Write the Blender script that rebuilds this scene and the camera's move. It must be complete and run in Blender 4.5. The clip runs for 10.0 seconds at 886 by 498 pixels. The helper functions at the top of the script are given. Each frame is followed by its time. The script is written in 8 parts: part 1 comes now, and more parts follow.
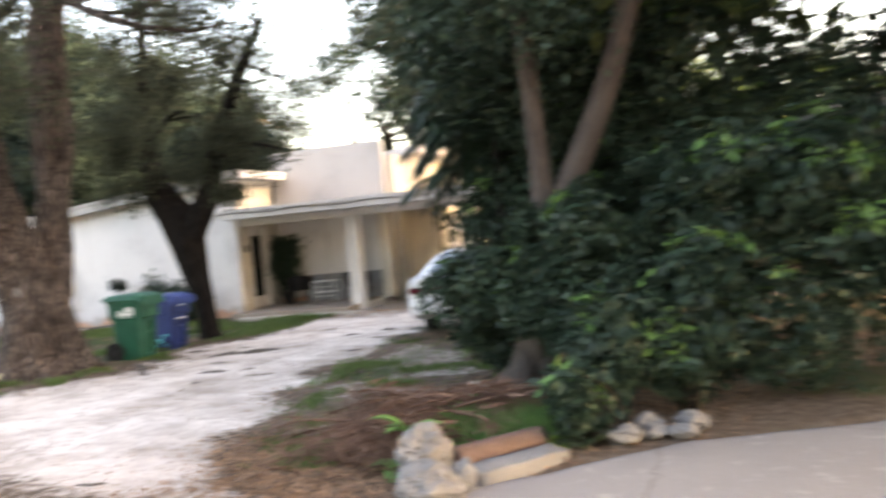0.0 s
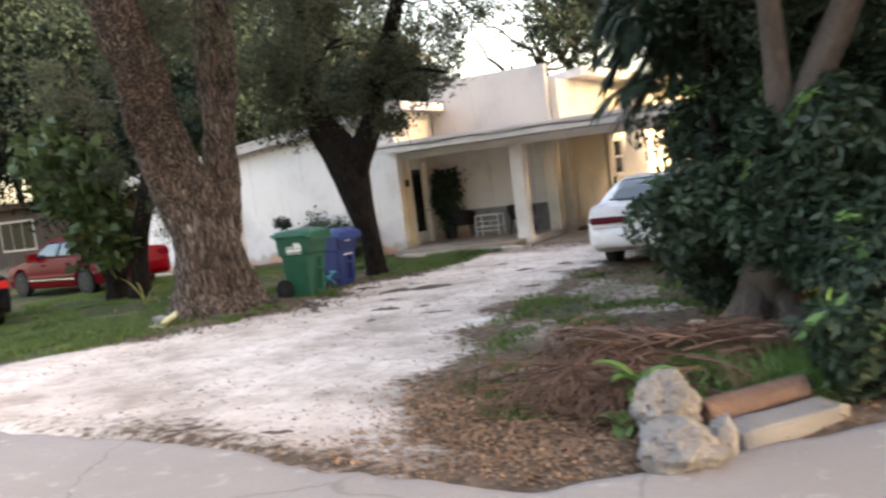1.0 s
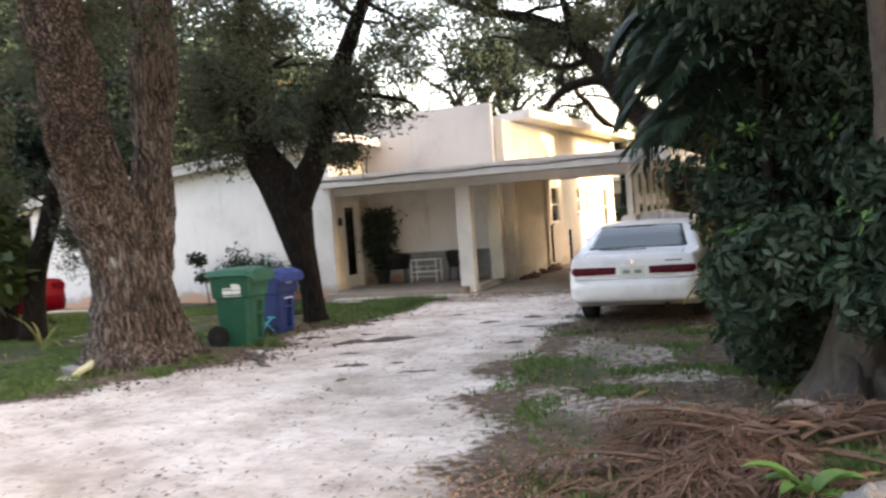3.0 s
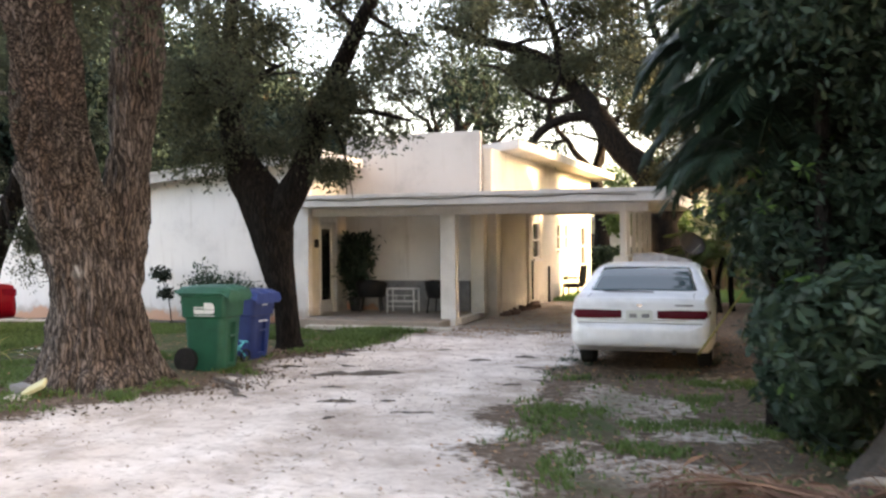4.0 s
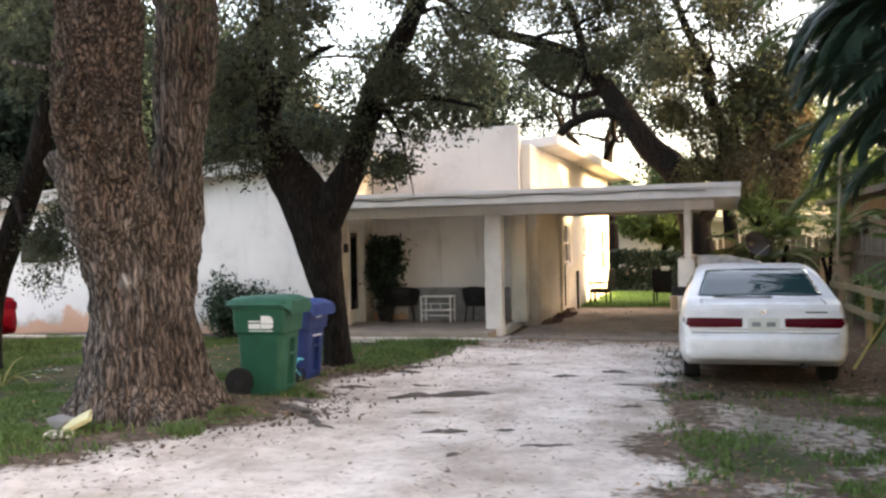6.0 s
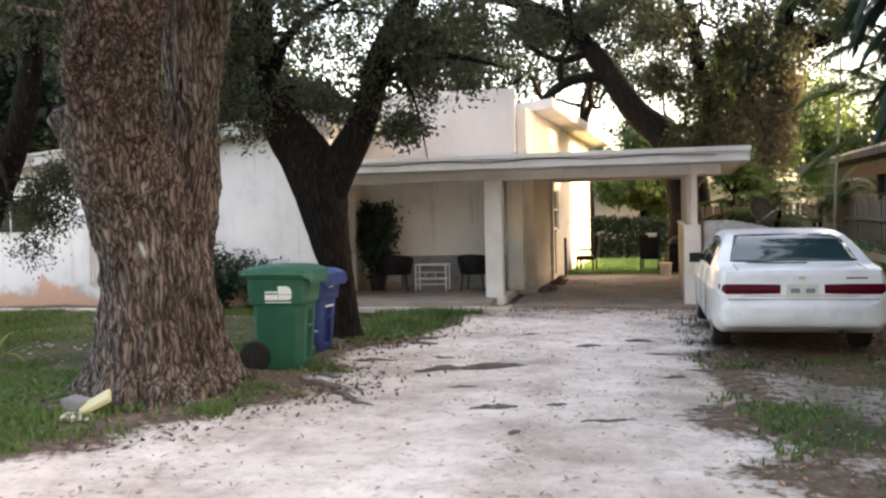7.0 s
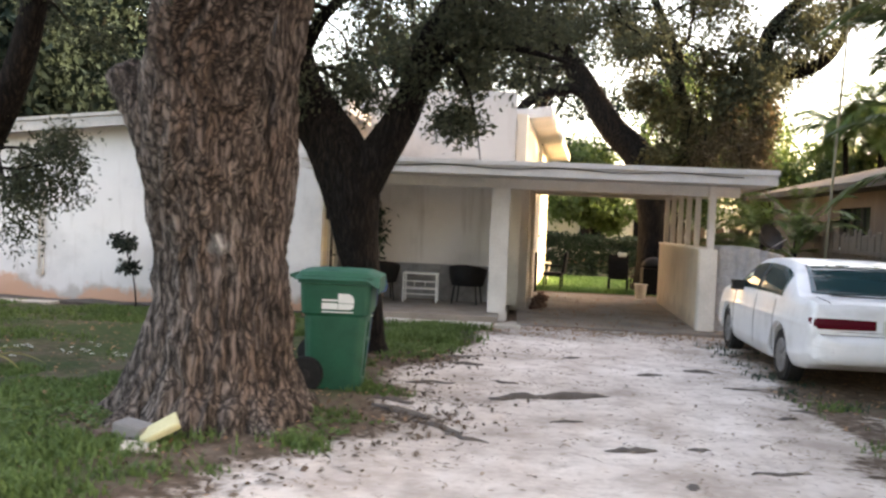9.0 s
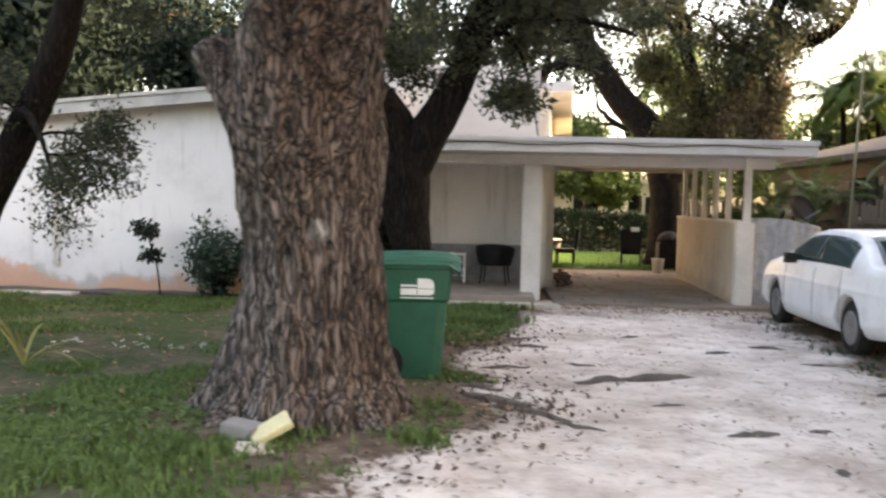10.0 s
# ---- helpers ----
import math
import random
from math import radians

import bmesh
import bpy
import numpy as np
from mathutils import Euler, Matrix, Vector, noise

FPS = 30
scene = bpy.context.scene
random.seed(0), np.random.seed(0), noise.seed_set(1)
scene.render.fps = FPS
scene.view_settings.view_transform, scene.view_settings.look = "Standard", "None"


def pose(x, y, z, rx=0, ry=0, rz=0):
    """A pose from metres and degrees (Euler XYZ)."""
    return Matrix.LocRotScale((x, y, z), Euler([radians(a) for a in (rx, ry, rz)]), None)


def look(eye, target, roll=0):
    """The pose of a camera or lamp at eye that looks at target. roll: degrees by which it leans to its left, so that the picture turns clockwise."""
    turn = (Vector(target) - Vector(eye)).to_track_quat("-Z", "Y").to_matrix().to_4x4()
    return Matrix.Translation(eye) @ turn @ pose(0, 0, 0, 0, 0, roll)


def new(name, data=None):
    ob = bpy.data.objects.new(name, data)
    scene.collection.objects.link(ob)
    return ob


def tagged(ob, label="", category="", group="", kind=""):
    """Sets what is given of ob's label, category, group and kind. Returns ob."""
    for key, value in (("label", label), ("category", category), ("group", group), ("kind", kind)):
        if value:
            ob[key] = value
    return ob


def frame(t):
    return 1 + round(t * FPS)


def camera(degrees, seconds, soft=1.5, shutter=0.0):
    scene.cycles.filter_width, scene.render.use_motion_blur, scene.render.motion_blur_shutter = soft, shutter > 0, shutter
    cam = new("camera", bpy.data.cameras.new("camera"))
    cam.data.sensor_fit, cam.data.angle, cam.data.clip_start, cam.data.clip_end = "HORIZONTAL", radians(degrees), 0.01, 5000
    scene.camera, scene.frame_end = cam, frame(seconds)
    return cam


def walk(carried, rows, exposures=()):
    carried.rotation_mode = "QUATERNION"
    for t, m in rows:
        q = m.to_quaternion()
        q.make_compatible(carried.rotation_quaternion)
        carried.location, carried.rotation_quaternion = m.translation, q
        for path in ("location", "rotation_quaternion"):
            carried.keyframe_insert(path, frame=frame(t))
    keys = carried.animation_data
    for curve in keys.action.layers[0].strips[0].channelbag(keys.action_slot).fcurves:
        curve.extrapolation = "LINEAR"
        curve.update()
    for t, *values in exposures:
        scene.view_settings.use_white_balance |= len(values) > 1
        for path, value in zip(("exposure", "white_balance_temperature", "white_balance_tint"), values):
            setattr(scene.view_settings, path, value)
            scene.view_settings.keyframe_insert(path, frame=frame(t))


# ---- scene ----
cam = camera(54.4, 10.0, soft=2.4, shutter=0.5)
PATH = [
    (0, (0.313, -0.501, 1.815), (-0.284, 1.407, 1.763), -5.3),
    (0.1, (0.269, -0.383, 1.798), (-0.433, 1.489, 1.74), -5.3),
    (0.2, (0.198, -0.293, 1.775), (-0.588, 1.544, 1.694), -5.1),
    (0.5, (-0.128, 0.015, 1.698), (-0.972, 1.825, 1.597), -5.2),
    (1, (-0.537, 0.319, 1.689), (-1.457, 2.088, 1.53), -6.9),
    (1.5, (-0.983, 0.527, 1.74), (-2.031, 2.229, 1.671), -7.3),
    (2, (-1.39, 0.677, 1.753), (-2.285, 2.464, 1.681), -8.5),
    (2.5, (-1.795, 1.005, 1.727), (-2.579, 2.844, 1.663), -5.9),
    (3, (-2.251, 1.217, 1.737), (-2.921, 3.1, 1.654), -4.2),
    (3.2, (-2.381, 1.315, 1.756), (-2.996, 3.216, 1.676), -3.0),
    (4.3, (-3.294, 2.047, 1.699), (-3.873, 3.962, 1.702), -0.2),
    (4.5, (-3.489, 2.158, 1.696), (-4.076, 4.07, 1.705), -0.3),
    (5, (-3.937, 2.451, 1.717), (-4.555, 4.353, 1.743), 0.4),
    (5.2, (-4.121, 2.542, 1.688), (-4.735, 4.445, 1.719), 1.0),
    (5.5, (-4.36, 2.615, 1.682), (-4.909, 4.538, 1.708), -0.1),
    (5.7, (-4.51, 2.699, 1.683), (-5.031, 4.63, 1.697), -0.7),
    (6.8, (-5.559, 3.107, 1.652), (-6.002, 5.057, 1.595), -1.4),
    (7, (-5.686, 3.15, 1.658), (-6.091, 5.107, 1.581), -1.3),
    (7.5, (-6.205, 3.408, 1.662), (-6.517, 5.383, 1.595), 1.5),
    (8, (-6.689, 3.577, 1.652), (-6.873, 5.567, 1.588), 2.1),
    (8.5, (-7.209, 3.866, 1.657), (-7.351, 5.86, 1.598), 1.3),
    (9, (-7.711, 3.963, 1.633), (-7.874, 5.956, 1.574), 2.5),
    (9.5, (-8.182, 4.08, 1.626), (-8.258, 6.075, 1.508), -0.2),
    (10, (-8.708, 4.23, 1.621), (-8.809, 6.224, 1.513), 1.2),
]
walk(cam, [(t, look(eye, target, roll)) for t, eye, target, roll in PATH], [(0, 3.66, 9000, 18), (0.4, 3.40, 9000, 18), (4.5, 3.41, 9000, 18), (7, 3.38, 9000, 18), (10, 3.39, 9000, 18)])

# ---- world, sun, exposure ----
world = bpy.data.worlds.new("sky")
scene.world = world
world.use_nodes = True
wn = world.node_tree
wn.nodes.clear()
sky = wn.nodes.new("ShaderNodeTexSky")
sky.sky_type = "NISHITA"
sky.sun_disc = False
SUN_EL, SUN_AZ = 24.0, 84.0          # degrees: height, and bearing clockwise from +y
sky.sun_elevation, sky.sun_rotation = radians(SUN_EL), radians(SUN_AZ)
sky.air_density, sky.dust_density, sky.ozone_density = 1.0, 4.0, 1.0
back = wn.nodes.new("ShaderNodeBackground")
back.inputs["Strength"].default_value = 0.15
wout = wn.nodes.new("ShaderNodeOutputWorld")
wn.links.new(sky.outputs[0], back.inputs[0])
wn.links.new(back.outputs[0], wout.inputs[0])

sun_data = bpy.data.lights.new("sun", "SUN")
sun_data.energy, sun_data.angle, sun_data.color = 2.0, radians(0.6), (1.0, 0.80, 0.52)
sun = new("sun", sun_data)
_a, _e = radians(SUN_AZ), radians(SUN_EL)
sun_dir = Vector((math.sin(_a) * math.cos(_e), math.cos(_a) * math.cos(_e), math.sin(_e)))
sun.matrix_world = look(sun_dir * 60, (0, 0, 0))

# ---- materials ----


def mat(name, base, rough=0.8, metal=0.0, spec=0.5):
    m = bpy.data.materials.new(name)
    m.use_nodes = True
    b = m.node_tree.nodes["Principled BSDF"]
    b.inputs["Base Color"].default_value = (*base, 1)
    b.inputs["Roughness"].default_value = rough
    b.inputs["Metallic"].default_value = metal
    b.inputs["Specular IOR Level"].default_value = spec
    return m


def node(m, kind, **kw):
    n = m.node_tree.nodes.new(kind)
    for k, v in kw.items():
        n.inputs[k].default_value = v
    return n


def link(m, a, b):
    m.node_tree.links.new(a, b)


def coord(m, stretch=(1, 1, 1), world_space=False):
    t = m.node_tree.nodes.new("ShaderNodeNewGeometry") if world_space else m.node_tree.nodes.new("ShaderNodeTexCoord")
    mp = m.node_tree.nodes.new("ShaderNodeMapping")
    mp.inputs["Scale"].default_value = stretch
    link(m, t.outputs["Position" if world_space else "Object"], mp.inputs["Vector"])
    return mp.outputs["Vector"]


def noise_tex(m, vec, scale, detail=4.0, rough=0.6):
    n = node(m, "ShaderNodeTexNoise", Scale=scale, Detail=detail, Roughness=rough)
    link(m, vec, n.inputs["Vector"])
    return n.outputs["Fac"]


def ramp(m, fac, stops):
    r = m.node_tree.nodes.new("ShaderNodeValToRGB")
    e = r.color_ramp.elements
    while len(e) < len(stops):
        e.new(0.5)
    for el, (p, c) in zip(e, stops):
        el.position = p
        el.color = (*c, 1) if len(c) == 3 else c
    link(m, fac, r.inputs["Fac"])
    return r.outputs["Color"]


def mix(m, fac, a, b, mode="MIX"):
    n = m.node_tree.nodes.new("ShaderNodeMix")
    n.data_type, n.blend_type = "RGBA", mode
    for sock, v in ((n.inputs[0], fac), (n.inputs[6], a), (n.inputs[7], b)):
        if isinstance(v, (int, float)):
            sock.default_value = v
        elif isinstance(v, tuple):
            sock.default_value = (*v, 1)
        else:
            link(m, v, sock)
    return n.outputs[2]


def bump(m, height, strength=0.4, dist=0.02):
    n = node(m, "ShaderNodeBump", Strength=strength, Distance=dist)
    link(m, height, n.inputs["Height"])
    link(m, n.outputs["Normal"], m.node_tree.nodes["Principled BSDF"].inputs["Normal"])
    return n


def to_base(m, col):
    link(m, col, m.node_tree.nodes["Principled BSDF"].inputs["Base Color"])


def worn(name, base, rough=0.7, var=0.25, scale=3.0, fine=40.0, bstr=0.3, bdist=0.01, metal=0.0, stretch=(1, 1, 1), world_space=False, stain=None):
    """A surface with broad stains, fine grain and relief."""
    m = mat(name, base, rough, metal)
    v = coord(m, stretch, world_space)
    big, small = noise_tex(m, v, scale, 5), noise_tex(m, v, fine, 3)
    lo = tuple(c * (1 - var) for c in base)
    hi = tuple(min(1, c * (1 + var * 0.7)) for c in base)
    c1 = ramp(m, big, [(0.3, stain or lo), (0.55, base), (0.8, hi)])
    c2 = mix(m, 0.35, c1, ramp(m, small, [(0.3, lo), (0.7, hi)]))
    to_base(m, c2)
    bump(m, small, bstr, bdist)
    if max(base) < 0.03:
        m.node_tree.nodes["Principled BSDF"].inputs["Specular IOR Level"].default_value = 0.25
    rr = ramp(m, big, [(0.3, (min(1, rough + 0.12),) * 3), (0.7, (max(0.05, rough - 0.1),) * 3)])
    link(m, rr, m.node_tree.nodes["Principled BSDF"].inputs["Roughness"])
    return m


def stucco(name, base, dirt=(0.33, 0.29, 0.24), patch=None):
    m = mat(name, base, 0.9)
    v = coord(m, (1, 1, 1), True)
    big, fine = noise_tex(m, v, 0.9, 6, 0.65), noise_tex(m, v, 60, 3)
    streak = noise_tex(m, coord(m, (5, 5, 0.45), True), 1.0, 5)
    col = ramp(m, big, [(0.32, tuple(c * 0.82 for c in base)), (0.5, base), (0.75, tuple(min(0.85, c * 1.07) for c in base))])
    col = mix(m, ramp(m, streak, [(0.56, (0, 0, 0)), (0.8, (0.5, 0.5, 0.5))]), col, dirt)
    sep = m.node_tree.nodes.new("ShaderNodeSeparateXYZ")
    g = m.node_tree.nodes.new("ShaderNodeNewGeometry")
    link(m, g.outputs["Position"], sep.inputs[0])
    # splashed dirt near the foot of the wall
    foot = m.node_tree.nodes.new("ShaderNodeMath")
    foot.operation = "MULTIPLY_ADD"
    link(m, noise_tex(m, v, 2.6, 5), foot.inputs[0])
    foot.inputs[1].default_value = 0.9
    sub = m.node_tree.nodes.new("ShaderNodeMath")
    sub.operation = "SUBTRACT"
    sub.inputs[0].default_value = 0.0
    link(m, sep.outputs["Z"], sub.inputs[1])
    link(m, sub.outputs[0], foot.inputs[2])
    col = mix(m, ramp(m, foot.outputs[0], [(0.12, (0, 0, 0)), (0.3, (0.55, 0.55, 0.55))]), col, dirt)
    if patch:
        # flaked paint that bares an older coat
        flake = m.node_tree.nodes.new("ShaderNodeMath")
        flake.operation = "MULTIPLY_ADD"
        link(m, noise_tex(m, coord(m, (1.0, 1.0, 0.8), True), 0.75, 5, 0.6), flake.inputs[0])
        flake.inputs[1].default_value = 2.6
        s2 = m.node_tree.nodes.new("ShaderNodeMath")
        s2.operation = "MULTIPLY_ADD"
        link(m, sep.outputs["Z"], s2.inputs[0])
        s2.inputs[1].default_value = -1.15
        s2.inputs[2].default_value = -0.54
        link(m, s2.outputs[0], flake.inputs[2])
        col = mix(m, ramp(m, flake.outputs[0], [(0.42, (0, 0, 0)), (0.56, (0.85, 0.85, 0.85))]), col, patch)
    to_base(m, col)
    bump(m, fine, 0.35, 0.008)
    return m


def leaf_mat(name, dark, light, rough=0.45, through_part=0.3):
    m = mat(name, dark, max(rough, 0.5), 0, 0.3 if rough < 0.7 else 0.1)
    nt = m.node_tree
    g = nt.nodes.new("ShaderNodeNewGeometry")
    col = ramp(m, g.outputs["Random Per Island"], [(0.0, dark), (0.6, tuple((a + b) / 2 for a, b in zip(dark, light))), (1.0, light)])
    patchy = noise_tex(m, coord(m, (1, 1, 1), True), 0.8, 3)
    col = mix(m, ramp(m, patchy, [(0.35, (0, 0, 0)), (0.7, (0.5, 0.5, 0.5))]), col, light)
    to_base(m, col)
    tr = nt.nodes.new("ShaderNodeBsdfTranslucent")
    link(m, mix(m, 0.5, col, light), tr.inputs["Color"])
    ms = nt.nodes.new("ShaderNodeMixShader")
    ms.inputs[0].default_value = through_part
    link(m, nt.nodes["Principled BSDF"].outputs[0], ms.inputs[1])
    link(m, tr.outputs[0], ms.inputs[2])
    link(m, ms.outputs[0], nt.nodes["Material Output"].inputs[0])
    return m


def bark_mat(name, dark, light, warm, plate=18.0, mark=None):
    """Furrowed bark: long upright plates, parted by dark cracks, with streaked crests."""
    m = mat(name, light, 0.95, 0, 0.12)
    v = coord(m, (1, 1, 0.095))
    warp = node(m, "ShaderNodeTexNoise", Scale=5.0, Detail=3.0)
    link(m, coord(m, (1, 1, 0.7)), warp.inputs["Vector"])
    sway = m.node_tree.nodes.new("ShaderNodeVectorMath")
    sway.operation = "MULTIPLY_ADD"
    link(m, warp.outputs["Color"], sway.inputs[0])
    sway.inputs[1].default_value = (0.13, 0.13, 0.01)
    link(m, v, sway.inputs[2])
    vv = sway.outputs["Vector"]
    vo = m.node_tree.nodes.new("ShaderNodeTexVoronoi")
    vo.feature = "DISTANCE_TO_EDGE"
    vo.inputs["Scale"].default_value = plate
    link(m, vv, vo.inputs["Vector"])
    crack = ramp(m, vo.outputs["Distance"], [(0.0, (0.12, 0.12, 0.12)), (0.10, (0.55, 0.55, 0.55)), (0.26, (1, 1, 1))])
    streak = noise_tex(m, vv, plate * 1.5, 5, 0.62)
    fine = noise_tex(m, coord(m, (1, 1, 0.3)), 70, 4, 0.7)
    broad = noise_tex(m, coord(m, (1, 1, 0.45)), 1.3, 4)
    lichen = noise_tex(m, coord(m), 2.3, 5, 0.7)
    base = mix(m, ramp(m, broad, [(0.42, (0, 0, 0)), (0.60, (0.85, 0.85, 0.85))]), light, warm)
    base = mix(m, ramp(m, lichen, [(0.58, (0, 0, 0)), (0.72, (0.4, 0.4, 0.4))]), base, tuple(min(0.5, c * 1.6) for c in light))
    base = mix(m, ramp(m, streak, [(0.42, (1, 1, 1)), (0.52, (0.3, 0.3, 0.3)), (0.60, (0, 0, 0))]), base, dark)
    base = mix(m, 0.25, base, ramp(m, fine, [(0.3, dark), (0.7, tuple(c * 1.5 for c in light))]))
    col = mix(m, crack, tuple(c * 0.8 for c in dark), base)
    if mark:
        # an old splash of whitewash
        g = m.node_tree.nodes.new("ShaderNodeTexCoord")
        d = m.node_tree.nodes.new("ShaderNodeVectorMath")
        d.operation = "DISTANCE"
        rag = node(m, "ShaderNodeTexNoise", Scale=9.0, Detail=4.0)
        link(m, g.outputs["Object"], rag.inputs["Vector"])
        link(m, mix(m, 0.16, g.outputs["Object"], rag.outputs["Color"]), d.inputs[0])
        d.inputs[1].default_value = tuple(0.84 * c + 0.08 for c in mark)
        col = mix(m, ramp(m, d.outputs["Value"], [(0.045, (0.6, 0.6, 0.6)), (0.09, (0, 0, 0))]), col, mix(m, crack, (0.12, 0.11, 0.10), (0.46, 0.44, 0.42)))
    to_base(m, col)
    bump(m, mix(m, 0.4, mix(m, 0.45, crack, streak), fine), 0.9, 0.03)
    return m


M = {}
M["stucco"] = stucco("white stucco", (0.76, 0.745, 0.73), patch=(0.66, 0.37, 0.24))
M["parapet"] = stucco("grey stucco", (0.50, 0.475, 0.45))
M["half_wall"] = stucco("beige block wall", (0.58, 0.51, 0.43))
M["cream"] = stucco("cream stucco", (0.66, 0.61, 0.52))
M["trim"] = worn("white painted trim", (0.66, 0.65, 0.63), 0.6, 0.22, 2.0, 30, 0.2, 0.006)
M["old_trim"] = worn("weathered grey trim", (0.46, 0.445, 0.42), 0.7, 0.35, 3.0, 30, 0.3, 0.006)
M["soffit"] = worn("soffit paint", (0.62, 0.58, 0.52), 0.75, 0.2, 1.5, 25, 0.2, 0.006)
M["roofing"] = worn("grey roll roofing", (0.30, 0.29, 0.28), 0.9, 0.3, 1.2, 70, 0.4, 0.01)
M["concrete"] = worn("stained concrete", (0.25, 0.215, 0.19), 0.85, 0.35, 1.3, 45, 0.4, 0.008, world_space=True, stain=(0.13, 0.12, 0.115))
M["porch_tile"] = worn("worn porch floor", (0.30, 0.25, 0.21), 0.5, 0.25, 2.5, 30, 0.2, 0.004)
M["stone_band"] = worn("grey stone band", (0.27, 0.27, 0.28), 0.85, 0.4, 6.0, 40, 0.5, 0.02)
M["glass"] = mat("dark window glass", (0.015, 0.018, 0.02), 0.08, 0.0, 0.6)
M["frame_white"] = worn("white window frame", (0.7, 0.69, 0.66), 0.5, 0.15, 4, 40, 0.1, 0.003)
M["black"] = worn("black wicker", (0.005, 0.005, 0.006), 0.6, 0.4, 12, 90, 0.5, 0.01)
M["black_metal"] = worn("black metal", (0.02, 0.02, 0.02), 0.45, 0.3, 8, 60, 0.1, 0.003)
M["white_metal"] = worn("white enamelled metal", (0.75, 0.75, 0.74), 0.4, 0.12, 6, 50, 0.1, 0.003)
M["bin_green"] = worn("green bin plastic", (0.003, 0.082, 0.046), 0.5, 0.25, 4, 60, 0.12, 0.004)
M["bin_lid"] = worn("sun-bleached green lid", (0.012, 0.105, 0.065), 0.5, 0.25, 5, 60, 0.12, 0.004)
M["bin_blue"] = worn("blue bin plastic", (0.010, 0.030, 0.135), 0.45, 0.25, 4, 60, 0.12, 0.004)
M["bin_blue_lid"] = worn("blue bin lid", (0.018, 0.048, 0.20), 0.45, 0.2, 4, 60, 0.12, 0.004)
M["rubber"] = worn("black rubber", (0.018, 0.018, 0.018), 0.8, 0.3, 10, 80, 0.3, 0.004)
M["decal"] = worn("white decal", (0.72, 0.74, 0.72), 0.5, 0.12, 10, 60, 0.05, 0.001)
M["bark"] = bark_mat("furrowed bark", (0.010, 0.008, 0.007), (0.225, 0.190, 0.170), (0.180, 0.124, 0.098), 20.0, (0.19, -0.62, 1.41))
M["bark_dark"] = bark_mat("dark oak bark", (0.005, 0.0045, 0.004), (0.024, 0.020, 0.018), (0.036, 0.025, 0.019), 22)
M["bark_grey"] = worn("smooth grey bark", (0.066, 0.053, 0.045), 0.9, 0.5, 5, 26, 0.9, 0.03, stretch=(1, 1, 0.6), stain=(0.032, 0.027, 0.025))
M["oak_leaf"] = leaf_mat("oak leaves", (0.034, 0.044, 0.030), (0.090, 0.102, 0.066), 0.75)
# darkened to stand in for shade that the sun lamp misses on far crowns
M["far_leaf_shaded"] = leaf_mat("distant leaves with shade in the colour", (0.010, 0.020, 0.016), (0.019, 0.033, 0.026), 0.9, 0.03)
M["shrub_leaf"] = leaf_mat("umbrella shrub leaves", (0.012, 0.028, 0.021), (0.038, 0.074, 0.045), 0.45, 0.2)
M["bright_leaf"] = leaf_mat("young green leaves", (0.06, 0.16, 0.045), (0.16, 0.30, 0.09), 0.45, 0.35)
M["palm_leaf"] = leaf_mat("palm leaves", (0.03, 0.055, 0.022), (0.10, 0.14, 0.05), 0.45, 0.25)
M["vine_leaf"] = leaf_mat("vine leaves", (0.035, 0.075, 0.022), (0.13, 0.20, 0.06), 0.4, 0.25)
M["vine_dark"] = leaf_mat("broad vine leaves", (0.010, 0.024, 0.010), (0.065, 0.105, 0.035), 0.5, 0.2)
M["brown_leaf"] = leaf_mat("dry brown vine", (0.09, 0.07, 0.045), (0.20, 0.158, 0.10), 0.7, 0.3)
M["olive_leaf"] = leaf_mat("olive creeper", (0.045, 0.045, 0.022), (0.12, 0.11, 0.055), 0.8, 0.25)
M["stalk"] = leaf_mat("yellowing stalks", (0.16, 0.15, 0.05), (0.34, 0.31, 0.12), 0.7, 0.2)
M["grass"] = leaf_mat("grass blades", (0.028, 0.060, 0.017), (0.130, 0.205, 0.062), 0.6, 0.3)
M["sheath"] = worn("dry pale palm sheath", (0.30, 0.235, 0.19), 0.85, 0.35, 6, 50, 0.4, 0.006)
M["seedling"] = leaf_mat("bright seedling leaves", (0.07, 0.17, 0.045), (0.15, 0.28, 0.085), 0.45, 0.3)
M["dry_frond"] = leaf_mat("dry palm frond", (0.055, 0.032, 0.025), (0.25, 0.15, 0.108), 0.8, 0.1)
M["litter"] = leaf_mat("fallen leaves", (0.12, 0.072, 0.047), (0.39, 0.24, 0.152), 0.8, 0.1)
M["debris"] = worn("dark bark debris", (0.10, 0.085, 0.075), 0.95, 0.4, 9, 60, 0.8, 0.02)
M["rock"] = worn("weathered limestone", (0.20, 0.196, 0.192), 0.95, 0.35, 4.0, 30, 0.9, 0.03, stain=(0.115, 0.11, 0.105))
M["slab"] = worn("limestone slab", (0.195, 0.192, 0.190), 0.95, 0.3, 3.0, 40, 0.6, 0.015)
M["paver"] = worn("pale paving", (0.50, 0.46, 0.40), 0.9, 0.3, 4, 40, 0.4, 0.01)
M["log"] = worn("cut log", (0.136, 0.086, 0.068), 0.9, 0.35, 5, 30, 0.8, 0.03, stretch=(1, 1, 1))
M["yellow"] = worn("pale yellow painted scrap", (0.50, 0.47, 0.28), 0.7, 0.2, 8, 50, 0.2, 0.004)
M["fence"] = worn("weathered fence wood", (0.13, 0.105, 0.08), 0.9, 0.35, 3, 40, 0.5, 0.01, stretch=(4, 4, 0.5))
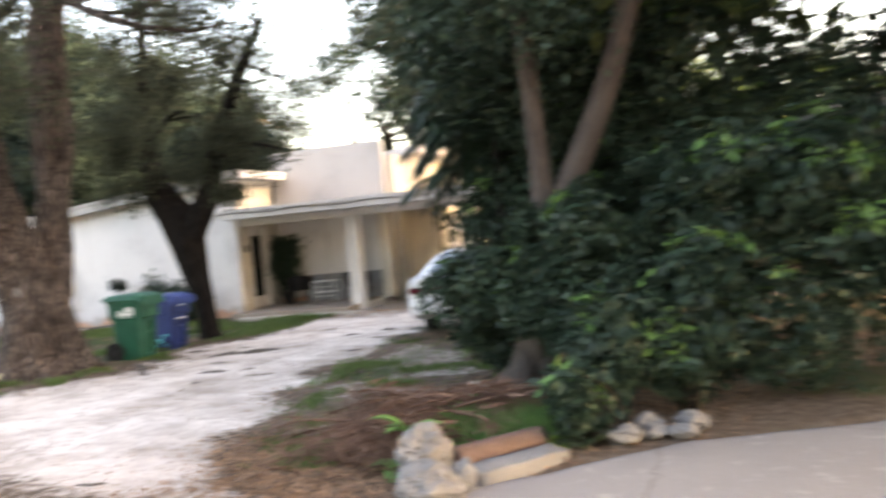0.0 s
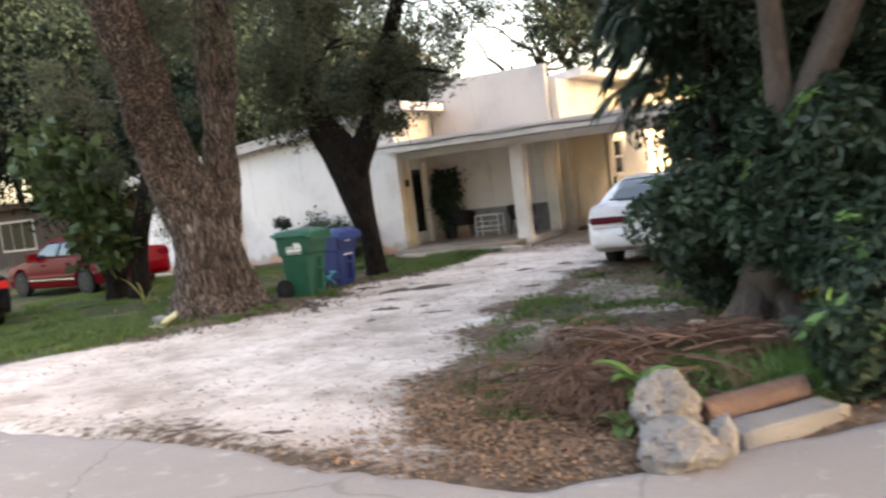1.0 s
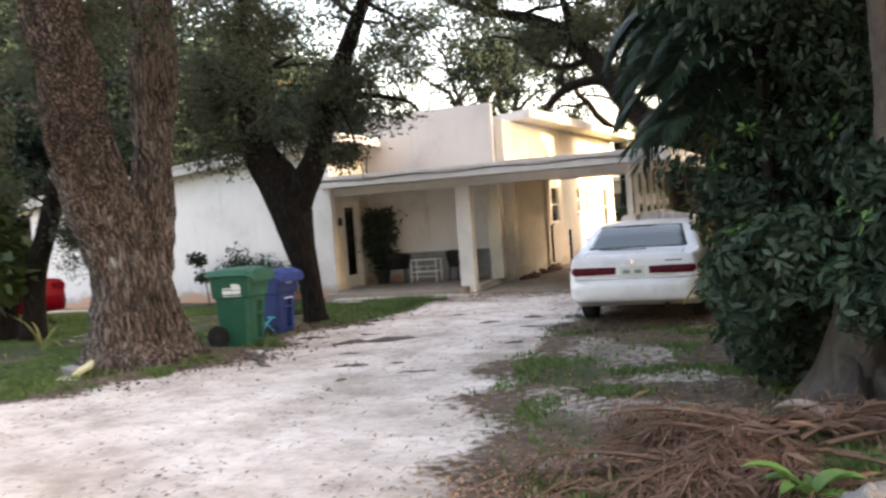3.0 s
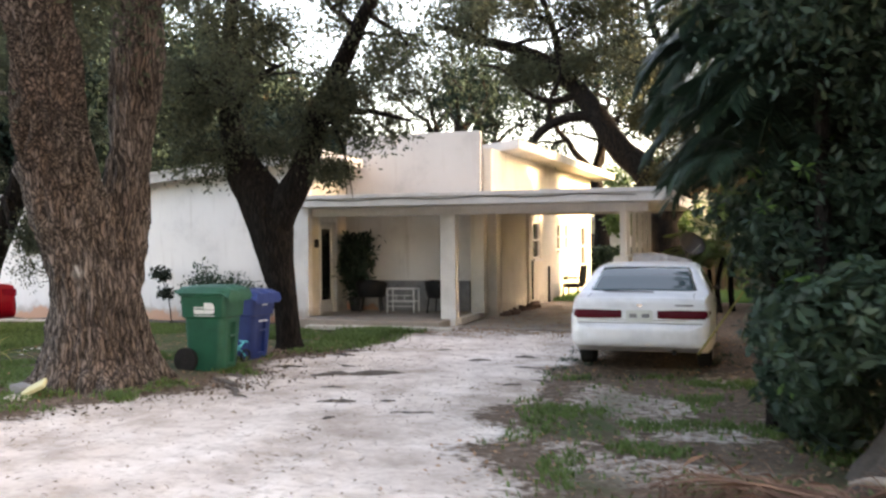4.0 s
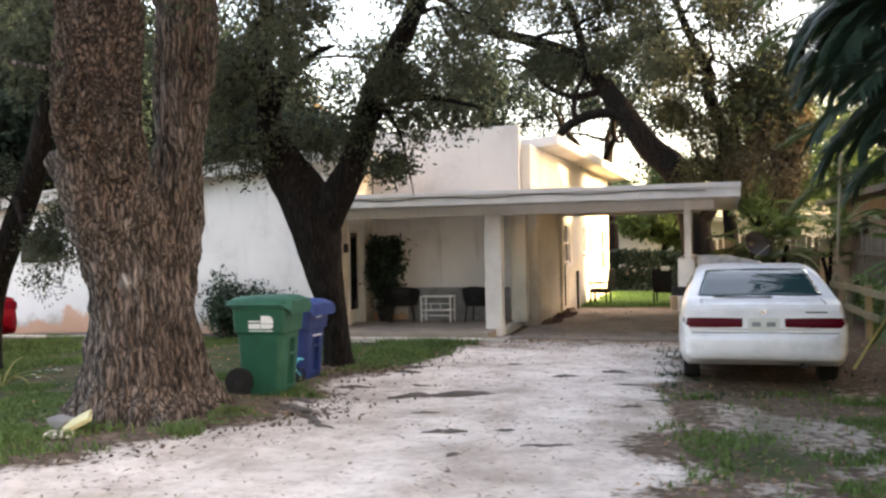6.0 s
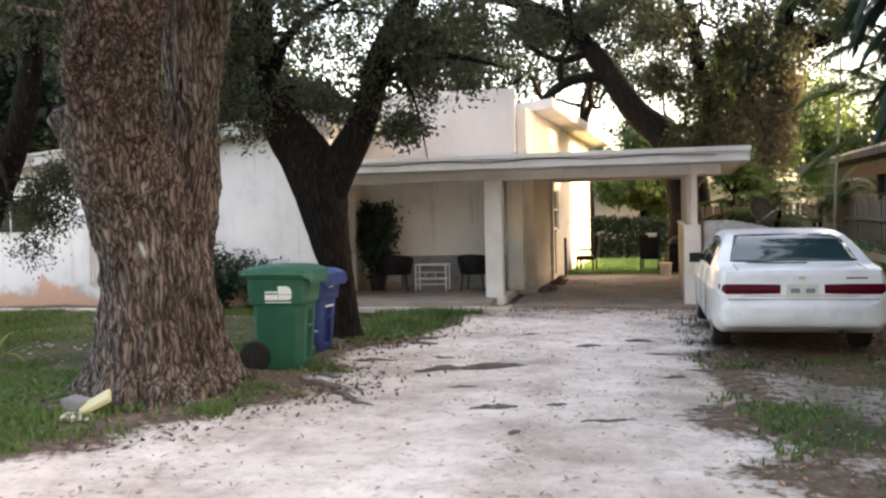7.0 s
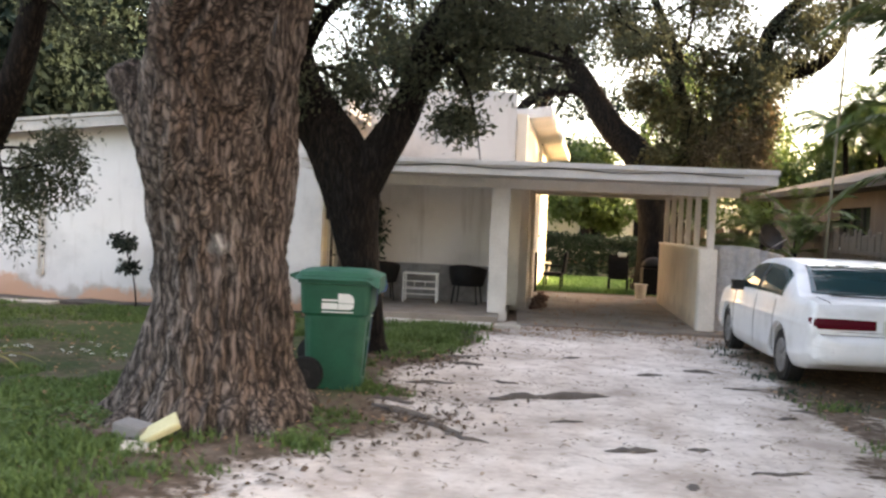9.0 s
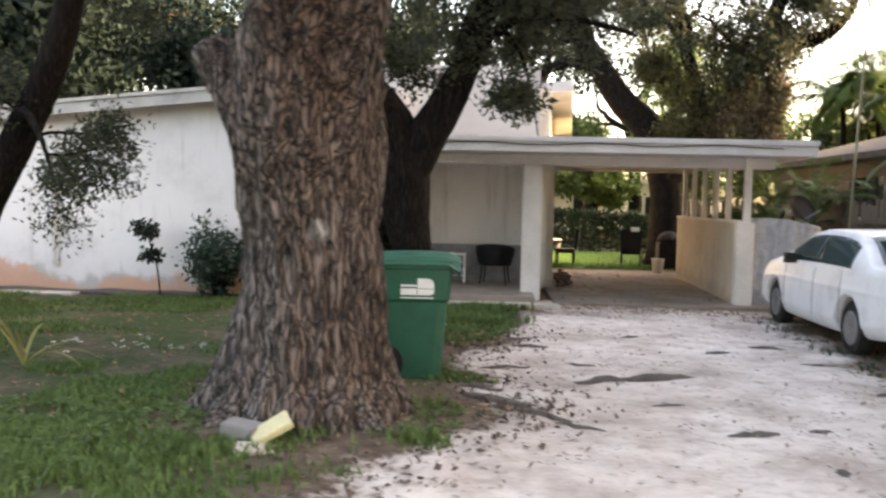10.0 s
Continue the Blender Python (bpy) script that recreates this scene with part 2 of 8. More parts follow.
M["rail"] = worn("pale fence rail", (0.22, 0.20, 0.13), 0.85, 0.3, 4, 40, 0.4, 0.01)
M["tarp"] = worn("silver grey tarpaulin", (0.46, 0.47, 0.50), 0.3, 0.3, 4, 9, 0.9, 0.05)
M["dish"] = worn("grey satellite dish", (0.35, 0.36, 0.37), 0.5, 0.2, 5, 50, 0.1, 0.003)
M["nb_wall"] = stucco("tan neighbour wall", (0.115, 0.088, 0.075))
M["nb_brown"] = stucco("dark brown neighbour wall", (0.085, 0.068, 0.06))
M["nb_roof"] = worn("brown shingles", (0.065, 0.052, 0.042), 0.9, 0.35, 3, 40, 0.5, 0.02)
M["chrome"] = mat("chrome", (0.7, 0.7, 0.7), 0.15, 1.0)
M["red_lamp"] = mat("red lamp plastic", (0.085, 0.003, 0.010), 0.25, 0.0, 0.15)
M["car_glass"] = mat("car glass", (0.016, 0.046, 0.052), 0.02, 0.0, 0.5)
M["plate"] = worn("licence plate", (0.62, 0.64, 0.60), 0.5, 0.15, 10, 60, 0.1, 0.002)
M["car_red"] = mat("dark red car paint", (0.10, 0.002, 0.006), 0.28, 0.0, 0.06)
M["car_black"] = mat("black car paint", (0.006, 0.007, 0.009), 0.08, 0.0, 0.35)
M["teal"] = mat("turquoise toy plastic", (0.03, 0.36, 0.42), 0.4)


def car_paint():
    m = mat("white car paint", (0.74, 0.76, 0.78), 0.28)
    v = coord(m)
    d = noise_tex(m, v, 3.0, 5)
    to_base(m, ramp(m, d, [(0.3, (0.60, 0.61, 0.62)), (0.5, (0.74, 0.75, 0.77)), (0.8, (0.78, 0.79, 0.80))]))
    m.node_tree.nodes["Principled BSDF"].inputs["Coat Weight"].default_value = 0.3
    return m


M["car_white"] = car_paint()


def ground_mats():
    g = mat("sandy yard ground", (0.4, 0.36, 0.32), 0.97, 0, 0.2)
    v = coord(g, (1, 1, 1), True)
    at = g.node_tree.nodes.new("ShaderNodeAttribute")
    at.attribute_name = "cover"
    sepc = g.node_tree.nodes.new("ShaderNodeSeparateColor")
    link(g, at.outputs["Color"], sepc.inputs[0])
    n1, n2, n3 = noise_tex(g, v, 0.9, 6, 0.65), noise_tex(g, v, 9, 5, 0.65), noise_tex(g, v, 75, 3)
    sand = ramp(g, n1, [(0.35, (0.36, 0.305, 0.265)), (0.5, (0.58, 0.52, 0.47)), (0.68, (0.72, 0.665, 0.615))])
    sand = mix(g, ramp(g, noise_tex(g, coord(g, (1.0, 1.15, 1), True), 3.2, 6, 0.75), [(0.48, (0, 0, 0)), (0.68, (0.75, 0.75, 0.75))]), sand, (0.36, 0.305, 0.265))
    sand = mix(g, ramp(g, n2, [(0.54, (0, 0, 0)), (0.70, (0.7, 0.7, 0.7))]), sand, (0.36, 0.305, 0.265))
    sand = mix(g, ramp(g, n3, [(0.60, (0, 0, 0)), (0.74, (0.4, 0.4, 0.4))]), sand, (0.30, 0.25, 0.215))
    soil = ramp(g, n2, [(0.3, (0.055, 0.040, 0.029)), (0.5, (0.115, 0.084, 0.062)), (0.72, (0.19, 0.145, 0.113))])
    turf = ramp(g, n2, [(0.3, (0.018, 0.034, 0.011)), (0.6, (0.042, 0.066, 0.022)), (0.8, (0.085, 0.085, 0.045))])
    turf = mix(g, ramp(g, n1, [(0.47, (0, 0, 0)), (0.64, (0.75, 0.75, 0.75))]), turf, soil)

    def edge(sock):
        a = g.node_tree.nodes.new("ShaderNodeMath")
        a.operation = "MULTIPLY_ADD"
        link(g, n2, a.inputs[0])
        a.inputs[1].default_value = 1.3
        b = g.node_tree.nodes.new("ShaderNodeMath")
        b.operation = "ADD"
        link(g, sock, a.inputs[2])
        link(g, a.outputs[0], b.inputs[0])
        b.inputs[1].default_value = -0.65
        return ramp(g, b.outputs[0], [(0.34, (0, 0, 0)), (0.66, (1, 1, 1))])

    col = mix(g, edge(sepc.outputs[0]), soil, sand)
    col = mix(g, edge(sepc.outputs[1]), col, turf)
    to_base(g, col)
    bump(g, mix(g, 0.5, n2, n3), 0.7, 0.03)
    a = mat("old asphalt", (0.2, 0.19, 0.19), 0.9, 0, 0.3)
    v = coord(a, (1, 1, 1), True)
    b1, b2, b3 = noise_tex(a, v, 0.7, 5), noise_tex(a, v, 120, 2), noise_tex(a, v, 5, 5)
    c = ramp(a, b1, [(0.3, (0.25, 0.227, 0.218)), (0.7, (0.315, 0.288, 0.275))])
    c = mix(a, 0.45, c, ramp(a, b2, [(0.35, (0.17, 0.157, 0.15)), (0.7, (0.39, 0.36, 0.343))]))
    c = mix(a, ramp(a, b3, [(0.58, (0, 0, 0)), (0.72, (0.6, 0.6, 0.6))]), c, (0.46, 0.42, 0.39))
    vo = a.node_tree.nodes.new("ShaderNodeTexVoronoi")
    vo.feature = "DISTANCE_TO_EDGE"
    vo.inputs["Scale"].default_value = 0.55
    wv = node(a, "ShaderNodeTexNoise", Scale=2.5, Detail=5.0)
    link(a, v, wv.inputs["Vector"])
    link(a, mix(a, 0.25, v, wv.outputs["Color"]), vo.inputs["Vector"])
    c = mix(a, ramp(a, vo.outputs["Distance"], [(0.0, (0.45, 0.45, 0.45)), (0.008, (0, 0, 0))]), c, (0.10, 0.095, 0.09))
    to_base(a, c)
    bump(a, b2, 0.5, 0.006)
    return g, a


M["ground"], M["asphalt"] = ground_mats()

# ---- building helpers ----
rng = np.random.default_rng(7)


def part(name, bm, material, parent=None, label="", smooth=False):
    me = bpy.data.meshes.new(name)
    bm.to_mesh(me)
    bm.free()
    me.materials.append(material)
    if smooth:
        me.shade_smooth()
    ob = new(name, me)
    if parent is not None:
        ob.parent = parent
    if label:
        ob["label"] = label
    return ob


def arrays(name, verts, quads, material, parent=None, label="", smooth=False):
    """One mesh from numpy arrays of corners and four-sided faces."""
    me = bpy.data.meshes.new(name)
    verts, quads = np.asarray(verts, dtype=np.float32), np.asarray(quads, dtype=np.int32)
    n = quads.shape[1]
    me.vertices.add(len(verts))
    me.vertices.foreach_set("co", verts.ravel())
    me.loops.add(quads.size)
    me.loops.foreach_set("vertex_index", quads.ravel())
    me.polygons.add(len(quads))
    me.polygons.foreach_set("loop_start", np.arange(0, quads.size, n, dtype=np.int32))
    me.update(calc_edges=True)
    me.validate()
    me.materials.append(material)
    if smooth:
        me.shade_smooth()
    ob = new(name, me)
    if parent is not None:
        ob.parent = parent
    if label:
        ob["label"] = label
    return ob


def thing(name, at, label, category, turn=0.0, group="", kind=""):
    ob = new(name)
    ob.empty_display_size = 0.2
    ob.matrix_world = pose(*at, 0, 0, turn)
    return tagged(ob, label, category, group, kind)


def box(bm, x0, x1, y0, y1, z0, z1, bevel=0.0, m=None):
    r = bmesh.ops.create_cube(bm, size=1.0)
    vs = r["verts"]
    for v in vs:
        v.co = Vector(((x0 + x1) / 2 + v.co.x * (x1 - x0), (y0 + y1) / 2 + v.co.y * (y1 - y0), (z0 + z1) / 2 + v.co.z * (z1 - z0)))
    if m is not None:
        bmesh.ops.transform(bm, matrix=m, verts=vs)
    if bevel:
        es = list({e for v in vs for e in v.link_edges})
        bmesh.ops.bevel(bm, geom=es, offset=bevel, segments=2, affect="EDGES")
    return bm


def boxed(x0, x1, y0, y1, z0, z1, bevel=0.006, m=None):
    return box(bmesh.new(), x0, x1, y0, y1, z0, z1, bevel, m)


def rod(bm, a, b, r, r2=None, sides=8):
    a, b = Vector(a), Vector(b)
    d = b - a
    q = d.to_track_quat("Z", "Y").to_matrix().to_4x4()
    r2 = r if r2 is None else r2
    bmesh.ops.create_cone(bm, cap_ends=True, segments=sides, radius1=r, radius2=r2, depth=d.length, matrix=Matrix.Translation((a + b) / 2) @ q)
    return bm


def rods(pairs, r, sides=8):
    bm = bmesh.new()
    for a, b in pairs:
        rod(bm, a, b, r, sides=sides)
    return bm


def disc_wheel(r, w, sides=28, bevel=0.0):
    """A wheel on the x axis, centred."""
    bm = bmesh.new()
    bmesh.ops.create_cone(bm, cap_ends=True, segments=sides, radius1=r, radius2=r, depth=w, matrix=pose(0, 0, 0, 0, 90, 0))
    if bevel:
        es = [e for e in bm.edges if len(e.link_faces) == 2 and any(len(f.verts) > 4 for f in e.link_faces)]
        bmesh.ops.bevel(bm, geom=es, offset=bevel, segments=3, affect="EDGES")
    return bm


def prism(pts, y0, y1):
    """A solid from an outline in x and z, between two depths."""
    bm = bmesh.new()
    a = [bm.verts.new((x, y0, z)) for x, z in pts]
    b = [bm.verts.new((x, y1, z)) for x, z in pts]
    bm.faces.new(a[::-1])
    bm.faces.new(b)
    n = len(pts)
    for i in range(n):
        bm.faces.new((a[i], a[(i + 1) % n], b[(i + 1) % n], b[i]))
    bmesh.ops.recalc_face_normals(bm, faces=bm.faces)
    return bm


def smooth_path(pts, step=0.12):
    """A smooth run through (x, y, z, radius) points."""
    p = np.array(pts, float)
    q = np.vstack([2 * p[0] - p[1], p, 2 * p[-1] - p[-2]])
    out = []
    for i in range(1, len(q) - 2):
        a, b, c, d = q[i - 1], q[i], q[i + 1], q[i + 2]
        n = max(2, int(np.linalg.norm(c[:3] - b[:3]) / step))
        for k in range(n):
            t = k / n
            out.append(0.5 * (2 * b + (c - a) * t + (2 * a - 5 * b + 4 * c - d) * t * t + (3 * b - 3 * c + d - a) * t ** 3))
    out.append(p[-1])
    return np.array(out)


def tube(path, sides=10, rough=0.0, seed=0, flute=0.0, start=0.0):
    """Corners and faces of a tapering limb along (x, y, z, radius) rows."""
    P, R = path[:, :3], np.maximum(path[:, 3], 0.004)
    T = np.gradient(P, axis=0)
    T /= np.linalg.norm(T, axis=1)[:, None] + 1e-9
    up = np.array([0.0, 1.0, 0.0]) if abs(T[0, 1]) < 0.9 else np.array([1.0, 0, 0])
    A = np.cross(np.broadcast_to(up, T.shape), T)
    A /= np.linalg.norm(A, axis=1)[:, None] + 1e-9
    B = np.cross(T, A)
    th = np.linspace(0, 2 * np.pi, sides, endpoint=False) + start
    r = np.repeat(R[:, None], sides, 1)
    if rough:
        g = np.random.default_rng(seed)
        ph = g.uniform(0, 6.3, 6)
        s = np.arange(len(P))[:, None] * 0.12
        r = r * (1 + rough * (np.sin(3 * th + ph[0] + s * 0.7) * 0.5 + np.sin(5 * th + ph[1] - s * 0.9) * 0.4 + np.sin(2 * th + s * 2.1 + ph[2]) * 0.35 + g.normal(0, 0.25, r.shape)))
    if flute:
        r = r * (1 + flute * np.sin(th * 7 + 0.6 * np.sin(np.arange(len(P))[:, None] * 0.5)))
    V = P[:, None, :] + r[:, :, None] * (np.cos(th)[None, :, None] * A[:, None, :] + np.sin(th)[None, :, None] * B[:, None, :])
    n = len(P)
    i, j = np.meshgrid(np.arange(n - 1), np.arange(sides), indexing="ij")
    F = np.stack([i * sides + j, i * sides + (j + 1) % sides, (i + 1) * sides + (j + 1) % sides, (i + 1) * sides + j], -1).reshape(-1, 4)
    return V.reshape(-1, 3), F


def joined(chunks):
    V, F, o = [], [], 0
    for v, f in chunks:
        V.append(v)
        F.append(f + o)
        o += len(v)
    return np.vstack(V), np.vstack(F)


def leaf_arrays(pts, length, width, seed=0, tilt=0.8, dirs=None, fold=0.25, jitter=0.35):
    """One folded four-cornered leaf for each place."""
    g = np.random.default_rng(seed)
    n = len(pts)
    if dirs is None:
        az = g.uniform(0, 2 * np.pi, n)
        el = g.normal(-0.15, tilt, n)
        D = np.stack([np.cos(az) * np.cos(el), np.sin(az) * np.cos(el), np.sin(el)], 1)
    else:
        D = dirs + g.normal(0, 0.12, dirs.shape)
        D /= np.linalg.norm(D, axis=1)[:, None]
    U = g.normal(0, 1, (n, 3)) * np.array([0.6, 0.6, 1.0])
    S = np.cross(D, U)
    S /= np.linalg.norm(S, axis=1)[:, None] + 1e-9
    N = np.cross(S, D)
    L = (length * (1 + g.normal(0, jitter * 0.6, n)).clip(0.4, 1.8))[:, None]
    W = L * width / length
    base = pts
    mid = base + D * L * 0.5 + N * W * fold
    V = np.stack([base, mid + S * W * 0.5, base + D * L - N * W * fold * 0.4, mid - S * W * 0.5], 1).reshape(-1, 3)
    F = np.arange(n * 4).reshape(-1, 4)
    return V, F


def grow(start, direction, length, radius, depth, g, tubes, tips, lift=0.1, kink=0.35, spread=0.9, kids=3):
    """A limb that wanders, tapers and forks; its last twigs are kept in tips."""
    n = 6
    p, d = np.array(start, float), np.array(direction, float)
    d /= np.linalg.norm(d)
    rows = [(*p, radius)]
    for i in range(n):
        d = d + g.normal(0, kink / 2.2, 3) + np.array([0, 0, lift * 0.5])
        d /= np.linalg.norm(d)
        p = p + d * length / n
        r = radius * (1 - 0.55 * (i + 1) / n)
        rows.append((*p, r))
        if depth > 0 and i >= 1 and g.random() < kids / n * 1.25:
            side = g.normal(0, 1, 3)
            side -= d * side.dot(d)
            side /= np.linalg.norm(side)
            grow(p, d * 0.6 + side * spread, length * g.uniform(0.5, 0.72), r * 0.62, depth - 1, g, tubes, tips, lift, kink, spread, kids)
        if depth <= 1:
            tips.append((p.copy(), d.copy()))
    if depth > 0:
        grow(p, d + g.normal(0, 0.3, 3), length * 0.6, r * 0.9, depth - 1, g, tubes, tips, lift, kink, spread, kids)
    tubes.append(tube(np.array(rows), 5 if radius < 0.06 else 8, 0.04, int(g.integers(1e6))))


def clusters(tips, per, spread, g, sag=0.15):
    c = np.array([t[0] for t in tips])
    pts = np.repeat(c, per, 0)
    off = g.normal(0, 1, pts.shape) * spread * np.array([1, 1, 0.7])
    pts = pts + off
    pts[:, 2] -= sag * spread * np.abs(off[:, 0])
    return pts


def blob_points(n, centre, radii, g, shell=0.55):
    """Places in an uneven ellipsoid, denser towards its skin."""
    d = g.normal(0, 1, (n, 3))
    d /= np.linalg.norm(d, axis=1)[:, None]
    lump = 1 + 0.22 * np.sin(d[:, 0] * 5 + centre[0] * 3) * np.sin(d[:, 2] * 6 + centre[1]) + 0.16 * np.sin(d[:, 1] * 9 + centre[2] * 5)
    rad = (shell + (1 - shell) * g.random(n) ** 0.7) * lump
    return np.array(centre) + d * rad[:, None] * np.array(radii)


# ---- ground and road ----
def soft_noise(x, y, s, seed):
    """Smooth value noise, about -1 to 1."""
    g = np.random.default_rng(seed)
    tab = g.uniform(-1, 1, (64, 64))
    u, v = x / s, y / s
    i, j = np.floor(u).astype(int), np.floor(v).astype(int)
    fu, fv = u - i, v - j
    fu, fv = fu * fu * (3 - 2 * fu), fv * fv * (3 - 2 * fv)
    a, b, c, d = tab[i % 64, j % 64], tab[(i + 1) % 64, j % 64], tab[i % 64, (j + 1) % 64], tab[(i + 1) % 64, (j + 1) % 64]
    return (a * (1 - fu) + b * fu) * (1 - fv) + (c * (1 - fu) + d * fu) * fv


def step(a, b, x):
    t = np.clip((x - a) / (b - a), 0, 1)
    return t * t * (3 - 2 * t)


def road_edge(x):
    """Where the asphalt ends, as y for each x."""
    return np.interp(x, [-60, -14, -9.4, -7, -4.6, -3.2, -2.2, -1.5, -0.8, 0.0, 2.5, 60], [7.0, 5.7, 5.35, 5.0, 4.75, 4.45, 4.5, 5.0, 5.65, 6.2, 7.4, 12.0])


def drive_left(y):
    return np.interp(y, [4, 5.6, 6.4, 7.2, 8.0, 8.6, 9.2, 9.8, 10.7, 11.5, 13.4, 14.4, 16, 18.5], [-40, -16, -11.3, -10.9, -10.3, -9.75, -9.35, -8.9, -8.55, -8.6, -8.85, -8.3, -8.0, -8.0])


def drive_right(y):
    return np.interp(y, [4, 5.2, 6.5, 7.4, 8.8, 10.3, 13, 15, 18.5], [-2.9, -3.5, -4.15, -4.35, -4.8, -4.95, -4.95, -4.6, -4.4])


def sandy(x, y):
    w = 0.7
    inside = np.minimum(x - drive_left(y), drive_right(y) - x) + 0.30 * soft_noise(x + 5, y, 0.55, 61)
    s = step(-w, w, inside)
    verge = y - road_edge(x) - 0.35 * soft_noise(x + 20, y, 0.9, 14)
    s = s * (0.34 + 0.66 * step(0.0, 0.85, verge) + 0.3 * step(-5.0, -7.5, x) * step(0.75, 0.0, verge))
    bare = step(0.0, 0.8, x - drive_right(y)) * step(-1.9, -2.7, x) * step(5.8, 7.0, y) * step(14.5, 12.5, y)
    s = np.maximum(s, bare * np.clip(0.34 + 0.55 * soft_noise(x + 11, y, 0.75, 77), 0, 0.47))
    return s * step(19.2, 18.4, y)


def grassy(x, y):
    gl = step(-0.3, 0.9, drive_left(y) - x) * step(17.9, 17.4, y)
    lawn = step(26.0, 27.5, y)
    right = step(0.1, 0.8, x - drive_right(y)) * step(14.5, 12.0, y) * np.clip(0.12 + 0.75 * soft_noise(x + 40, y, 0.8, 5), 0, 0.6)
    porch = step(-8.0, -8.4, x) * step(15.2, 16.0, y) * step(18.0, 17.8, y)
    foot = np.exp(-(((x + 10.05) / 1.25) ** 2 + ((y - 10.4) / 1.1) ** 2)) + 0.7 * np.exp(-(((x + 9.3) / 0.8) ** 2 + ((y - 14.2) / 0.8) ** 2))
    return np.clip(np.maximum.reduce([gl * 0.85 * (1 - np.clip(1.5 * foot, 0, 1)), lawn, right, porch]), 0, 1)


def ground_height(x, y):
    h = 0.022 * soft_noise(x, y, 1.7, 1) + 0.012 * soft_noise(x, y, 0.45, 2) + 0.010 * soft_noise(x, y, 0.22, 3)
    h += 0.05 * np.exp(-(((x + 10.05) / 1.5) ** 2 + ((y - 10.75) / 1.4) ** 2))
    near = step(20.5, 18.0, y) * step(3.0, 4.5, y)
    h = h * near
    under = step(road_edge(x) + 0.15, road_edge(x) - 0.25, y)
    return h * (1 - under) - 0.05 * under - 0.06 * step(-8.0, -8.3, x) * step(18.0, 18.3, y)


def grid_axis(dense0, dense1, pitch, far0, far1):
    mid = np.arange(dense0, dense1, pitch)
    lo = dense0 - np.geomspace(pitch * 2, dense0 - far0, 40)[::-1]
    hi = dense1 + np.geomspace(pitch * 2, far1 - dense1, 40)
    return np.concatenate([lo, mid, hi])


def make_ground():
    gx, gy = grid_axis(-17, 4, 0.07, -700, 700), grid_axis(3.5, 19.5, 0.07, -600, 900)
    X, Y = np.meshgrid(gx, gy, indexing="ij")
    Z = ground_height(X, Y)
    nx, ny = X.shape
    i, j = np.meshgrid(np.arange(nx - 1), np.arange(ny - 1), indexing="ij")
    F = np.stack([i * ny + j, (i + 1) * ny + j, (i + 1) * ny + j + 1, i * ny + j + 1], -1).reshape(-1, 4)
    ob = arrays("ground", np.stack([X, Y, Z], -1).reshape(-1, 3), F, M["ground"], smooth=True)
    c = ob.data.color_attributes.new("cover", "FLOAT_COLOR", "POINT")
    s, t = sandy(X, Y).ravel(), grassy(X, Y).ravel()
    c.data.foreach_set("color", np.stack([s, t, s * 0, s * 0 + 1], 1).astype(np.float32).ravel())
    tagged(ob, "pale sandy yard with worn grass and bare soil", "ground", kind="structure")


make_ground()


def make_road():
    xs = np.concatenate([np.arange(-80, -14, 1.0), np.arange(-14, 4, 0.06), np.arange(4, 60, 1.0)])
    e = road_edge(xs) + 0.09 * soft_noise(xs, xs * 0, 0.8, 9) + 0.05 * soft_noise(xs, xs * 0 + 3, 0.23, 10)
    rows = [e, e - 0.03, e - 0.12, e - 0.5, e - 1.2, e - 2.5, e * 0 - 1.0, e * 0 - 5.0]
    zs = [-0.02, 0.006, 0.012, 0.016, 0.02, 0.03, 0.05, 0.0]
    V = np.stack([np.stack([xs, r, xs * 0 + z + 0.004 * soft_noise(xs, r, 0.7, 4)], 1) for r, z in zip(rows, zs)], 1)
    n, k = V.shape[:2]
    i, j = np.meshgrid(np.arange(n - 1), np.arange(k - 1), indexing="ij")
    F = np.stack([i * k + j, i * k + j + 1, (i + 1) * k + j + 1, (i + 1) * k + j], -1).reshape(-1, 4)
    tagged(arrays("road", V.reshape(-1, 3), F, M["asphalt"], smooth=True), "old grey asphalt road with a crumbled edge", "road", kind="structure")


make_road()

# ---- the house ----
house = thing("house", (0, 0, 0), "low white stucco house with carport and porch", "house")
WALL_Y = 18.6        # front of the left wing
WING_X = -11.02      # its right corner
BACK_Y = 20.67       # back of the porch, and the parapet above


def wing_top(x):
    return 3.47 + 0.098 * (x + 11.0)


def side_x(y):
    """The carport side of the house."""
    return -7.72 + (y - 18.8) * 0.078


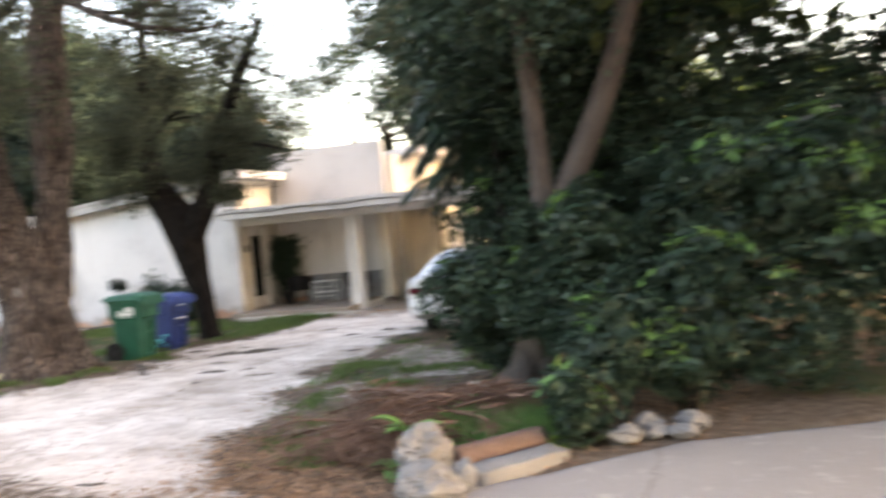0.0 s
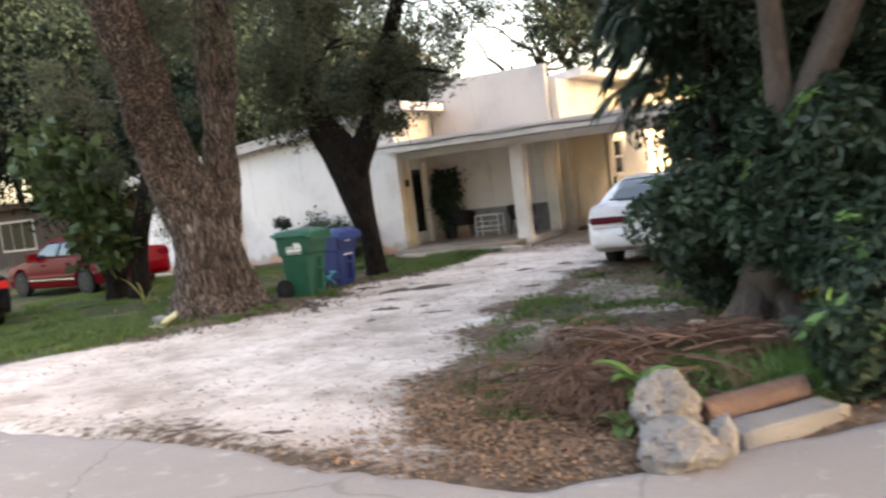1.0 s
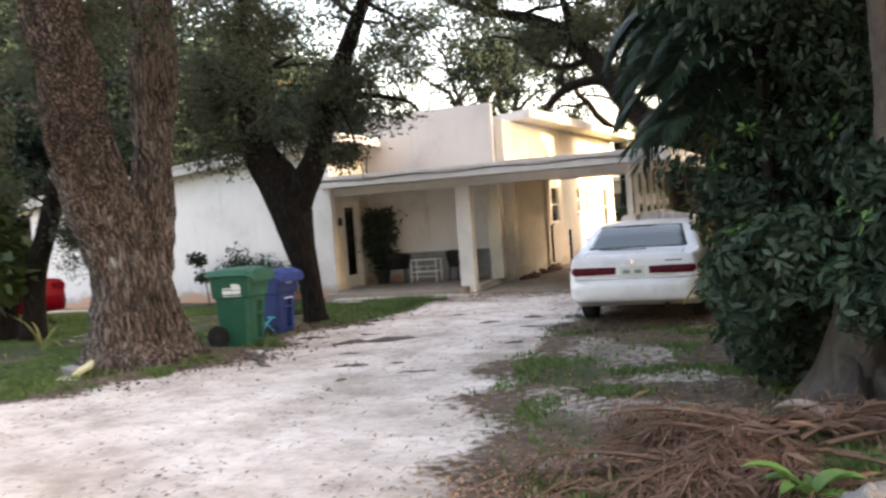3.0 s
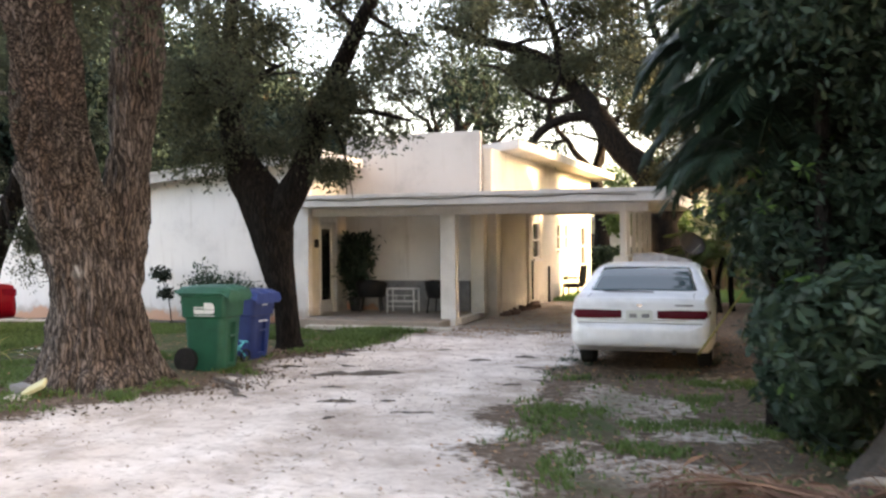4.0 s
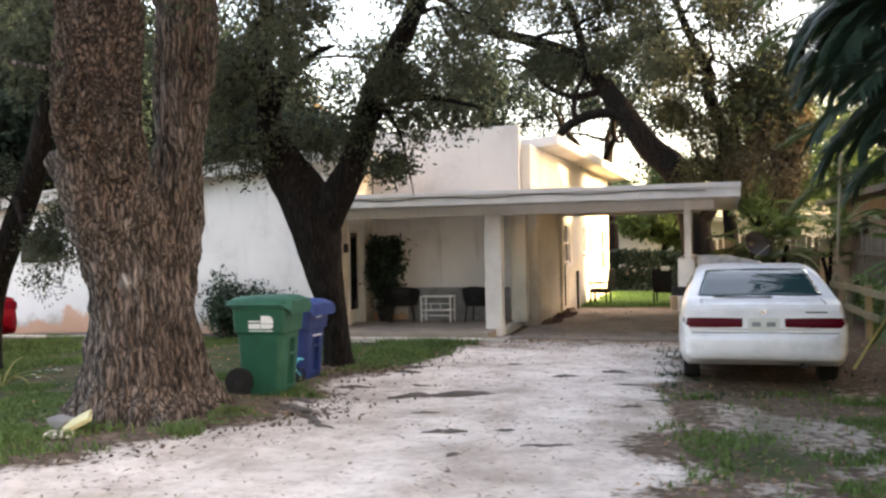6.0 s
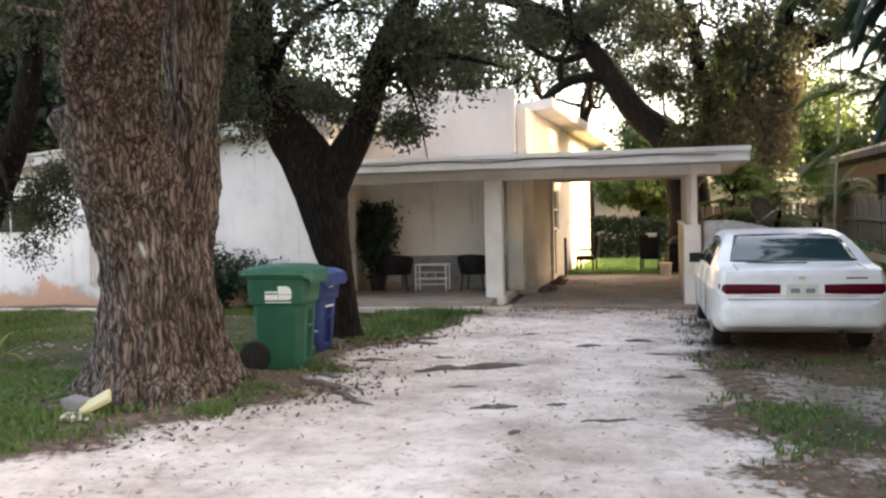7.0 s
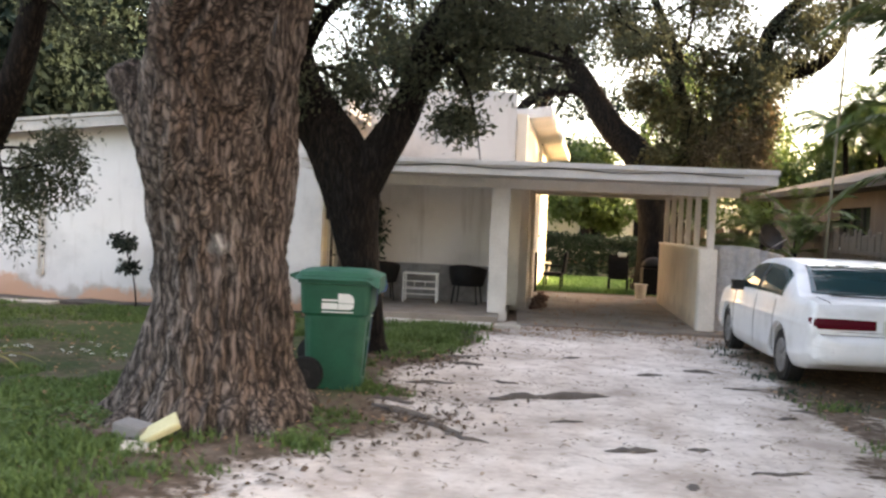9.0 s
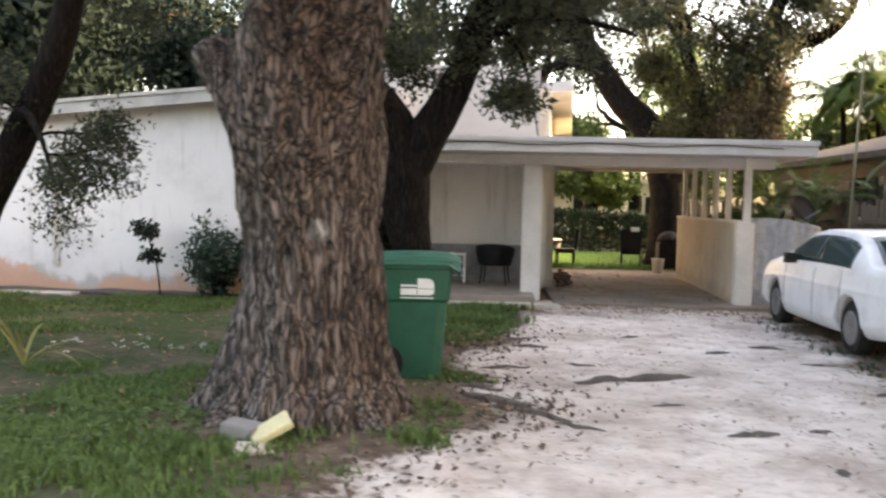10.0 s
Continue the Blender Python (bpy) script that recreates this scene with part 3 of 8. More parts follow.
def wall_with_holes(m, length, z0, z1, thick, holes):
    """One connected wall along local y, its outer face at x = 0, with openings (y0, y1, z0, z1) cut through."""
    ys = sorted({0.0, length, *[h[0] for h in holes], *[h[1] for h in holes]})
    zs = sorted({z0, z1, *[h[2] for h in holes], *[h[3] for h in holes]})
    bm = bmesh.new()
    f = {(i, j, k): bm.verts.new(m @ Vector((-thick * k, y, z))) for i, y in enumerate(ys) for j, z in enumerate(zs) for k in (0, 1)}

    def solid(i, j):
        if not (0 <= i < len(ys) - 1 and 0 <= j < len(zs) - 1):
            return False
        cy, cz = (ys[i] + ys[i + 1]) / 2, (zs[j] + zs[j + 1]) / 2
        return not any(a < cy < b and c < cz < d for a, b, c, d in holes)
    for i in range(len(ys) - 1):
        for j in range(len(zs) - 1):
            if not solid(i, j):
                continue
            for k in (0, 1):
                bm.faces.new((f[i, j, k], f[i + 1, j, k], f[i + 1, j + 1, k], f[i, j + 1, k]))
            for (di, dj), (a, b) in (((-1, 0), ((i, j), (i, j + 1))), ((1, 0), ((i + 1, j), (i + 1, j + 1))), ((0, -1), ((i, j), (i + 1, j))), ((0, 1), ((i, j + 1), (i + 1, j + 1)))):
                if not solid(i + di, j + dj):
                    bm.faces.new((f[(*a, 0)], f[(*b, 0)], f[(*b, 1)], f[(*a, 1)]))
    bmesh.ops.delete(bm, geom=[v for v in bm.verts if not v.link_faces], context="VERTS")
    bmesh.ops.recalc_face_normals(bm, faces=bm.faces)
    return bm


def house_walls():
    part("wall", prism([(-19.6, -0.1), (WING_X, -0.1), (WING_X, wing_top(WING_X)), (-19.6, wing_top(-19.6))], WALL_Y, WALL_Y + 0.2), M["stucco"], house, "white stucco, paint flaking to pink at the foot")
    part("wall", boxed(-19.6, -19.4, WALL_Y + 0.2, 31, -0.1, 2.5, 0), M["stucco"], house)
    # porch side, with the doorway cut through
    mw = Matrix.Translation((WING_X, WALL_Y + 0.204, 0))
    part("wall", wall_with_holes(mw, BACK_Y - WALL_Y - 0.21, -0.1, 3.47, 0.2, [(19.15 - WALL_Y - 0.204, 20.07 - WALL_Y - 0.204, 0.152, 2.26)]), M["cream"], house)
    part("wall", boxed(WING_X - 0.2, -7.78, BACK_Y, BACK_Y + 0.2, -0.1, 2.44, 0), M["stucco"], house)
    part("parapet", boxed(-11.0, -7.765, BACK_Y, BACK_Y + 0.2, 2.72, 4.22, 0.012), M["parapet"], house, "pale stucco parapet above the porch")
    # carport side, slightly splayed, with window openings
    m = Matrix.Translation((side_x(BACK_Y + 0.2), BACK_Y + 0.2, 0)) @ Matrix.Rotation(-math.atan(0.078), 4, "Z")
    openings = [(3.6, 4.35, 1.25, 2.25), (6.3, 6.75, 1.45, 2.25), (7.25, 7.7, 1.45, 2.25), (9.6, 10.3, 0.9, 2.2)]
    L, top = 11.2, 3.83
    part("wall", wall_with_holes(m, L, -0.1, top, 0.2, openings), M["cream"], house, "cream stucco side wall in late sun")
    for a, b, lo, hi in openings:
        window(m, a, b, lo, hi)
    # a shallow pilaster and a downpipe
    part("pilaster", box(bmesh.new(), -0.05, 0.12, 0.0, 0.3, -0.1, 2.42, 0.008, m), M["cream"], house)
    part("pilaster", box(bmesh.new(), 0.004, 0.07, 2.9, 3.15, -0.1, 2.42, 0.008, m), M["cream"], house)
    bm = rods([((0.04, 0.52, 0.0), (0.04, 0.52, 2.42))], 0.035)
    bmesh.ops.transform(bm, matrix=m, verts=bm.verts)
    part("downpipe", bm, M["soffit"], house)
    for y, lo, hi in ((5.15, 0.0, 1.0), (3.35, 0.2, 1.2)):
        bm = rods([((0.035, y, lo), (0.035, y, hi))], 0.03)
        bmesh.ops.transform(bm, matrix=m, verts=bm.verts)
        part("conduit", bm, M["black_metal"], house)
    part("conduit", rods([((-16.08, WALL_Y - 0.02, 0.45), (-16.08, WALL_Y - 0.02, 2.3))], 0.018), M["soffit"], house)
    part("conduit", rods([((-16.0, WALL_Y - 0.02, 0.45), (-16.0, WALL_Y - 0.02, 2.1))], 0.012), M["soffit"], house)
    part("meter_box", boxed(-16.1, -15.98, WALL_Y - 0.06, WALL_Y - 0.003, 0.42, 0.52, 0.006), M["soffit"], house)
    w = part("window_frame", boxed(-18.4, -17.3, WALL_Y - 0.03, WALL_Y - 0.002, 1.45, 2.25, 0.006), M["frame_white"], house)
    for a in (-18.32, -17.83):
        part("pane", boxed(a, a + 0.45, WALL_Y - 0.042, WALL_Y - 0.033, 1.52, 2.18, 0.002), M["glass"], w)
    # far end and closing walls
    part("wall", boxed(-19.4, side_x(32) - 0.2, 31.8, 32.0, -0.1, 3.9, 0), M["stucco"], house)
    part("ceiling", boxed(-19.4, -8.0, 20.9, 31.8, 2.5, 2.56, 0), M["soffit"], house)


def window(m, a, b, lo, hi):
    def framed(bm):
        bmesh.ops.transform(bm, matrix=m, verts=bm.verts)
        return bm
    w = part("window_frame", framed(box(box(box(box(box(bmesh.new(), -0.1, -0.03, a, a + 0.05, lo, hi), -0.1, -0.03, b - 0.05, b, lo, hi), -0.1, -0.03, a + 0.05, b - 0.05, hi - 0.05, hi), -0.1, -0.03, a + 0.05, b - 0.05, lo, lo + 0.05), -0.1, -0.035, a + 0.05, b - 0.05, (lo + hi) / 2 - 0.025, (lo + hi) / 2 + 0.025)), M["frame_white"], house)
    for z0, z1 in ((lo + 0.05, (lo + hi) / 2 - 0.025), ((lo + hi) / 2 + 0.025, hi - 0.05)):
        part("pane", framed(box(bmesh.new(), -0.08, -0.07, a + 0.05, b - 0.05, z0, z1)), M["glass"], w)
    part("sill", framed(box(bmesh.new(), -0.02, 0.06, a - 0.06, b + 0.06, lo - 0.06, lo - 0.004, 0.006)), M["trim"], w)


def roof_slab(pts_low, thick, name, label, material, edge=None):
    bm = bmesh.new()
    lo = [bm.verts.new(p) for p in pts_low]
    hi = [bm.verts.new((p[0], p[1], p[2] + thick)) for p in pts_low]
    bm.faces.new(lo[::-1])
    bm.faces.new(hi)
    n = len(lo)
    for i in range(n):
        bm.faces.new((lo[i], lo[(i + 1) % n], hi[(i + 1) % n], hi[i]))
    bmesh.ops.recalc_face_normals(bm, faces=bm.faces)
    return part(name, bm, material, house, label)


def house_roofs():
    # left wing: a low single slope that rises to the right
    y0, y1, xa, xb = WALL_Y - 0.32, 31.9, -20.0, WING_X + 0.42
    za, zb = wing_top(xa) + 0.005, wing_top(xb) + 0.005
    roof_slab([(xa, y0 + 0.03, za), (xb - 0.03, y0 + 0.03, zb), (xb - 0.03, y1, zb), (xa, y1, za)], 0.14, "roof", "grey low-pitched wing roof", M["roofing"])
    bm = prism([(xa, za - 0.05), (xb, zb - 0.05), (xb, zb + 0.13), (xa, za + 0.13)], y0 - 0.02, y0 + 0.027)
    part("fascia", bm, M["old_trim"], house, "weathered white fascia board")
    bm = prism([(xa, za + 0.135), (xb, zb + 0.135), (xb, zb + 0.19), (xa, za + 0.19)], y0 - 0.05, y0 + 0.03)
    part("drip_edge", bm, M["old_trim"], house)
    part("fascia", boxed(xb - 0.027, xb + 0.02, y0 + 0.03, BACK_Y + 3, zb - 0.05, zb + 0.15, 0.004), M["trim"], house)
    # main roof, its eave over the carport side
    ya, yb = BACK_Y + 0.95, 33.2
    e0, e1 = side_x(ya) + 0.40, side_x(yb) + 0.58
    z0 = 3.94
    roof_slab([(-11.0, ya, z0 - 0.45), (e0, ya, z0), (e1, yb, z0), (-11.0, yb, z0 - 0.45)], 0.12, "roof", "low-pitched main roof", M["roofing"])
    bm = bmesh.new()
    L = math.hypot(e1 - e0, yb - ya)
    mm = Matrix.Translation((e0, ya, 0)) @ Matrix.Rotation(-math.atan2(e1 - e0, yb - ya), 4, "Z")
    box(bm, 0.003, 0.04, -0.03, L, z0 - 0.05, z0 + 0.17, 0.004, mm)
    part("fascia", bm, M["trim"], house, "sunlit fascia board")
    part("fascia", prism([(-11.0, z0 - 0.50), (e0, z0 - 0.05), (e0, z0 + 0.15), (-11.0, z0 - 0.30)], ya - 0.045, ya - 0.004), M["trim"], house)
    bm = bmesh.new()
    box(bm, -0.64, 0.0, 0.0, L, -0.03, -0.008, 0)
    for v in bm.verts:
        v.co.z += z0 + 0.11 * v.co.x
    bmesh.ops.transform(bm, matrix=mm, verts=bm.verts)
    part("soffit", bm, M["soffit"], house)
    # porch and carport: one flat roof
    X0, X1, Y0, Y1 = -11.25, -3.62, 17.92, 24.4
    skew = math.atan2(0.42, Y1 - Y0)
    edge = Matrix.Translation((X1, Y0, 0)) @ Matrix.Rotation(-skew, 4, "Z")
    run_l = math.hypot(0.42, Y1 - Y0)
    part("roof", boxed(X0 + 0.03, X1 - 0.03, Y0 + 0.03, BACK_Y - 0.004, 2.46, 2.66, 0), M["soffit"], house, "flat porch and carport roof")
    roof_slab([(-7.55, BACK_Y, 2.46), (X1 + 0.13, BACK_Y, 2.46), (X1 + 0.38, Y1, 2.46), (-7.55, Y1, 2.46)], 0.2, "roof", "", M["soffit"])
    roof_slab([(X1 - 0.03, Y0 + 0.03, 2.461), (X1 + 0.13, BACK_Y - 0.004, 2.461), (X1 - 0.03, BACK_Y - 0.004, 2.461)], 0.198, "roof", "", M["soffit"])
    part("fascia", boxed(X0, X1, Y0 - 0.015, Y0 + 0.027, 2.45, 2.60, 0.005), M["trim"], house, "white fascia board")
    part("drip_edge", boxed(X0 - 0.02, X1 + 0.02, Y0 - 0.05, Y0 + 0.03, 2.605, 2.69, 0.008), M["trim"], house)
    part("fascia", boxed(-0.027, 0.015, 0.03, run_l, 2.45, 2.60, 0.005, edge), M["trim"], house)
    part("drip_edge", boxed(-0.03, 0.03, 0.035, run_l, 2.605, 2.69, 0.008, edge), M["trim"], house)
    part("beam", boxed(-11.0, -3.98, 18.74, 18.98, 2.28, 2.455, 0.008), M["trim"], house, "white porch beam")
    part("beam", boxed(-7.6, -4.02, 24.05, 24.25, 2.40, 2.455, 0.008), M["soffit"], house)
    run = smooth_path([(X0 + 0.1 + i * 0.5, Y0 - 0.03, 2.575 + 0.02 * math.sin(i * 1.7), 0.008) for i in range(15)], 0.12)
    arrays("cable", *tube(run, 5), M["black_metal"], house)


def porch():
    part("porch_floor", boxed(WING_X + 0.01, -7.92, 17.95, BACK_Y - 0.005, -0.1, 0.15, 0.012), M["porch_tile"], house, "worn brown porch floor")
    part("porch_curb", boxed(-7.92, -7.78, 18.985, 21.2, -0.1, 0.14, 0.012), M["trim"], house)
    part("porch_post", boxed(-8.12, -7.80, 18.7, 18.98, 0.0, 2.28, 0.012), M["trim"], house, "square white porch post")
    part("porch_post", boxed(-7.9, -7.6, 20.3, 20.66, 0.142, 2.45, 0.012), M["cream"], house)
    part("stone_band", boxed(-10.2, -8.0, BACK_Y - 0.1, BACK_Y - 0.004, 0.152, 0.84, 0.01), M["stone_band"], house, "low grey stone band on the porch wall")
    door = part("door", boxed(WING_X - 0.12, WING_X - 0.07, 19.22, 20.0, 0.17, 2.18, 0.004), M["frame_white"], house, "white door with a tall dark glass")
    part("glass", boxed(WING_X - 0.068, WING_X - 0.06, 19.37, 19.85, 0.45, 2.03, 0.002), M["glass"], door)
    part("handle", rods([((WING_X - 0.06, 19.28, 1.1), (WING_X - 0.01, 19.28, 1.1)), ((WING_X - 0.012, 19.28, 1.1), (WING_X - 0.012, 19.38, 1.1))], 0.011), M["chrome"], door)
    bm = bmesh.new()
    for a, b, lo, hi in ((19.12, 19.215, 0.15, 2.30), (20.005, 20.10, 0.15, 2.30), (19.215, 20.005, 2.185, 2.30)):
        box(bm, WING_X - 0.19, WING_X + 0.025, a, b, lo, hi, 0.005)
    part("door_frame", bm, M["frame_white"], house)
    part("wall_lamp", boxed(WING_X + 0.003, WING_X + 0.09, 18.88, 18.97, 1.62, 1.80, 0.012), M["black_metal"], house)


def carport():
    tagged(part("carport_floor", boxed(-7.6, -4.05, 18.15, 25.6, -0.1, 0.035, 0.01), M["concrete"]), "stained grey concrete carport floor", "floor", kind="structure")
    # the low wall runs slightly askew to the roof
    skew = pose(-4.60, 18.76, 0, 0, 0, -2.5)
    part("half_wall", boxed(0, 0.22, 0, 5.44, -0.1, 1.38, 0.008, skew), M["half_wall"], house, "low block wall beside the carport")
    part("half_wall", boxed(-4.62, -4.34, 18.55, 18.757, -0.1, 1.40, 0.01), M["trim"], house, "white pier at the end of the low wall")
    part("wall_cap", boxed(-0.02, 0.24, 0, 5.44, 1.383, 1.42, 0.006, skew), M["trim"], house)
    part("carport_post", boxed(-4.50, -4.39, 18.62, 18.73, 1.402, 2.455, 0.006), M["trim"], house)
    for i in range(5):
        part("carport_post", boxed(0.07, 0.16, 0.99 + i * 1.05, 1.08 + i * 1.05, 1.422, 2.455, 0.005, skew), M["trim"], house)


house_walls()
house_roofs()
porch()
carport()

# ---- trees ----


def tree(name, at, label, limbs, material, leaf, seed, sides=22, grow_from=(), per=26, leaf_len=0.09, leaf_w=0.04, spread=0.22, rough=0.06, lift=0.05, kids=3, depth=2, length=1.8, flute=0.03):
    """A tree at its foot: limbs are runs of (x, y, z, radius) in the world; grow_from lists (limb, share along it, count)."""
    ob = thing(name, at, label, "tree")
    g = np.random.default_rng(seed)
    o = np.array([*at, 0.0])
    paths = [smooth_path(np.array(l) - o, 0.1) for l in limbs]
    big = [tube(p, sides if p[:, 3].max() > 0.12 else 10, rough, seed + i, flute) for i, p in enumerate(paths)]
    V, F = joined(big)
    arrays("trunk", V, F, material, ob, smooth=True)
    tubes, tips = [], []
    for k, lo, hi, count, *own in grow_from:
        reach = own[0] if own else length
        p = paths[k]
        for i in range(count):
            s = lo + (hi - lo) * (i + g.random()) / count
            q = p[min(len(p) - 1, int(s * (len(p) - 1)))]
            a = g.uniform(0, 2 * np.pi)
            d = np.array([np.cos(a), np.sin(a), g.uniform(0.0, 0.7)])
            grow(q[:3], d, reach * g.uniform(0.7, 1.2), min(reach * 0.05, max(0.02, q[3] * 0.45)), depth, g, tubes, tips, lift, 0.4, 0.9, kids)
    if tubes:
        V, F = joined(tubes)
        tagged(arrays("twig_growth", V, F, material, ob, smooth=True), kind="stuff")
        pts = clusters(tips, per, spread, g)
        V, F = leaf_arrays(pts, leaf_len, leaf_w, seed + 3)
        arrays("crown", V, F, leaf, ob)
    return ob


# the great forked trunk beside the drive
def ridged(V, F, path, seed, depth):
    """Breaks a limb's skin into long interlaced ridges with furrows between."""
    n, k = len(path), len(V) // len(path)
    W = V.reshape(n, k, 3)
    out = W - path[:, None, :3]
    out /= np.linalg.norm(out, axis=2)[..., None] + 1e-9
    u = np.linspace(0, 2 * np.pi, k, endpoint=False)[None, :] * max(0.12, path[:, 3].mean())
    run = np.concatenate([[0], np.cumsum(np.linalg.norm(np.diff(path[:, :3], axis=0), axis=1))])[:, None]
    u, z = np.broadcast_to(u, (n, k)), np.broadcast_to(run, (n, k))
    u = u + 0.022 * soft_noise(u + 3, z, 0.22, seed + 6) + 0.05 * soft_noise(u, z, 0.5, seed + 7)
    net = 1 - 2.1 * np.abs(soft_noise(u + 50, z * 0.10 + 20, 0.056, seed))
    small = 1 - 2.0 * np.abs(soft_noise(u + 9, z * 0.11, 0.028, seed + 1))
    lump = soft_noise(u * 0.7 + 70, z * 0.8, 0.42, seed + 2) + 0.5 * soft_noise(u + 30, z, 0.24, seed + 4)
    d = depth * (0.62 * net + 0.30 * small + 0.55 * lump)
    return (W + out * d[..., None]).reshape(-1, 3), F


def roots(at, count, reach, seed, r):
    g = np.random.default_rng(seed)
    out = []
    for i in range(count):
        a = i * 2 * math.pi / count + g.uniform(-0.25, 0.25)
        L = reach * g.uniform(0.75, 1.25)
        c, s_ = math.cos(a), math.sin(a)
        out.append([(c * r * 0.72, s_ * r * 0.72, 0.95, 0.07), (c * r * 0.92, s_ * r * 0.92, 0.42, 0.15), (c * r * 1.16, s_ * r * 1.16, 0.13, 0.15), (c * (r + L * 0.6), s_ * (r + L * 0.6), 0.0, 0.11), (c * (r + L), s_ * (r + L), -0.07, 0.04)])
    return out


def big_tree():
    at = (-10.05, 10.72, 0)
    ob = thing("tree", at, "massive forked tree with deeply furrowed brown bark", "tree")
    o = np.array([*at, 0.0])
    limbs = [
        [(-9.98, 10.62, -0.2, 0.80), (-9.98, 10.62, 0.05, 0.74), (-9.99, 10.64, 0.25, 0.64), (-10.0, 10.65, 0.5, 0.575), (-10.0, 10.65, 0.8, 0.53), (-10.01, 10.60, 1.2, 0.475), (-10.05, 10.52, 1.6, 0.455), (-10.06, 10.32, 2.0, 0.42), (-10.03, 10.10, 2.35, 0.395), (-9.95, 9.90, 2.7, 0.365), (-9.70, 9.53, 3.1, 0.335), (-9.38, 9.10, 3.5, 0.305), (-9.03, 8.58, 4.0, 0.285), (-8.68, 8.0, 4.6, 0.26), (-8.2, 7.2, 5.6, 0.24), (-7.9, 6.5, 7.2, 0.19), (-7.9, 6.0, 9.0, 0.12)],
        [(-9.95, 10.75, 0.9, 0.36), (-9.90, 10.80, 1.4, 0.33), (-9.83, 10.88, 1.9, 0.275), (-9.80, 10.95, 2.3, 0.235), (-9.79, 10.99, 2.8, 0.24), (-9.76, 11.0, 3.3, 0.255), (-9.70, 11.0, 3.9, 0.262), (-9.72, 11.08, 4.6, 0.262), (-9.70, 11.15, 5.6, 0.245), (-9.5, 11.35, 7.2, 0.2), (-9.1, 11.7, 9.0, 0.14)],
        [(-10.22, 10.22, 1.95, 0.24), (-10.40, 10.22, 2.3, 0.20), (-10.56, 10.22, 2.52, 0.155), (-10.66, 10.22, 2.68, 0.125), (-10.68, 10.22, 2.72, 0.02)],
        [(-9.33, 9.18, 3.32, 0.10), (-9.20, 9.04, 3.5, 0.15), (-9.14, 8.98, 3.62, 0.15), (-9.10, 8.9, 3.78, 0.06)],
    ]
    chunks, paths = [], []
    for i, l in enumerate(limbs):
        p = smooth_path(np.array(l) - o, 0.024)
        paths.append(p)
        V, F = tube(p, 250 if i == 0 else 170 if i == 1 else 70, 0.0, 5 + i, start=math.pi / 2)
        chunks.append(ridged(V, F, p, 60 + 9 * i, 0.062 if i < 2 else 0.035))
    for i, r in enumerate(roots(at, 11, 0.42, 3, 0.56)):
        p = smooth_path(np.array(r), 0.035)
        V, F = tube(p, 64, 0.0, 80 + i, start=math.pi / 2)
        chunks.append(ridged(V, F, p, 130 + 9 * i, 0.03))
    arrays("trunk", *joined(chunks), M["bark"], ob, smooth=True)
    g = np.random.default_rng(11)
    tubes, tips = [], []
    for k, lo, hi, count in ((0, 0.66, 1.0, 7), (1, 0.62, 1.0, 7)):
        p = paths[k]
        for i in range(count):
            q = p[min(len(p) - 1, int((lo + (hi - lo) * (i + g.random()) / count) * (len(p) - 1)))]
            a = g.uniform(0, 2 * np.pi)
            grow(q[:3], (np.cos(a), np.sin(a), g.uniform(-0.1, 0.6)), 2.8 * g.uniform(0.7, 1.2), q[3] * 0.4, 2, g, tubes, tips, 0.0, 0.4, 0.9, 3)
    # thin drooping shoots on the house side of the fork
    for i in range(9):
        q = paths[i % 2][int(len(paths[i % 2]) * g.uniform(0.35, 0.6))]
        grow(q[:3], (-1.0 + g.normal(0, 0.35), g.normal(0.5, 0.5), g.uniform(0.2, 0.9)), g.uniform(1.3, 2.3), 0.03, 1, g, tubes, tips, -0.05, 0.35, 0.8, 3)
    tagged(arrays("twig_growth", *joined(tubes), M["bark"], ob, smooth=True), kind="stuff")
    arrays("crown", *leaf_arrays(clusters(tips, 30, 0.26, g), 0.10, 0.04, 14), M["oak_leaf"], ob)


big_tree()

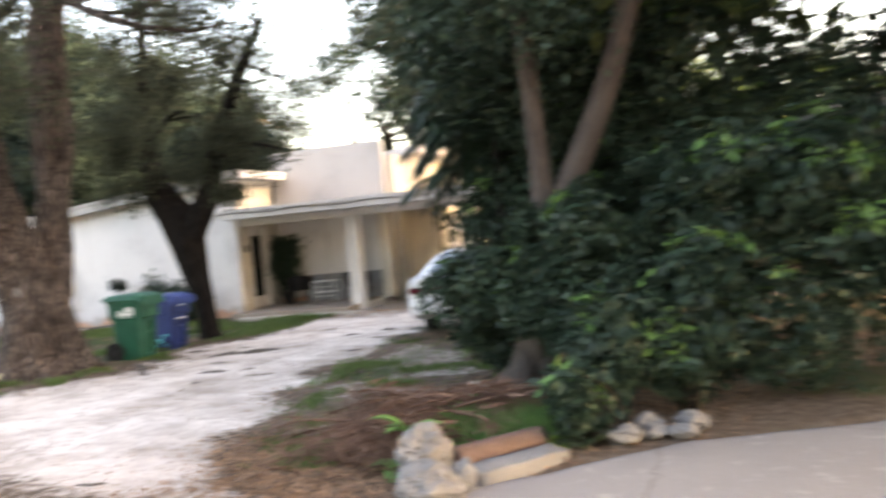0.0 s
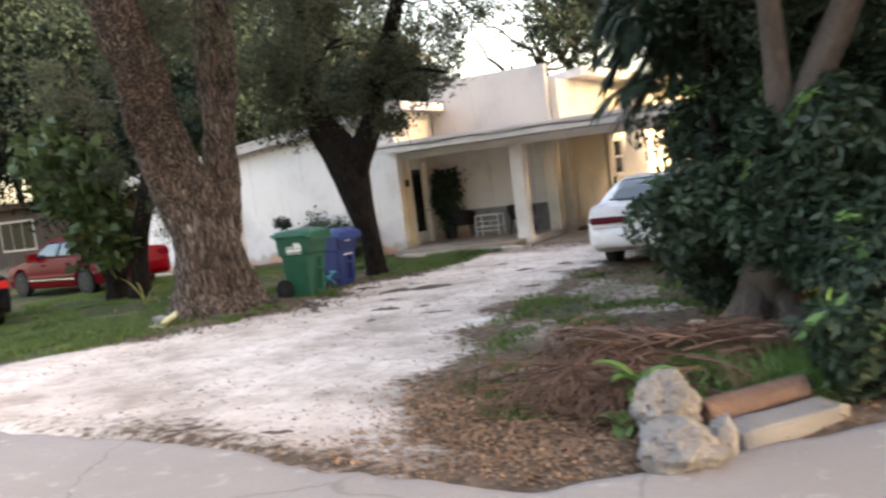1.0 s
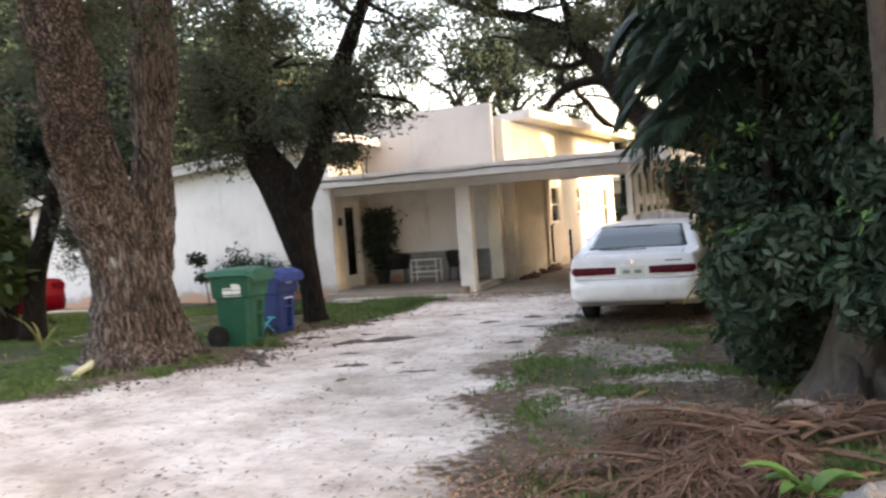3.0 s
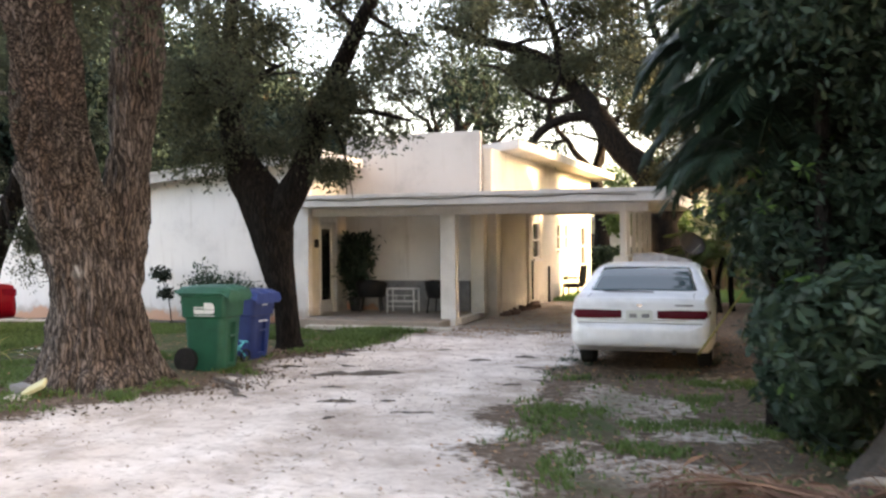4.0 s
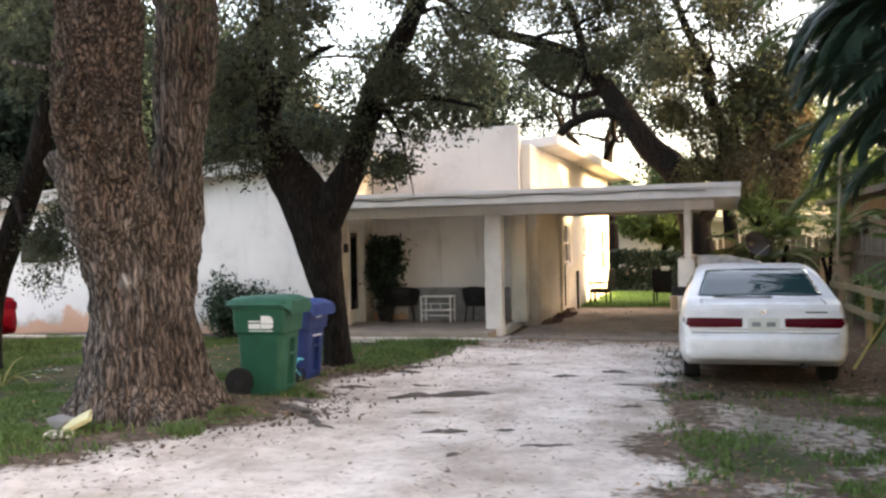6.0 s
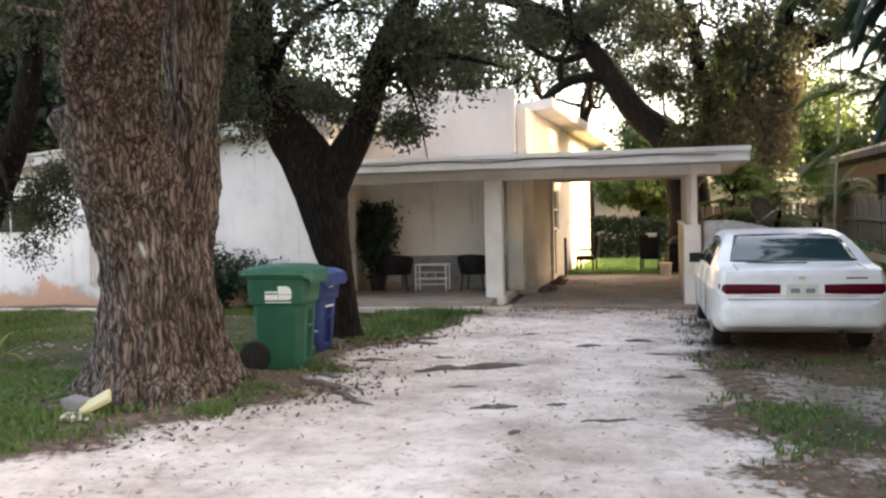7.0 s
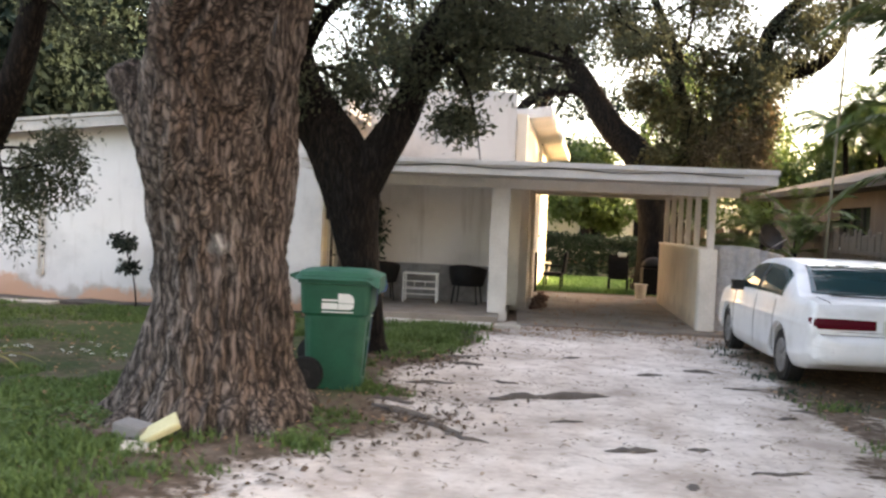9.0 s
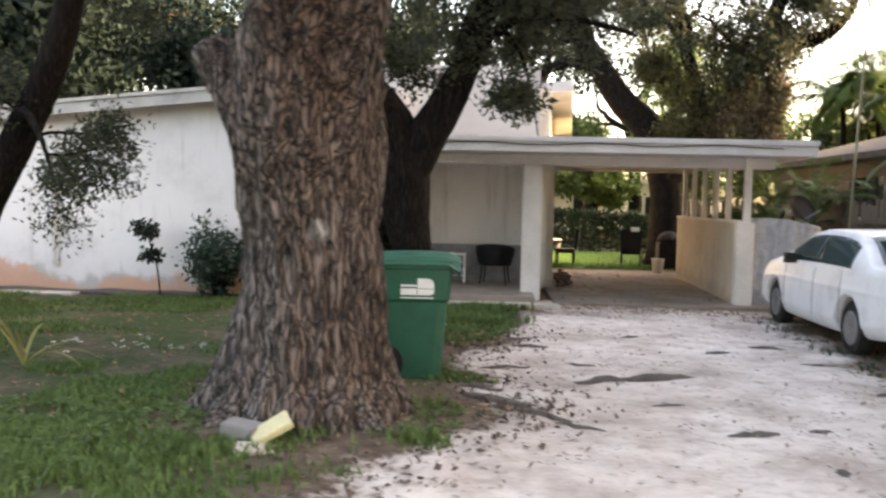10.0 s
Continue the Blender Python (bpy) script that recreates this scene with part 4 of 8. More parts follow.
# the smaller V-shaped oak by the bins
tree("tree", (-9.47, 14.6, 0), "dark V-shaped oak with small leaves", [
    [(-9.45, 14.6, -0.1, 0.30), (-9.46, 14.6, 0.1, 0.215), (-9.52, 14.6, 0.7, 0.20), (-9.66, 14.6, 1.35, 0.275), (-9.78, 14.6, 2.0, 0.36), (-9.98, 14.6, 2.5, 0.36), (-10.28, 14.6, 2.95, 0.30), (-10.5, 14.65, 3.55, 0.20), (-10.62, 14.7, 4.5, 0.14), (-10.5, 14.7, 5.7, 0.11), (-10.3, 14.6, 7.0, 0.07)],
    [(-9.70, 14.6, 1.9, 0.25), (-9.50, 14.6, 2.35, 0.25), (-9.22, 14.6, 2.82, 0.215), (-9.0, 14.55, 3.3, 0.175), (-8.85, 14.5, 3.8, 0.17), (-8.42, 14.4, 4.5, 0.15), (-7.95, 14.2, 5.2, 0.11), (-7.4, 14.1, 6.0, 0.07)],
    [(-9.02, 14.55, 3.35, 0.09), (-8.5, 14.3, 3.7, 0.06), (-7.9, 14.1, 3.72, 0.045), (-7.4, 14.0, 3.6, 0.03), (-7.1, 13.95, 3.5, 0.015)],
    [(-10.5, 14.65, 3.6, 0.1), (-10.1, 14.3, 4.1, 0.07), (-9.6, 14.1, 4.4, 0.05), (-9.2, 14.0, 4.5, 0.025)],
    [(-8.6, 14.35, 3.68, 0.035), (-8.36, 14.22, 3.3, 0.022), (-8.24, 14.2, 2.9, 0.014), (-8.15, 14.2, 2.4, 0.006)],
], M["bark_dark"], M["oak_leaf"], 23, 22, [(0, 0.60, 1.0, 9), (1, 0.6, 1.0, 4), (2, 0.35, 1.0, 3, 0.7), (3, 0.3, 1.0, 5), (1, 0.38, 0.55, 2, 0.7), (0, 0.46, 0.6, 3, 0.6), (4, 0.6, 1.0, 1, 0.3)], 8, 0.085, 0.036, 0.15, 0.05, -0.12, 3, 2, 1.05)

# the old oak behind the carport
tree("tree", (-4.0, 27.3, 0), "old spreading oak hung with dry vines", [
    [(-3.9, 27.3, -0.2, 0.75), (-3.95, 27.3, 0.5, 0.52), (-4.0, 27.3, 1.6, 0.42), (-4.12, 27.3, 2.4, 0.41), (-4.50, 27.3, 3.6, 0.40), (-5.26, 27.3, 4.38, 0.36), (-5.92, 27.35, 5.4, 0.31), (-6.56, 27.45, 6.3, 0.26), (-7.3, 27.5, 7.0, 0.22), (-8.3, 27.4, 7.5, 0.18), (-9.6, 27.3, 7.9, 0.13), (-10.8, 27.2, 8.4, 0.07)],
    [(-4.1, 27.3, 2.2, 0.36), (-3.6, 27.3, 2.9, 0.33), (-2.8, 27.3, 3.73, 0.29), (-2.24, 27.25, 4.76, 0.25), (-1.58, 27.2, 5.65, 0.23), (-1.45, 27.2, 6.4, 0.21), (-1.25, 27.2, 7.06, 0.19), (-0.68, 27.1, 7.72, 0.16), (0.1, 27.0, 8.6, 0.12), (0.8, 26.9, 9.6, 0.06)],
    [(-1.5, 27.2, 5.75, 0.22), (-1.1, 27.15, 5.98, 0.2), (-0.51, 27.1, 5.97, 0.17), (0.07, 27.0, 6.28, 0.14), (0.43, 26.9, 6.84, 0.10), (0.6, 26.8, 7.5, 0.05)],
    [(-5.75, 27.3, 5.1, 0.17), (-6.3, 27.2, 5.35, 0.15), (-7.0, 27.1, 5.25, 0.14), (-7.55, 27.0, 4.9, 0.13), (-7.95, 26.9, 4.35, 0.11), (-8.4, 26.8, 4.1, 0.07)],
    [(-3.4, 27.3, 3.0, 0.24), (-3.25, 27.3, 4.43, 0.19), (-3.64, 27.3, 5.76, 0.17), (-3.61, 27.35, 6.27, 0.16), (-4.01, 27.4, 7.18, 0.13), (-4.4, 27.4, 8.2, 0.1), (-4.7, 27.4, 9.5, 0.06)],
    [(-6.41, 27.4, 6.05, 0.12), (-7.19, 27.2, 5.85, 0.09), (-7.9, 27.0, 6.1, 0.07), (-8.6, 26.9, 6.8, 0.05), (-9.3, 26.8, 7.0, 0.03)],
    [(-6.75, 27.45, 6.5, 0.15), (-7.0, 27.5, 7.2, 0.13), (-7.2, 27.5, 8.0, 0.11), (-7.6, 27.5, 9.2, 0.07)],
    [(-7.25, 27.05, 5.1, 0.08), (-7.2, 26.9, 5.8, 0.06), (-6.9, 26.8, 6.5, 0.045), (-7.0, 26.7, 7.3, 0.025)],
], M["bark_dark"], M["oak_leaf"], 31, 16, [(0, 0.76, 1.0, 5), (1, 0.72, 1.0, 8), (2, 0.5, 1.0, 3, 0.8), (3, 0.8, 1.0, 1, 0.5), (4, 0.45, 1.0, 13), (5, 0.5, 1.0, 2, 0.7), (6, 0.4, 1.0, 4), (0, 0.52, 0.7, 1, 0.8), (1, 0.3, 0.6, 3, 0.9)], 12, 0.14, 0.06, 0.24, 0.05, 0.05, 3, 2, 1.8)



def vines(at, label, tufts, material, seed, n, size):
    ob = thing("hanging_vine", at, label, "vine")
    g = np.random.default_rng(seed)
    pts = np.vstack([blob_points(n, (x, y, z), (a, a, b), g, 0.3) for x, y, z, a, b in tufts]) - np.array(at)
    V, F = leaf_arrays(pts, size, size * 0.4, seed, 0.5)
    arrays("foliage", V, F, material, ob)
    strands = []
    for x, y, z, a, b in tufts:
        q = np.array((x, y, z)) - np.array(at)
        for k in range(3):
            e = g.normal(0, 0.3, 3) * a
            strands.append(tube(smooth_path([(*(q + e + [0, 0, b]), 0.02), (*(q + e * 0.5), 0.016), (*(q + e * 1.3 - [0, 0, b]), 0.008)], 0.2), 5))
    tagged(arrays("stem_growth", *joined(strands), M["bark_dark"], ob), kind="stuff")
    return ob


vines((-2.3, 26.4, 3.0), "dry brown vine hanging from the oak", [(-2.2, 26.5, 4.2, 0.6, 0.9), (-1.7, 26.5, 3.9, 0.5, 0.8), (-2.9, 26.6, 3.6, 0.7, 0.8), (-1.5, 26.5, 4.7, 0.4, 0.7), (-1.9, 26.4, 3.3, 0.5, 0.8)], M["brown_leaf"], 5, 2300, 0.10)
vines((-3.6, 26.6, 3.0), "olive green creeper over the fork of the oak", [(-3.5, 26.7, 3.9, 0.8, 0.8), (-3.0, 26.7, 4.7, 0.8, 0.8), (-4.0, 26.7, 3.5, 0.6, 0.6), (-3.9, 26.8, 4.8, 0.6, 0.6), (-2.4, 26.7, 5.2, 0.6, 0.7), (-2.9, 26.6, 5.9, 0.7, 0.6), (-4.6, 26.8, 5.2, 0.5, 0.5)], M["olive_leaf"], 6, 1500, 0.12)


def far_tree(at, height, spread, seed, leaf="far_leaf_shaded", label="leafy tree behind the houses", trunk_r=0.22, dense=1.0, leafsize=0.22):
    ob = thing("tree", at, label, "tree", group="background trees")
    g = np.random.default_rng(seed)
    tubes, tips = [], []
    p = smooth_path([(0, 0, -0.2, trunk_r * 1.3), (g.normal(0, .1), g.normal(0, .1), height * 0.2, trunk_r), (g.normal(0, .3), g.normal(0, .3), height * 0.42, trunk_r * 0.8)], 0.4)
    arrays("trunk", *tube(p, 10, 0.05, seed), M["bark_dark"], ob, smooth=True)
    for i in range(6):
        a = i * 1.05 + g.uniform(0, 0.6)
        grow(p[-1, :3] - np.array([0, 0, g.uniform(0, height * 0.12)]), (np.cos(a), np.sin(a), g.uniform(0.5, 1.5)), spread * g.uniform(0.7, 1.1), trunk_r * 0.5, 2, g, tubes, tips, 0.12, 0.45, 0.95, 3)
    V, F = joined(tubes)
    tagged(arrays("twig_growth", V, F, M["bark_dark"], ob, smooth=True), kind="stuff")
    pts = clusters(tips, max(3, int(12 * dense)), spread * 0.13, g)
    V, F = leaf_arrays(pts, leafsize, leafsize * 0.55, seed)
    arrays("crown", V, F, M[leaf], ob)
    return ob


# dark trees over and behind the left wing, their shade put into the leaf colour
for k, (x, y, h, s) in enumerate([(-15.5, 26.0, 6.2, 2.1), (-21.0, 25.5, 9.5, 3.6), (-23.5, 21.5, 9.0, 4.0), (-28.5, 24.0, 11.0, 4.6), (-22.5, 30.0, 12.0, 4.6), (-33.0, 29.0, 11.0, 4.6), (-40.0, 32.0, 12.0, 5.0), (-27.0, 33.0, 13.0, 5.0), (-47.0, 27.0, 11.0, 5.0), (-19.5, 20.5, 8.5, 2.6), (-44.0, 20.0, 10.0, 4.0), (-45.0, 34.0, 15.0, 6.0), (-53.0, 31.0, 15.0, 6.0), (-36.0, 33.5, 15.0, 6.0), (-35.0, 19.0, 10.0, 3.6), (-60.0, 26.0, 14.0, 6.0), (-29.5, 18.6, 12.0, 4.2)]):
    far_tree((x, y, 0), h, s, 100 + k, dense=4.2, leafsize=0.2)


def bare_oak(at, height, seed, label="twisted open-crowned oak behind the house"):
    """Forking dark limbs against the sky with a few tufts of leaves."""
    ob = thing("tree", at, label, "tree", group="background trees")
    g = np.random.default_rng(seed)
    tubes, tips = [], []
    base = smooth_path([(0, 0, -0.2, 0.42), (g.normal(0, 0.2), 0, height * 0.22, 0.30), (g.normal(0, 0.5), g.normal(0, 0.4), height * 0.42, 0.25)], 0.3)
    arrays("trunk", *tube(base, 12, 0.06, seed), M["bark_dark"], ob, smooth=True)
    for i in range(4):
        a = i * 1.6 + g.uniform(0, 0.8)
        grow(base[-1, :3], (np.cos(a) * 0.8, np.sin(a) * 0.8, g.uniform(0.7, 1.3)), height * 0.32, 0.17, 3, g, tubes, tips, 0.08, 0.6, 0.9, 2)
    tagged(arrays("twig_growth", *joined(tubes), M["bark_dark"], ob, smooth=True), kind="stuff")
    tips = [t for t in tips if g.random() < 0.32]
    arrays("crown", *leaf_arrays(clusters(tips, 20, 0.30, g), 0.2, 0.1, seed), M["far_leaf_shaded"], ob)


for k, (x, y, h) in enumerate([(-11.2, 36.5, 11.5), (-7.2, 39.0, 11.0), (-15.5, 40.0, 12.0), (-2.0, 44.0, 11.0)]):
    bare_oak((x, y, 0), h, 220 + k)
# bright garden trees behind the carport
for k, (x, y, h, s) in enumerate([(-4.9, 35.5, 4.4, 1.1), (-0.8, 39.0, 6.0, 2.0), (-4.2, 45.0, 7.0, 2.0), (3.5, 42.0, 6.5, 2.0), (0.6, 43.0, 12.0, 3.2)]):
    far_tree((x, y, 0), h, s, 300 + k, "vine_leaf", "green garden tree behind the carport", 0.10, 1.0, 0.2)
# trees behind the neighbour on the carport side
for k, (x, y, h, s) in enumerate([(9.5, 33.0, 7.0, 2.6), (13.5, 27.0, 7.5, 3.0), (18.0, 33.0, 9.0, 3.6), (12.0, 20.0, 7.0, 2.6)]):
    far_tree((x, y, 0), h, s, 400 + k, "palm_leaf", "leafy tree behind the neighbouring house", 0.2, 1.0, 0.24)

# ---- shrubs ----


def whorls(pts, normals, size, seed, leaflets=7):
    """Umbrella-like whorls of leaflets."""
    g = np.random.default_rng(seed)
    n = len(pts)
    N = normals + g.normal(0, 0.35, normals.shape) + np.array([0, 0, 0.35])
    N /= np.linalg.norm(N, axis=1)[:, None]
    A = np.cross(N, g.normal(0, 1, N.shape))
    A /= np.linalg.norm(A, axis=1)[:, None] + 1e-9
    B = np.cross(N, A)
    P, D = [], []
    for k in range(leaflets):
        th = 2 * np.pi * k / leaflets + g.uniform(-0.2, 0.2, n)
        d = np.cos(th)[:, None] * A + np.sin(th)[:, None] * B - N * g.uniform(0.05, 0.5, (n, 1))
        P.append(pts + d * size * 0.12)
        D.append(d / np.linalg.norm(d, axis=1)[:, None])
    return leaf_arrays(np.vstack(P), size, size * 0.36, seed, dirs=np.vstack(D))


def shrub(at, label, blobs, leaf, seed, per=260, size=0.15, leaflets=7, bright=0.0, stem_count=4):
    ob = thing("shrub", at, label, "shrub")
    g = np.random.default_rng(seed)
    chunks, bright_chunks, stems = [], [], []
    for bx, by, bz, rx, ry, rz in blobs:
        c = np.array((bx, by, bz)) - np.array(at)
        n = int(per * (rx * ry + rx * rz + ry * rz) / 3 / 0.5)
        p = blob_points(n, c, (rx, ry, rz), g, 0.45)
        p = p[p[:, 2] + at[2] > 0.06]
        nn = (p - c) / np.array((rx, ry, rz))
        nn /= np.linalg.norm(nn, axis=1)[:, None] + 1e-9
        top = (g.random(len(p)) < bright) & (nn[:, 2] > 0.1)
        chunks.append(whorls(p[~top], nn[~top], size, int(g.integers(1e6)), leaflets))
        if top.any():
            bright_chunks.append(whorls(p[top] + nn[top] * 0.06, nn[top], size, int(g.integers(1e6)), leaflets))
        for k in range(stem_count if bz < 1.3 else 0):
            q = c + g.normal(0, 0.3, 3) * np.array((rx, ry, rz))
            f = np.array([q[0] * 0.5 + c[0] * 0.3, q[1] * 0.5 + c[1] * 0.3, -at[2] - 0.05])
            stems.append(tube(smooth_path([(*f, 0.025), (*((f + q) / 2 + g.normal(0, 0.08, 3)), 0.02), (*q, 0.012)], 0.2), 5))
    if stems:
        tagged(arrays("stem_growth", *joined(stems), M["bark_dark"], ob, smooth=True), kind="stuff")
    arrays("foliage", *joined(chunks), leaf, ob)
    if bright_chunks:
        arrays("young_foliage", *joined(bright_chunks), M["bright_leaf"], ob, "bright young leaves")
    return ob


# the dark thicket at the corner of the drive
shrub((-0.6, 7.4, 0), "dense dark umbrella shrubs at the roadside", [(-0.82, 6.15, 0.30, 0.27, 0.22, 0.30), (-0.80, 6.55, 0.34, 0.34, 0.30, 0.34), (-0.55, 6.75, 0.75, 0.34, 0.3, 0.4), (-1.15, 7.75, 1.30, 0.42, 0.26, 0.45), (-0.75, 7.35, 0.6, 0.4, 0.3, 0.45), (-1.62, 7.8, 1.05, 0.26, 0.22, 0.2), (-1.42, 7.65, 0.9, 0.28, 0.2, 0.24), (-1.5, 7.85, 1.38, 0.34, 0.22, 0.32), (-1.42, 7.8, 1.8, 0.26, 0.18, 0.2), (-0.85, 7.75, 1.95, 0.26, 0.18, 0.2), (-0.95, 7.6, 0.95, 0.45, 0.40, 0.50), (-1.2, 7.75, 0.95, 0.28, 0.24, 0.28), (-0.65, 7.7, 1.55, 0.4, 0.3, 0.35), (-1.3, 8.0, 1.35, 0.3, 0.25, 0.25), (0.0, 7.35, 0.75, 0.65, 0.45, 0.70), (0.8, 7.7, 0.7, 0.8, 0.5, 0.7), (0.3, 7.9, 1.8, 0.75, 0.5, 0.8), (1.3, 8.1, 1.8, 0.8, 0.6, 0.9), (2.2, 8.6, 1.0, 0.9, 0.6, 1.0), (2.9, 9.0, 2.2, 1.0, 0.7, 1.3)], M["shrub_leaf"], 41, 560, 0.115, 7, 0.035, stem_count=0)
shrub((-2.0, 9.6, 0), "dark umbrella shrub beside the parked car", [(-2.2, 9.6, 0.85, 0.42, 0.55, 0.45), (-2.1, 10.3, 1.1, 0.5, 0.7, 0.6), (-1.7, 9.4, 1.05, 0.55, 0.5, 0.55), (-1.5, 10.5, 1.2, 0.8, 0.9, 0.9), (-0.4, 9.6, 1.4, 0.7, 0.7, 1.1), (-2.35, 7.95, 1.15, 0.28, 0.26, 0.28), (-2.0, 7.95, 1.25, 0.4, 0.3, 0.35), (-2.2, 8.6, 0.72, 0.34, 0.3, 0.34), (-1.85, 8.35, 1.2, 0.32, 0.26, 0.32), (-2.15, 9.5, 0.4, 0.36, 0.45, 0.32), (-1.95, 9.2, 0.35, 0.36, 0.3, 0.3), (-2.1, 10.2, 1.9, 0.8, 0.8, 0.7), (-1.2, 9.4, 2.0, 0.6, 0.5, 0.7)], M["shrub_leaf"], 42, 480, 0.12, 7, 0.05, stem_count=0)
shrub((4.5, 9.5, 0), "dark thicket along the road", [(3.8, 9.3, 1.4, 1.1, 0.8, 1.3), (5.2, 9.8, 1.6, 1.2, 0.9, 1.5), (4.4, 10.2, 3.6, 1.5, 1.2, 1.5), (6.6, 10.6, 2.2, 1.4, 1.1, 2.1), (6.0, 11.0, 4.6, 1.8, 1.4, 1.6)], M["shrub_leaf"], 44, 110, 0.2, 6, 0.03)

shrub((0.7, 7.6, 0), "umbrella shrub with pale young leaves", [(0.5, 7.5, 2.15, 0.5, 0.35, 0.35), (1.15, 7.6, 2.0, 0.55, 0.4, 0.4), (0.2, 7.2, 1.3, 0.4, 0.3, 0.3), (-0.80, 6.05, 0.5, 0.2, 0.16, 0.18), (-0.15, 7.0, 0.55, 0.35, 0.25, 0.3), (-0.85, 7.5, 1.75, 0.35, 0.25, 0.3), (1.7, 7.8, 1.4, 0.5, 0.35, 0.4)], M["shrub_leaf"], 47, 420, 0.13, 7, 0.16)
tree("tree", (-1.55, 8.4, 0), "grey forked tree swallowed by dark foliage", [
    [(-1.58, 8.4, -0.15, 0.50), (-1.56, 8.4, 0.06, 0.40), (-1.53, 8.38, 0.25, 0.31), (-1.49, 8.34, 0.55, 0.245), (-1.40, 8.25, 1.0, 0.205), (-1.29, 8.13, 1.55, 0.20), (-1.27, 8.05, 2.1, 0.105), (-1.28, 8.0, 2.7, 0.095), (-1.33, 8.0, 3.6, 0.088), (-1.42, 8.0, 4.4, 0.08), (-1.7, 8.2, 5.7, 0.06)],
    [(-1.27, 8.12, 1.45, 0.15), (-1.03, 8.1, 2.05, 0.135), (-0.78, 8.1, 2.55, 0.125), (-0.45, 8.1, 3.3, 0.11), (-0.15, 8.1, 4.3, 0.11), (0.2, 8.2, 5.6, 0.06)],
    [(-1.53, 8.32, 0.38, 0.15), (-1.82, 8.12, 0.12, 0.13), (-2.10, 8.0, 0.01, 0.06), (-2.3, 7.95, -0.05, 0.03)],
    [(-1.45, 8.30, 0.38, 0.15), (-1.26, 8.02, 0.09, 0.12), (-1.08, 7.80, -0.02, 0.05)],
    [(-1.58, 8.30, 0.42, 0.16), (-1.63, 7.98, 0.13, 0.12), (-1.74, 7.66, 0.0, 0.06), (-1.8, 7.45, -0.05, 0.03)],
], M["bark_grey"], M["shrub_leaf"], 51, 20, [(0, 0.6, 1.0, 6), (1, 0.55, 1.0, 6)], 40, 0.10, 0.036, 0.34, 0.07, 0.02, 3, 2, 1.3, 0.07)

shrub((-1.4, 9.4, 0), "tall dark foliage over the corner of the drive", [(-1.85, 10.0, 2.3, 0.6, 0.7, 0.8), (-1.3, 9.7, 3.2, 1.0, 0.9, 1.1), (-1.8, 10.4, 3.5, 0.8, 0.9, 1.0), (-0.6, 9.6, 2.8, 1.0, 0.9, 1.2), (0.4, 9.5, 3.4, 1.2, 0.9, 1.3), (-0.8, 9.7, 4.6, 1.5, 1.1, 1.1), (1.4, 9.5, 2.8, 0.9, 0.8, 0.9), (-1.9, 10.3, 4.9, 1.0, 1.0, 1.0), (0.8, 9.6, 4.8, 1.2, 1.0, 1.0)], M["shrub_leaf"], 43, 420, 0.105, 7, 0.02)

# tall unseen trees, added to shade the road and the drive from low sun
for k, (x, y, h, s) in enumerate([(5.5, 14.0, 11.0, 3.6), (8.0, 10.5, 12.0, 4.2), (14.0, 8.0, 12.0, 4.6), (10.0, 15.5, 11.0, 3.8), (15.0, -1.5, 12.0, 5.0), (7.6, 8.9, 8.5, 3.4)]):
    far_tree((x, y, 0), h, s, 500 + k, label="unseen tall tree added to shade the road", dense=1.6, leafsize=0.3)

# one more unseen tree, added to keep the sun off the roadside rocks
far_tree((9.0, 8.4, 0), 9.5, 3.8, 560, label="unseen leafy tree added to shade the roadside rocks", dense=4.5, leafsize=0.34)

# added out-of-view trees that block the sun, and shrubs along the rail fence
for k, (x, y, h, s) in enumerate([(5.4, 8.6, 20.0, 4.6), (5.6, 12.6, 20.0, 4.6), (6.4, 17.0, 20.0, 4.6), (9.6, 20.6, 19.0, 3.6), (9.8, 23.8, 18.5, 3.0), (9.9, 26.4, 18.0, 2.2), (11.5, 6.6, 18.0, 4.8)]):
    far_tree((x, y, 0), h, s, 520 + k, "palm_leaf", "unseen tall tree added to block the low sun", 0.2, 4.0, 0.36)
shrub((-1.1, 17.0, 0), "light green shrubs along the rail fence", [(-1.25, 15.6, 0.35, 0.4, 0.6, 0.35), (-1.15, 16.9, 0.4, 0.45, 0.7, 0.4), (-1.2, 14.4, 0.4, 0.4, 0.5, 0.4), (-1.05, 19.5, 0.5, 0.4, 0.9, 0.5), (-1.0, 21.5, 0.55, 0.4, 1.0, 0.5)], M["vine_leaf"], 48, 240, 0.14, 5, 0.1)
shrub((-1.3, 13.4, 0), "dark shrubs between the parked car and the fence", [(-1.45, 12.6, 0.8, 0.4, 0.5, 0.8), (-1.4, 13.4, 1.1, 0.4, 0.5, 1.1), (-1.35, 14.3, 1.0, 0.4, 0.55, 1.0), (-1.3, 15.3, 0.9, 0.4, 0.6, 0.9), (-1.3, 13.0, 2.2, 0.45, 0.6, 0.6), (-1.2, 14.4, 2.3, 0.45, 0.7, 0.7)], M["shrub_leaf"], 49, 240, 0.13, 7, 0.06, stem_count=2)
# trees added behind the camera, unseen except as reflections and blocked skylight
for k, (x, y, h, s) in enumerate([(-20.0, -11.0, 9.0, 4.0), (-12.0, -12.5, 10.0, 4.2), (-4.0, -11.5, 9.5, 4.2), (4.0, -12.0, 10.0, 4.2)]):
    far_tree((x, y, 0), h, s, 540 + k, label="unseen leafy tree added across the road", dense=1.2, leafsize=0.34)

# ---- palms ----


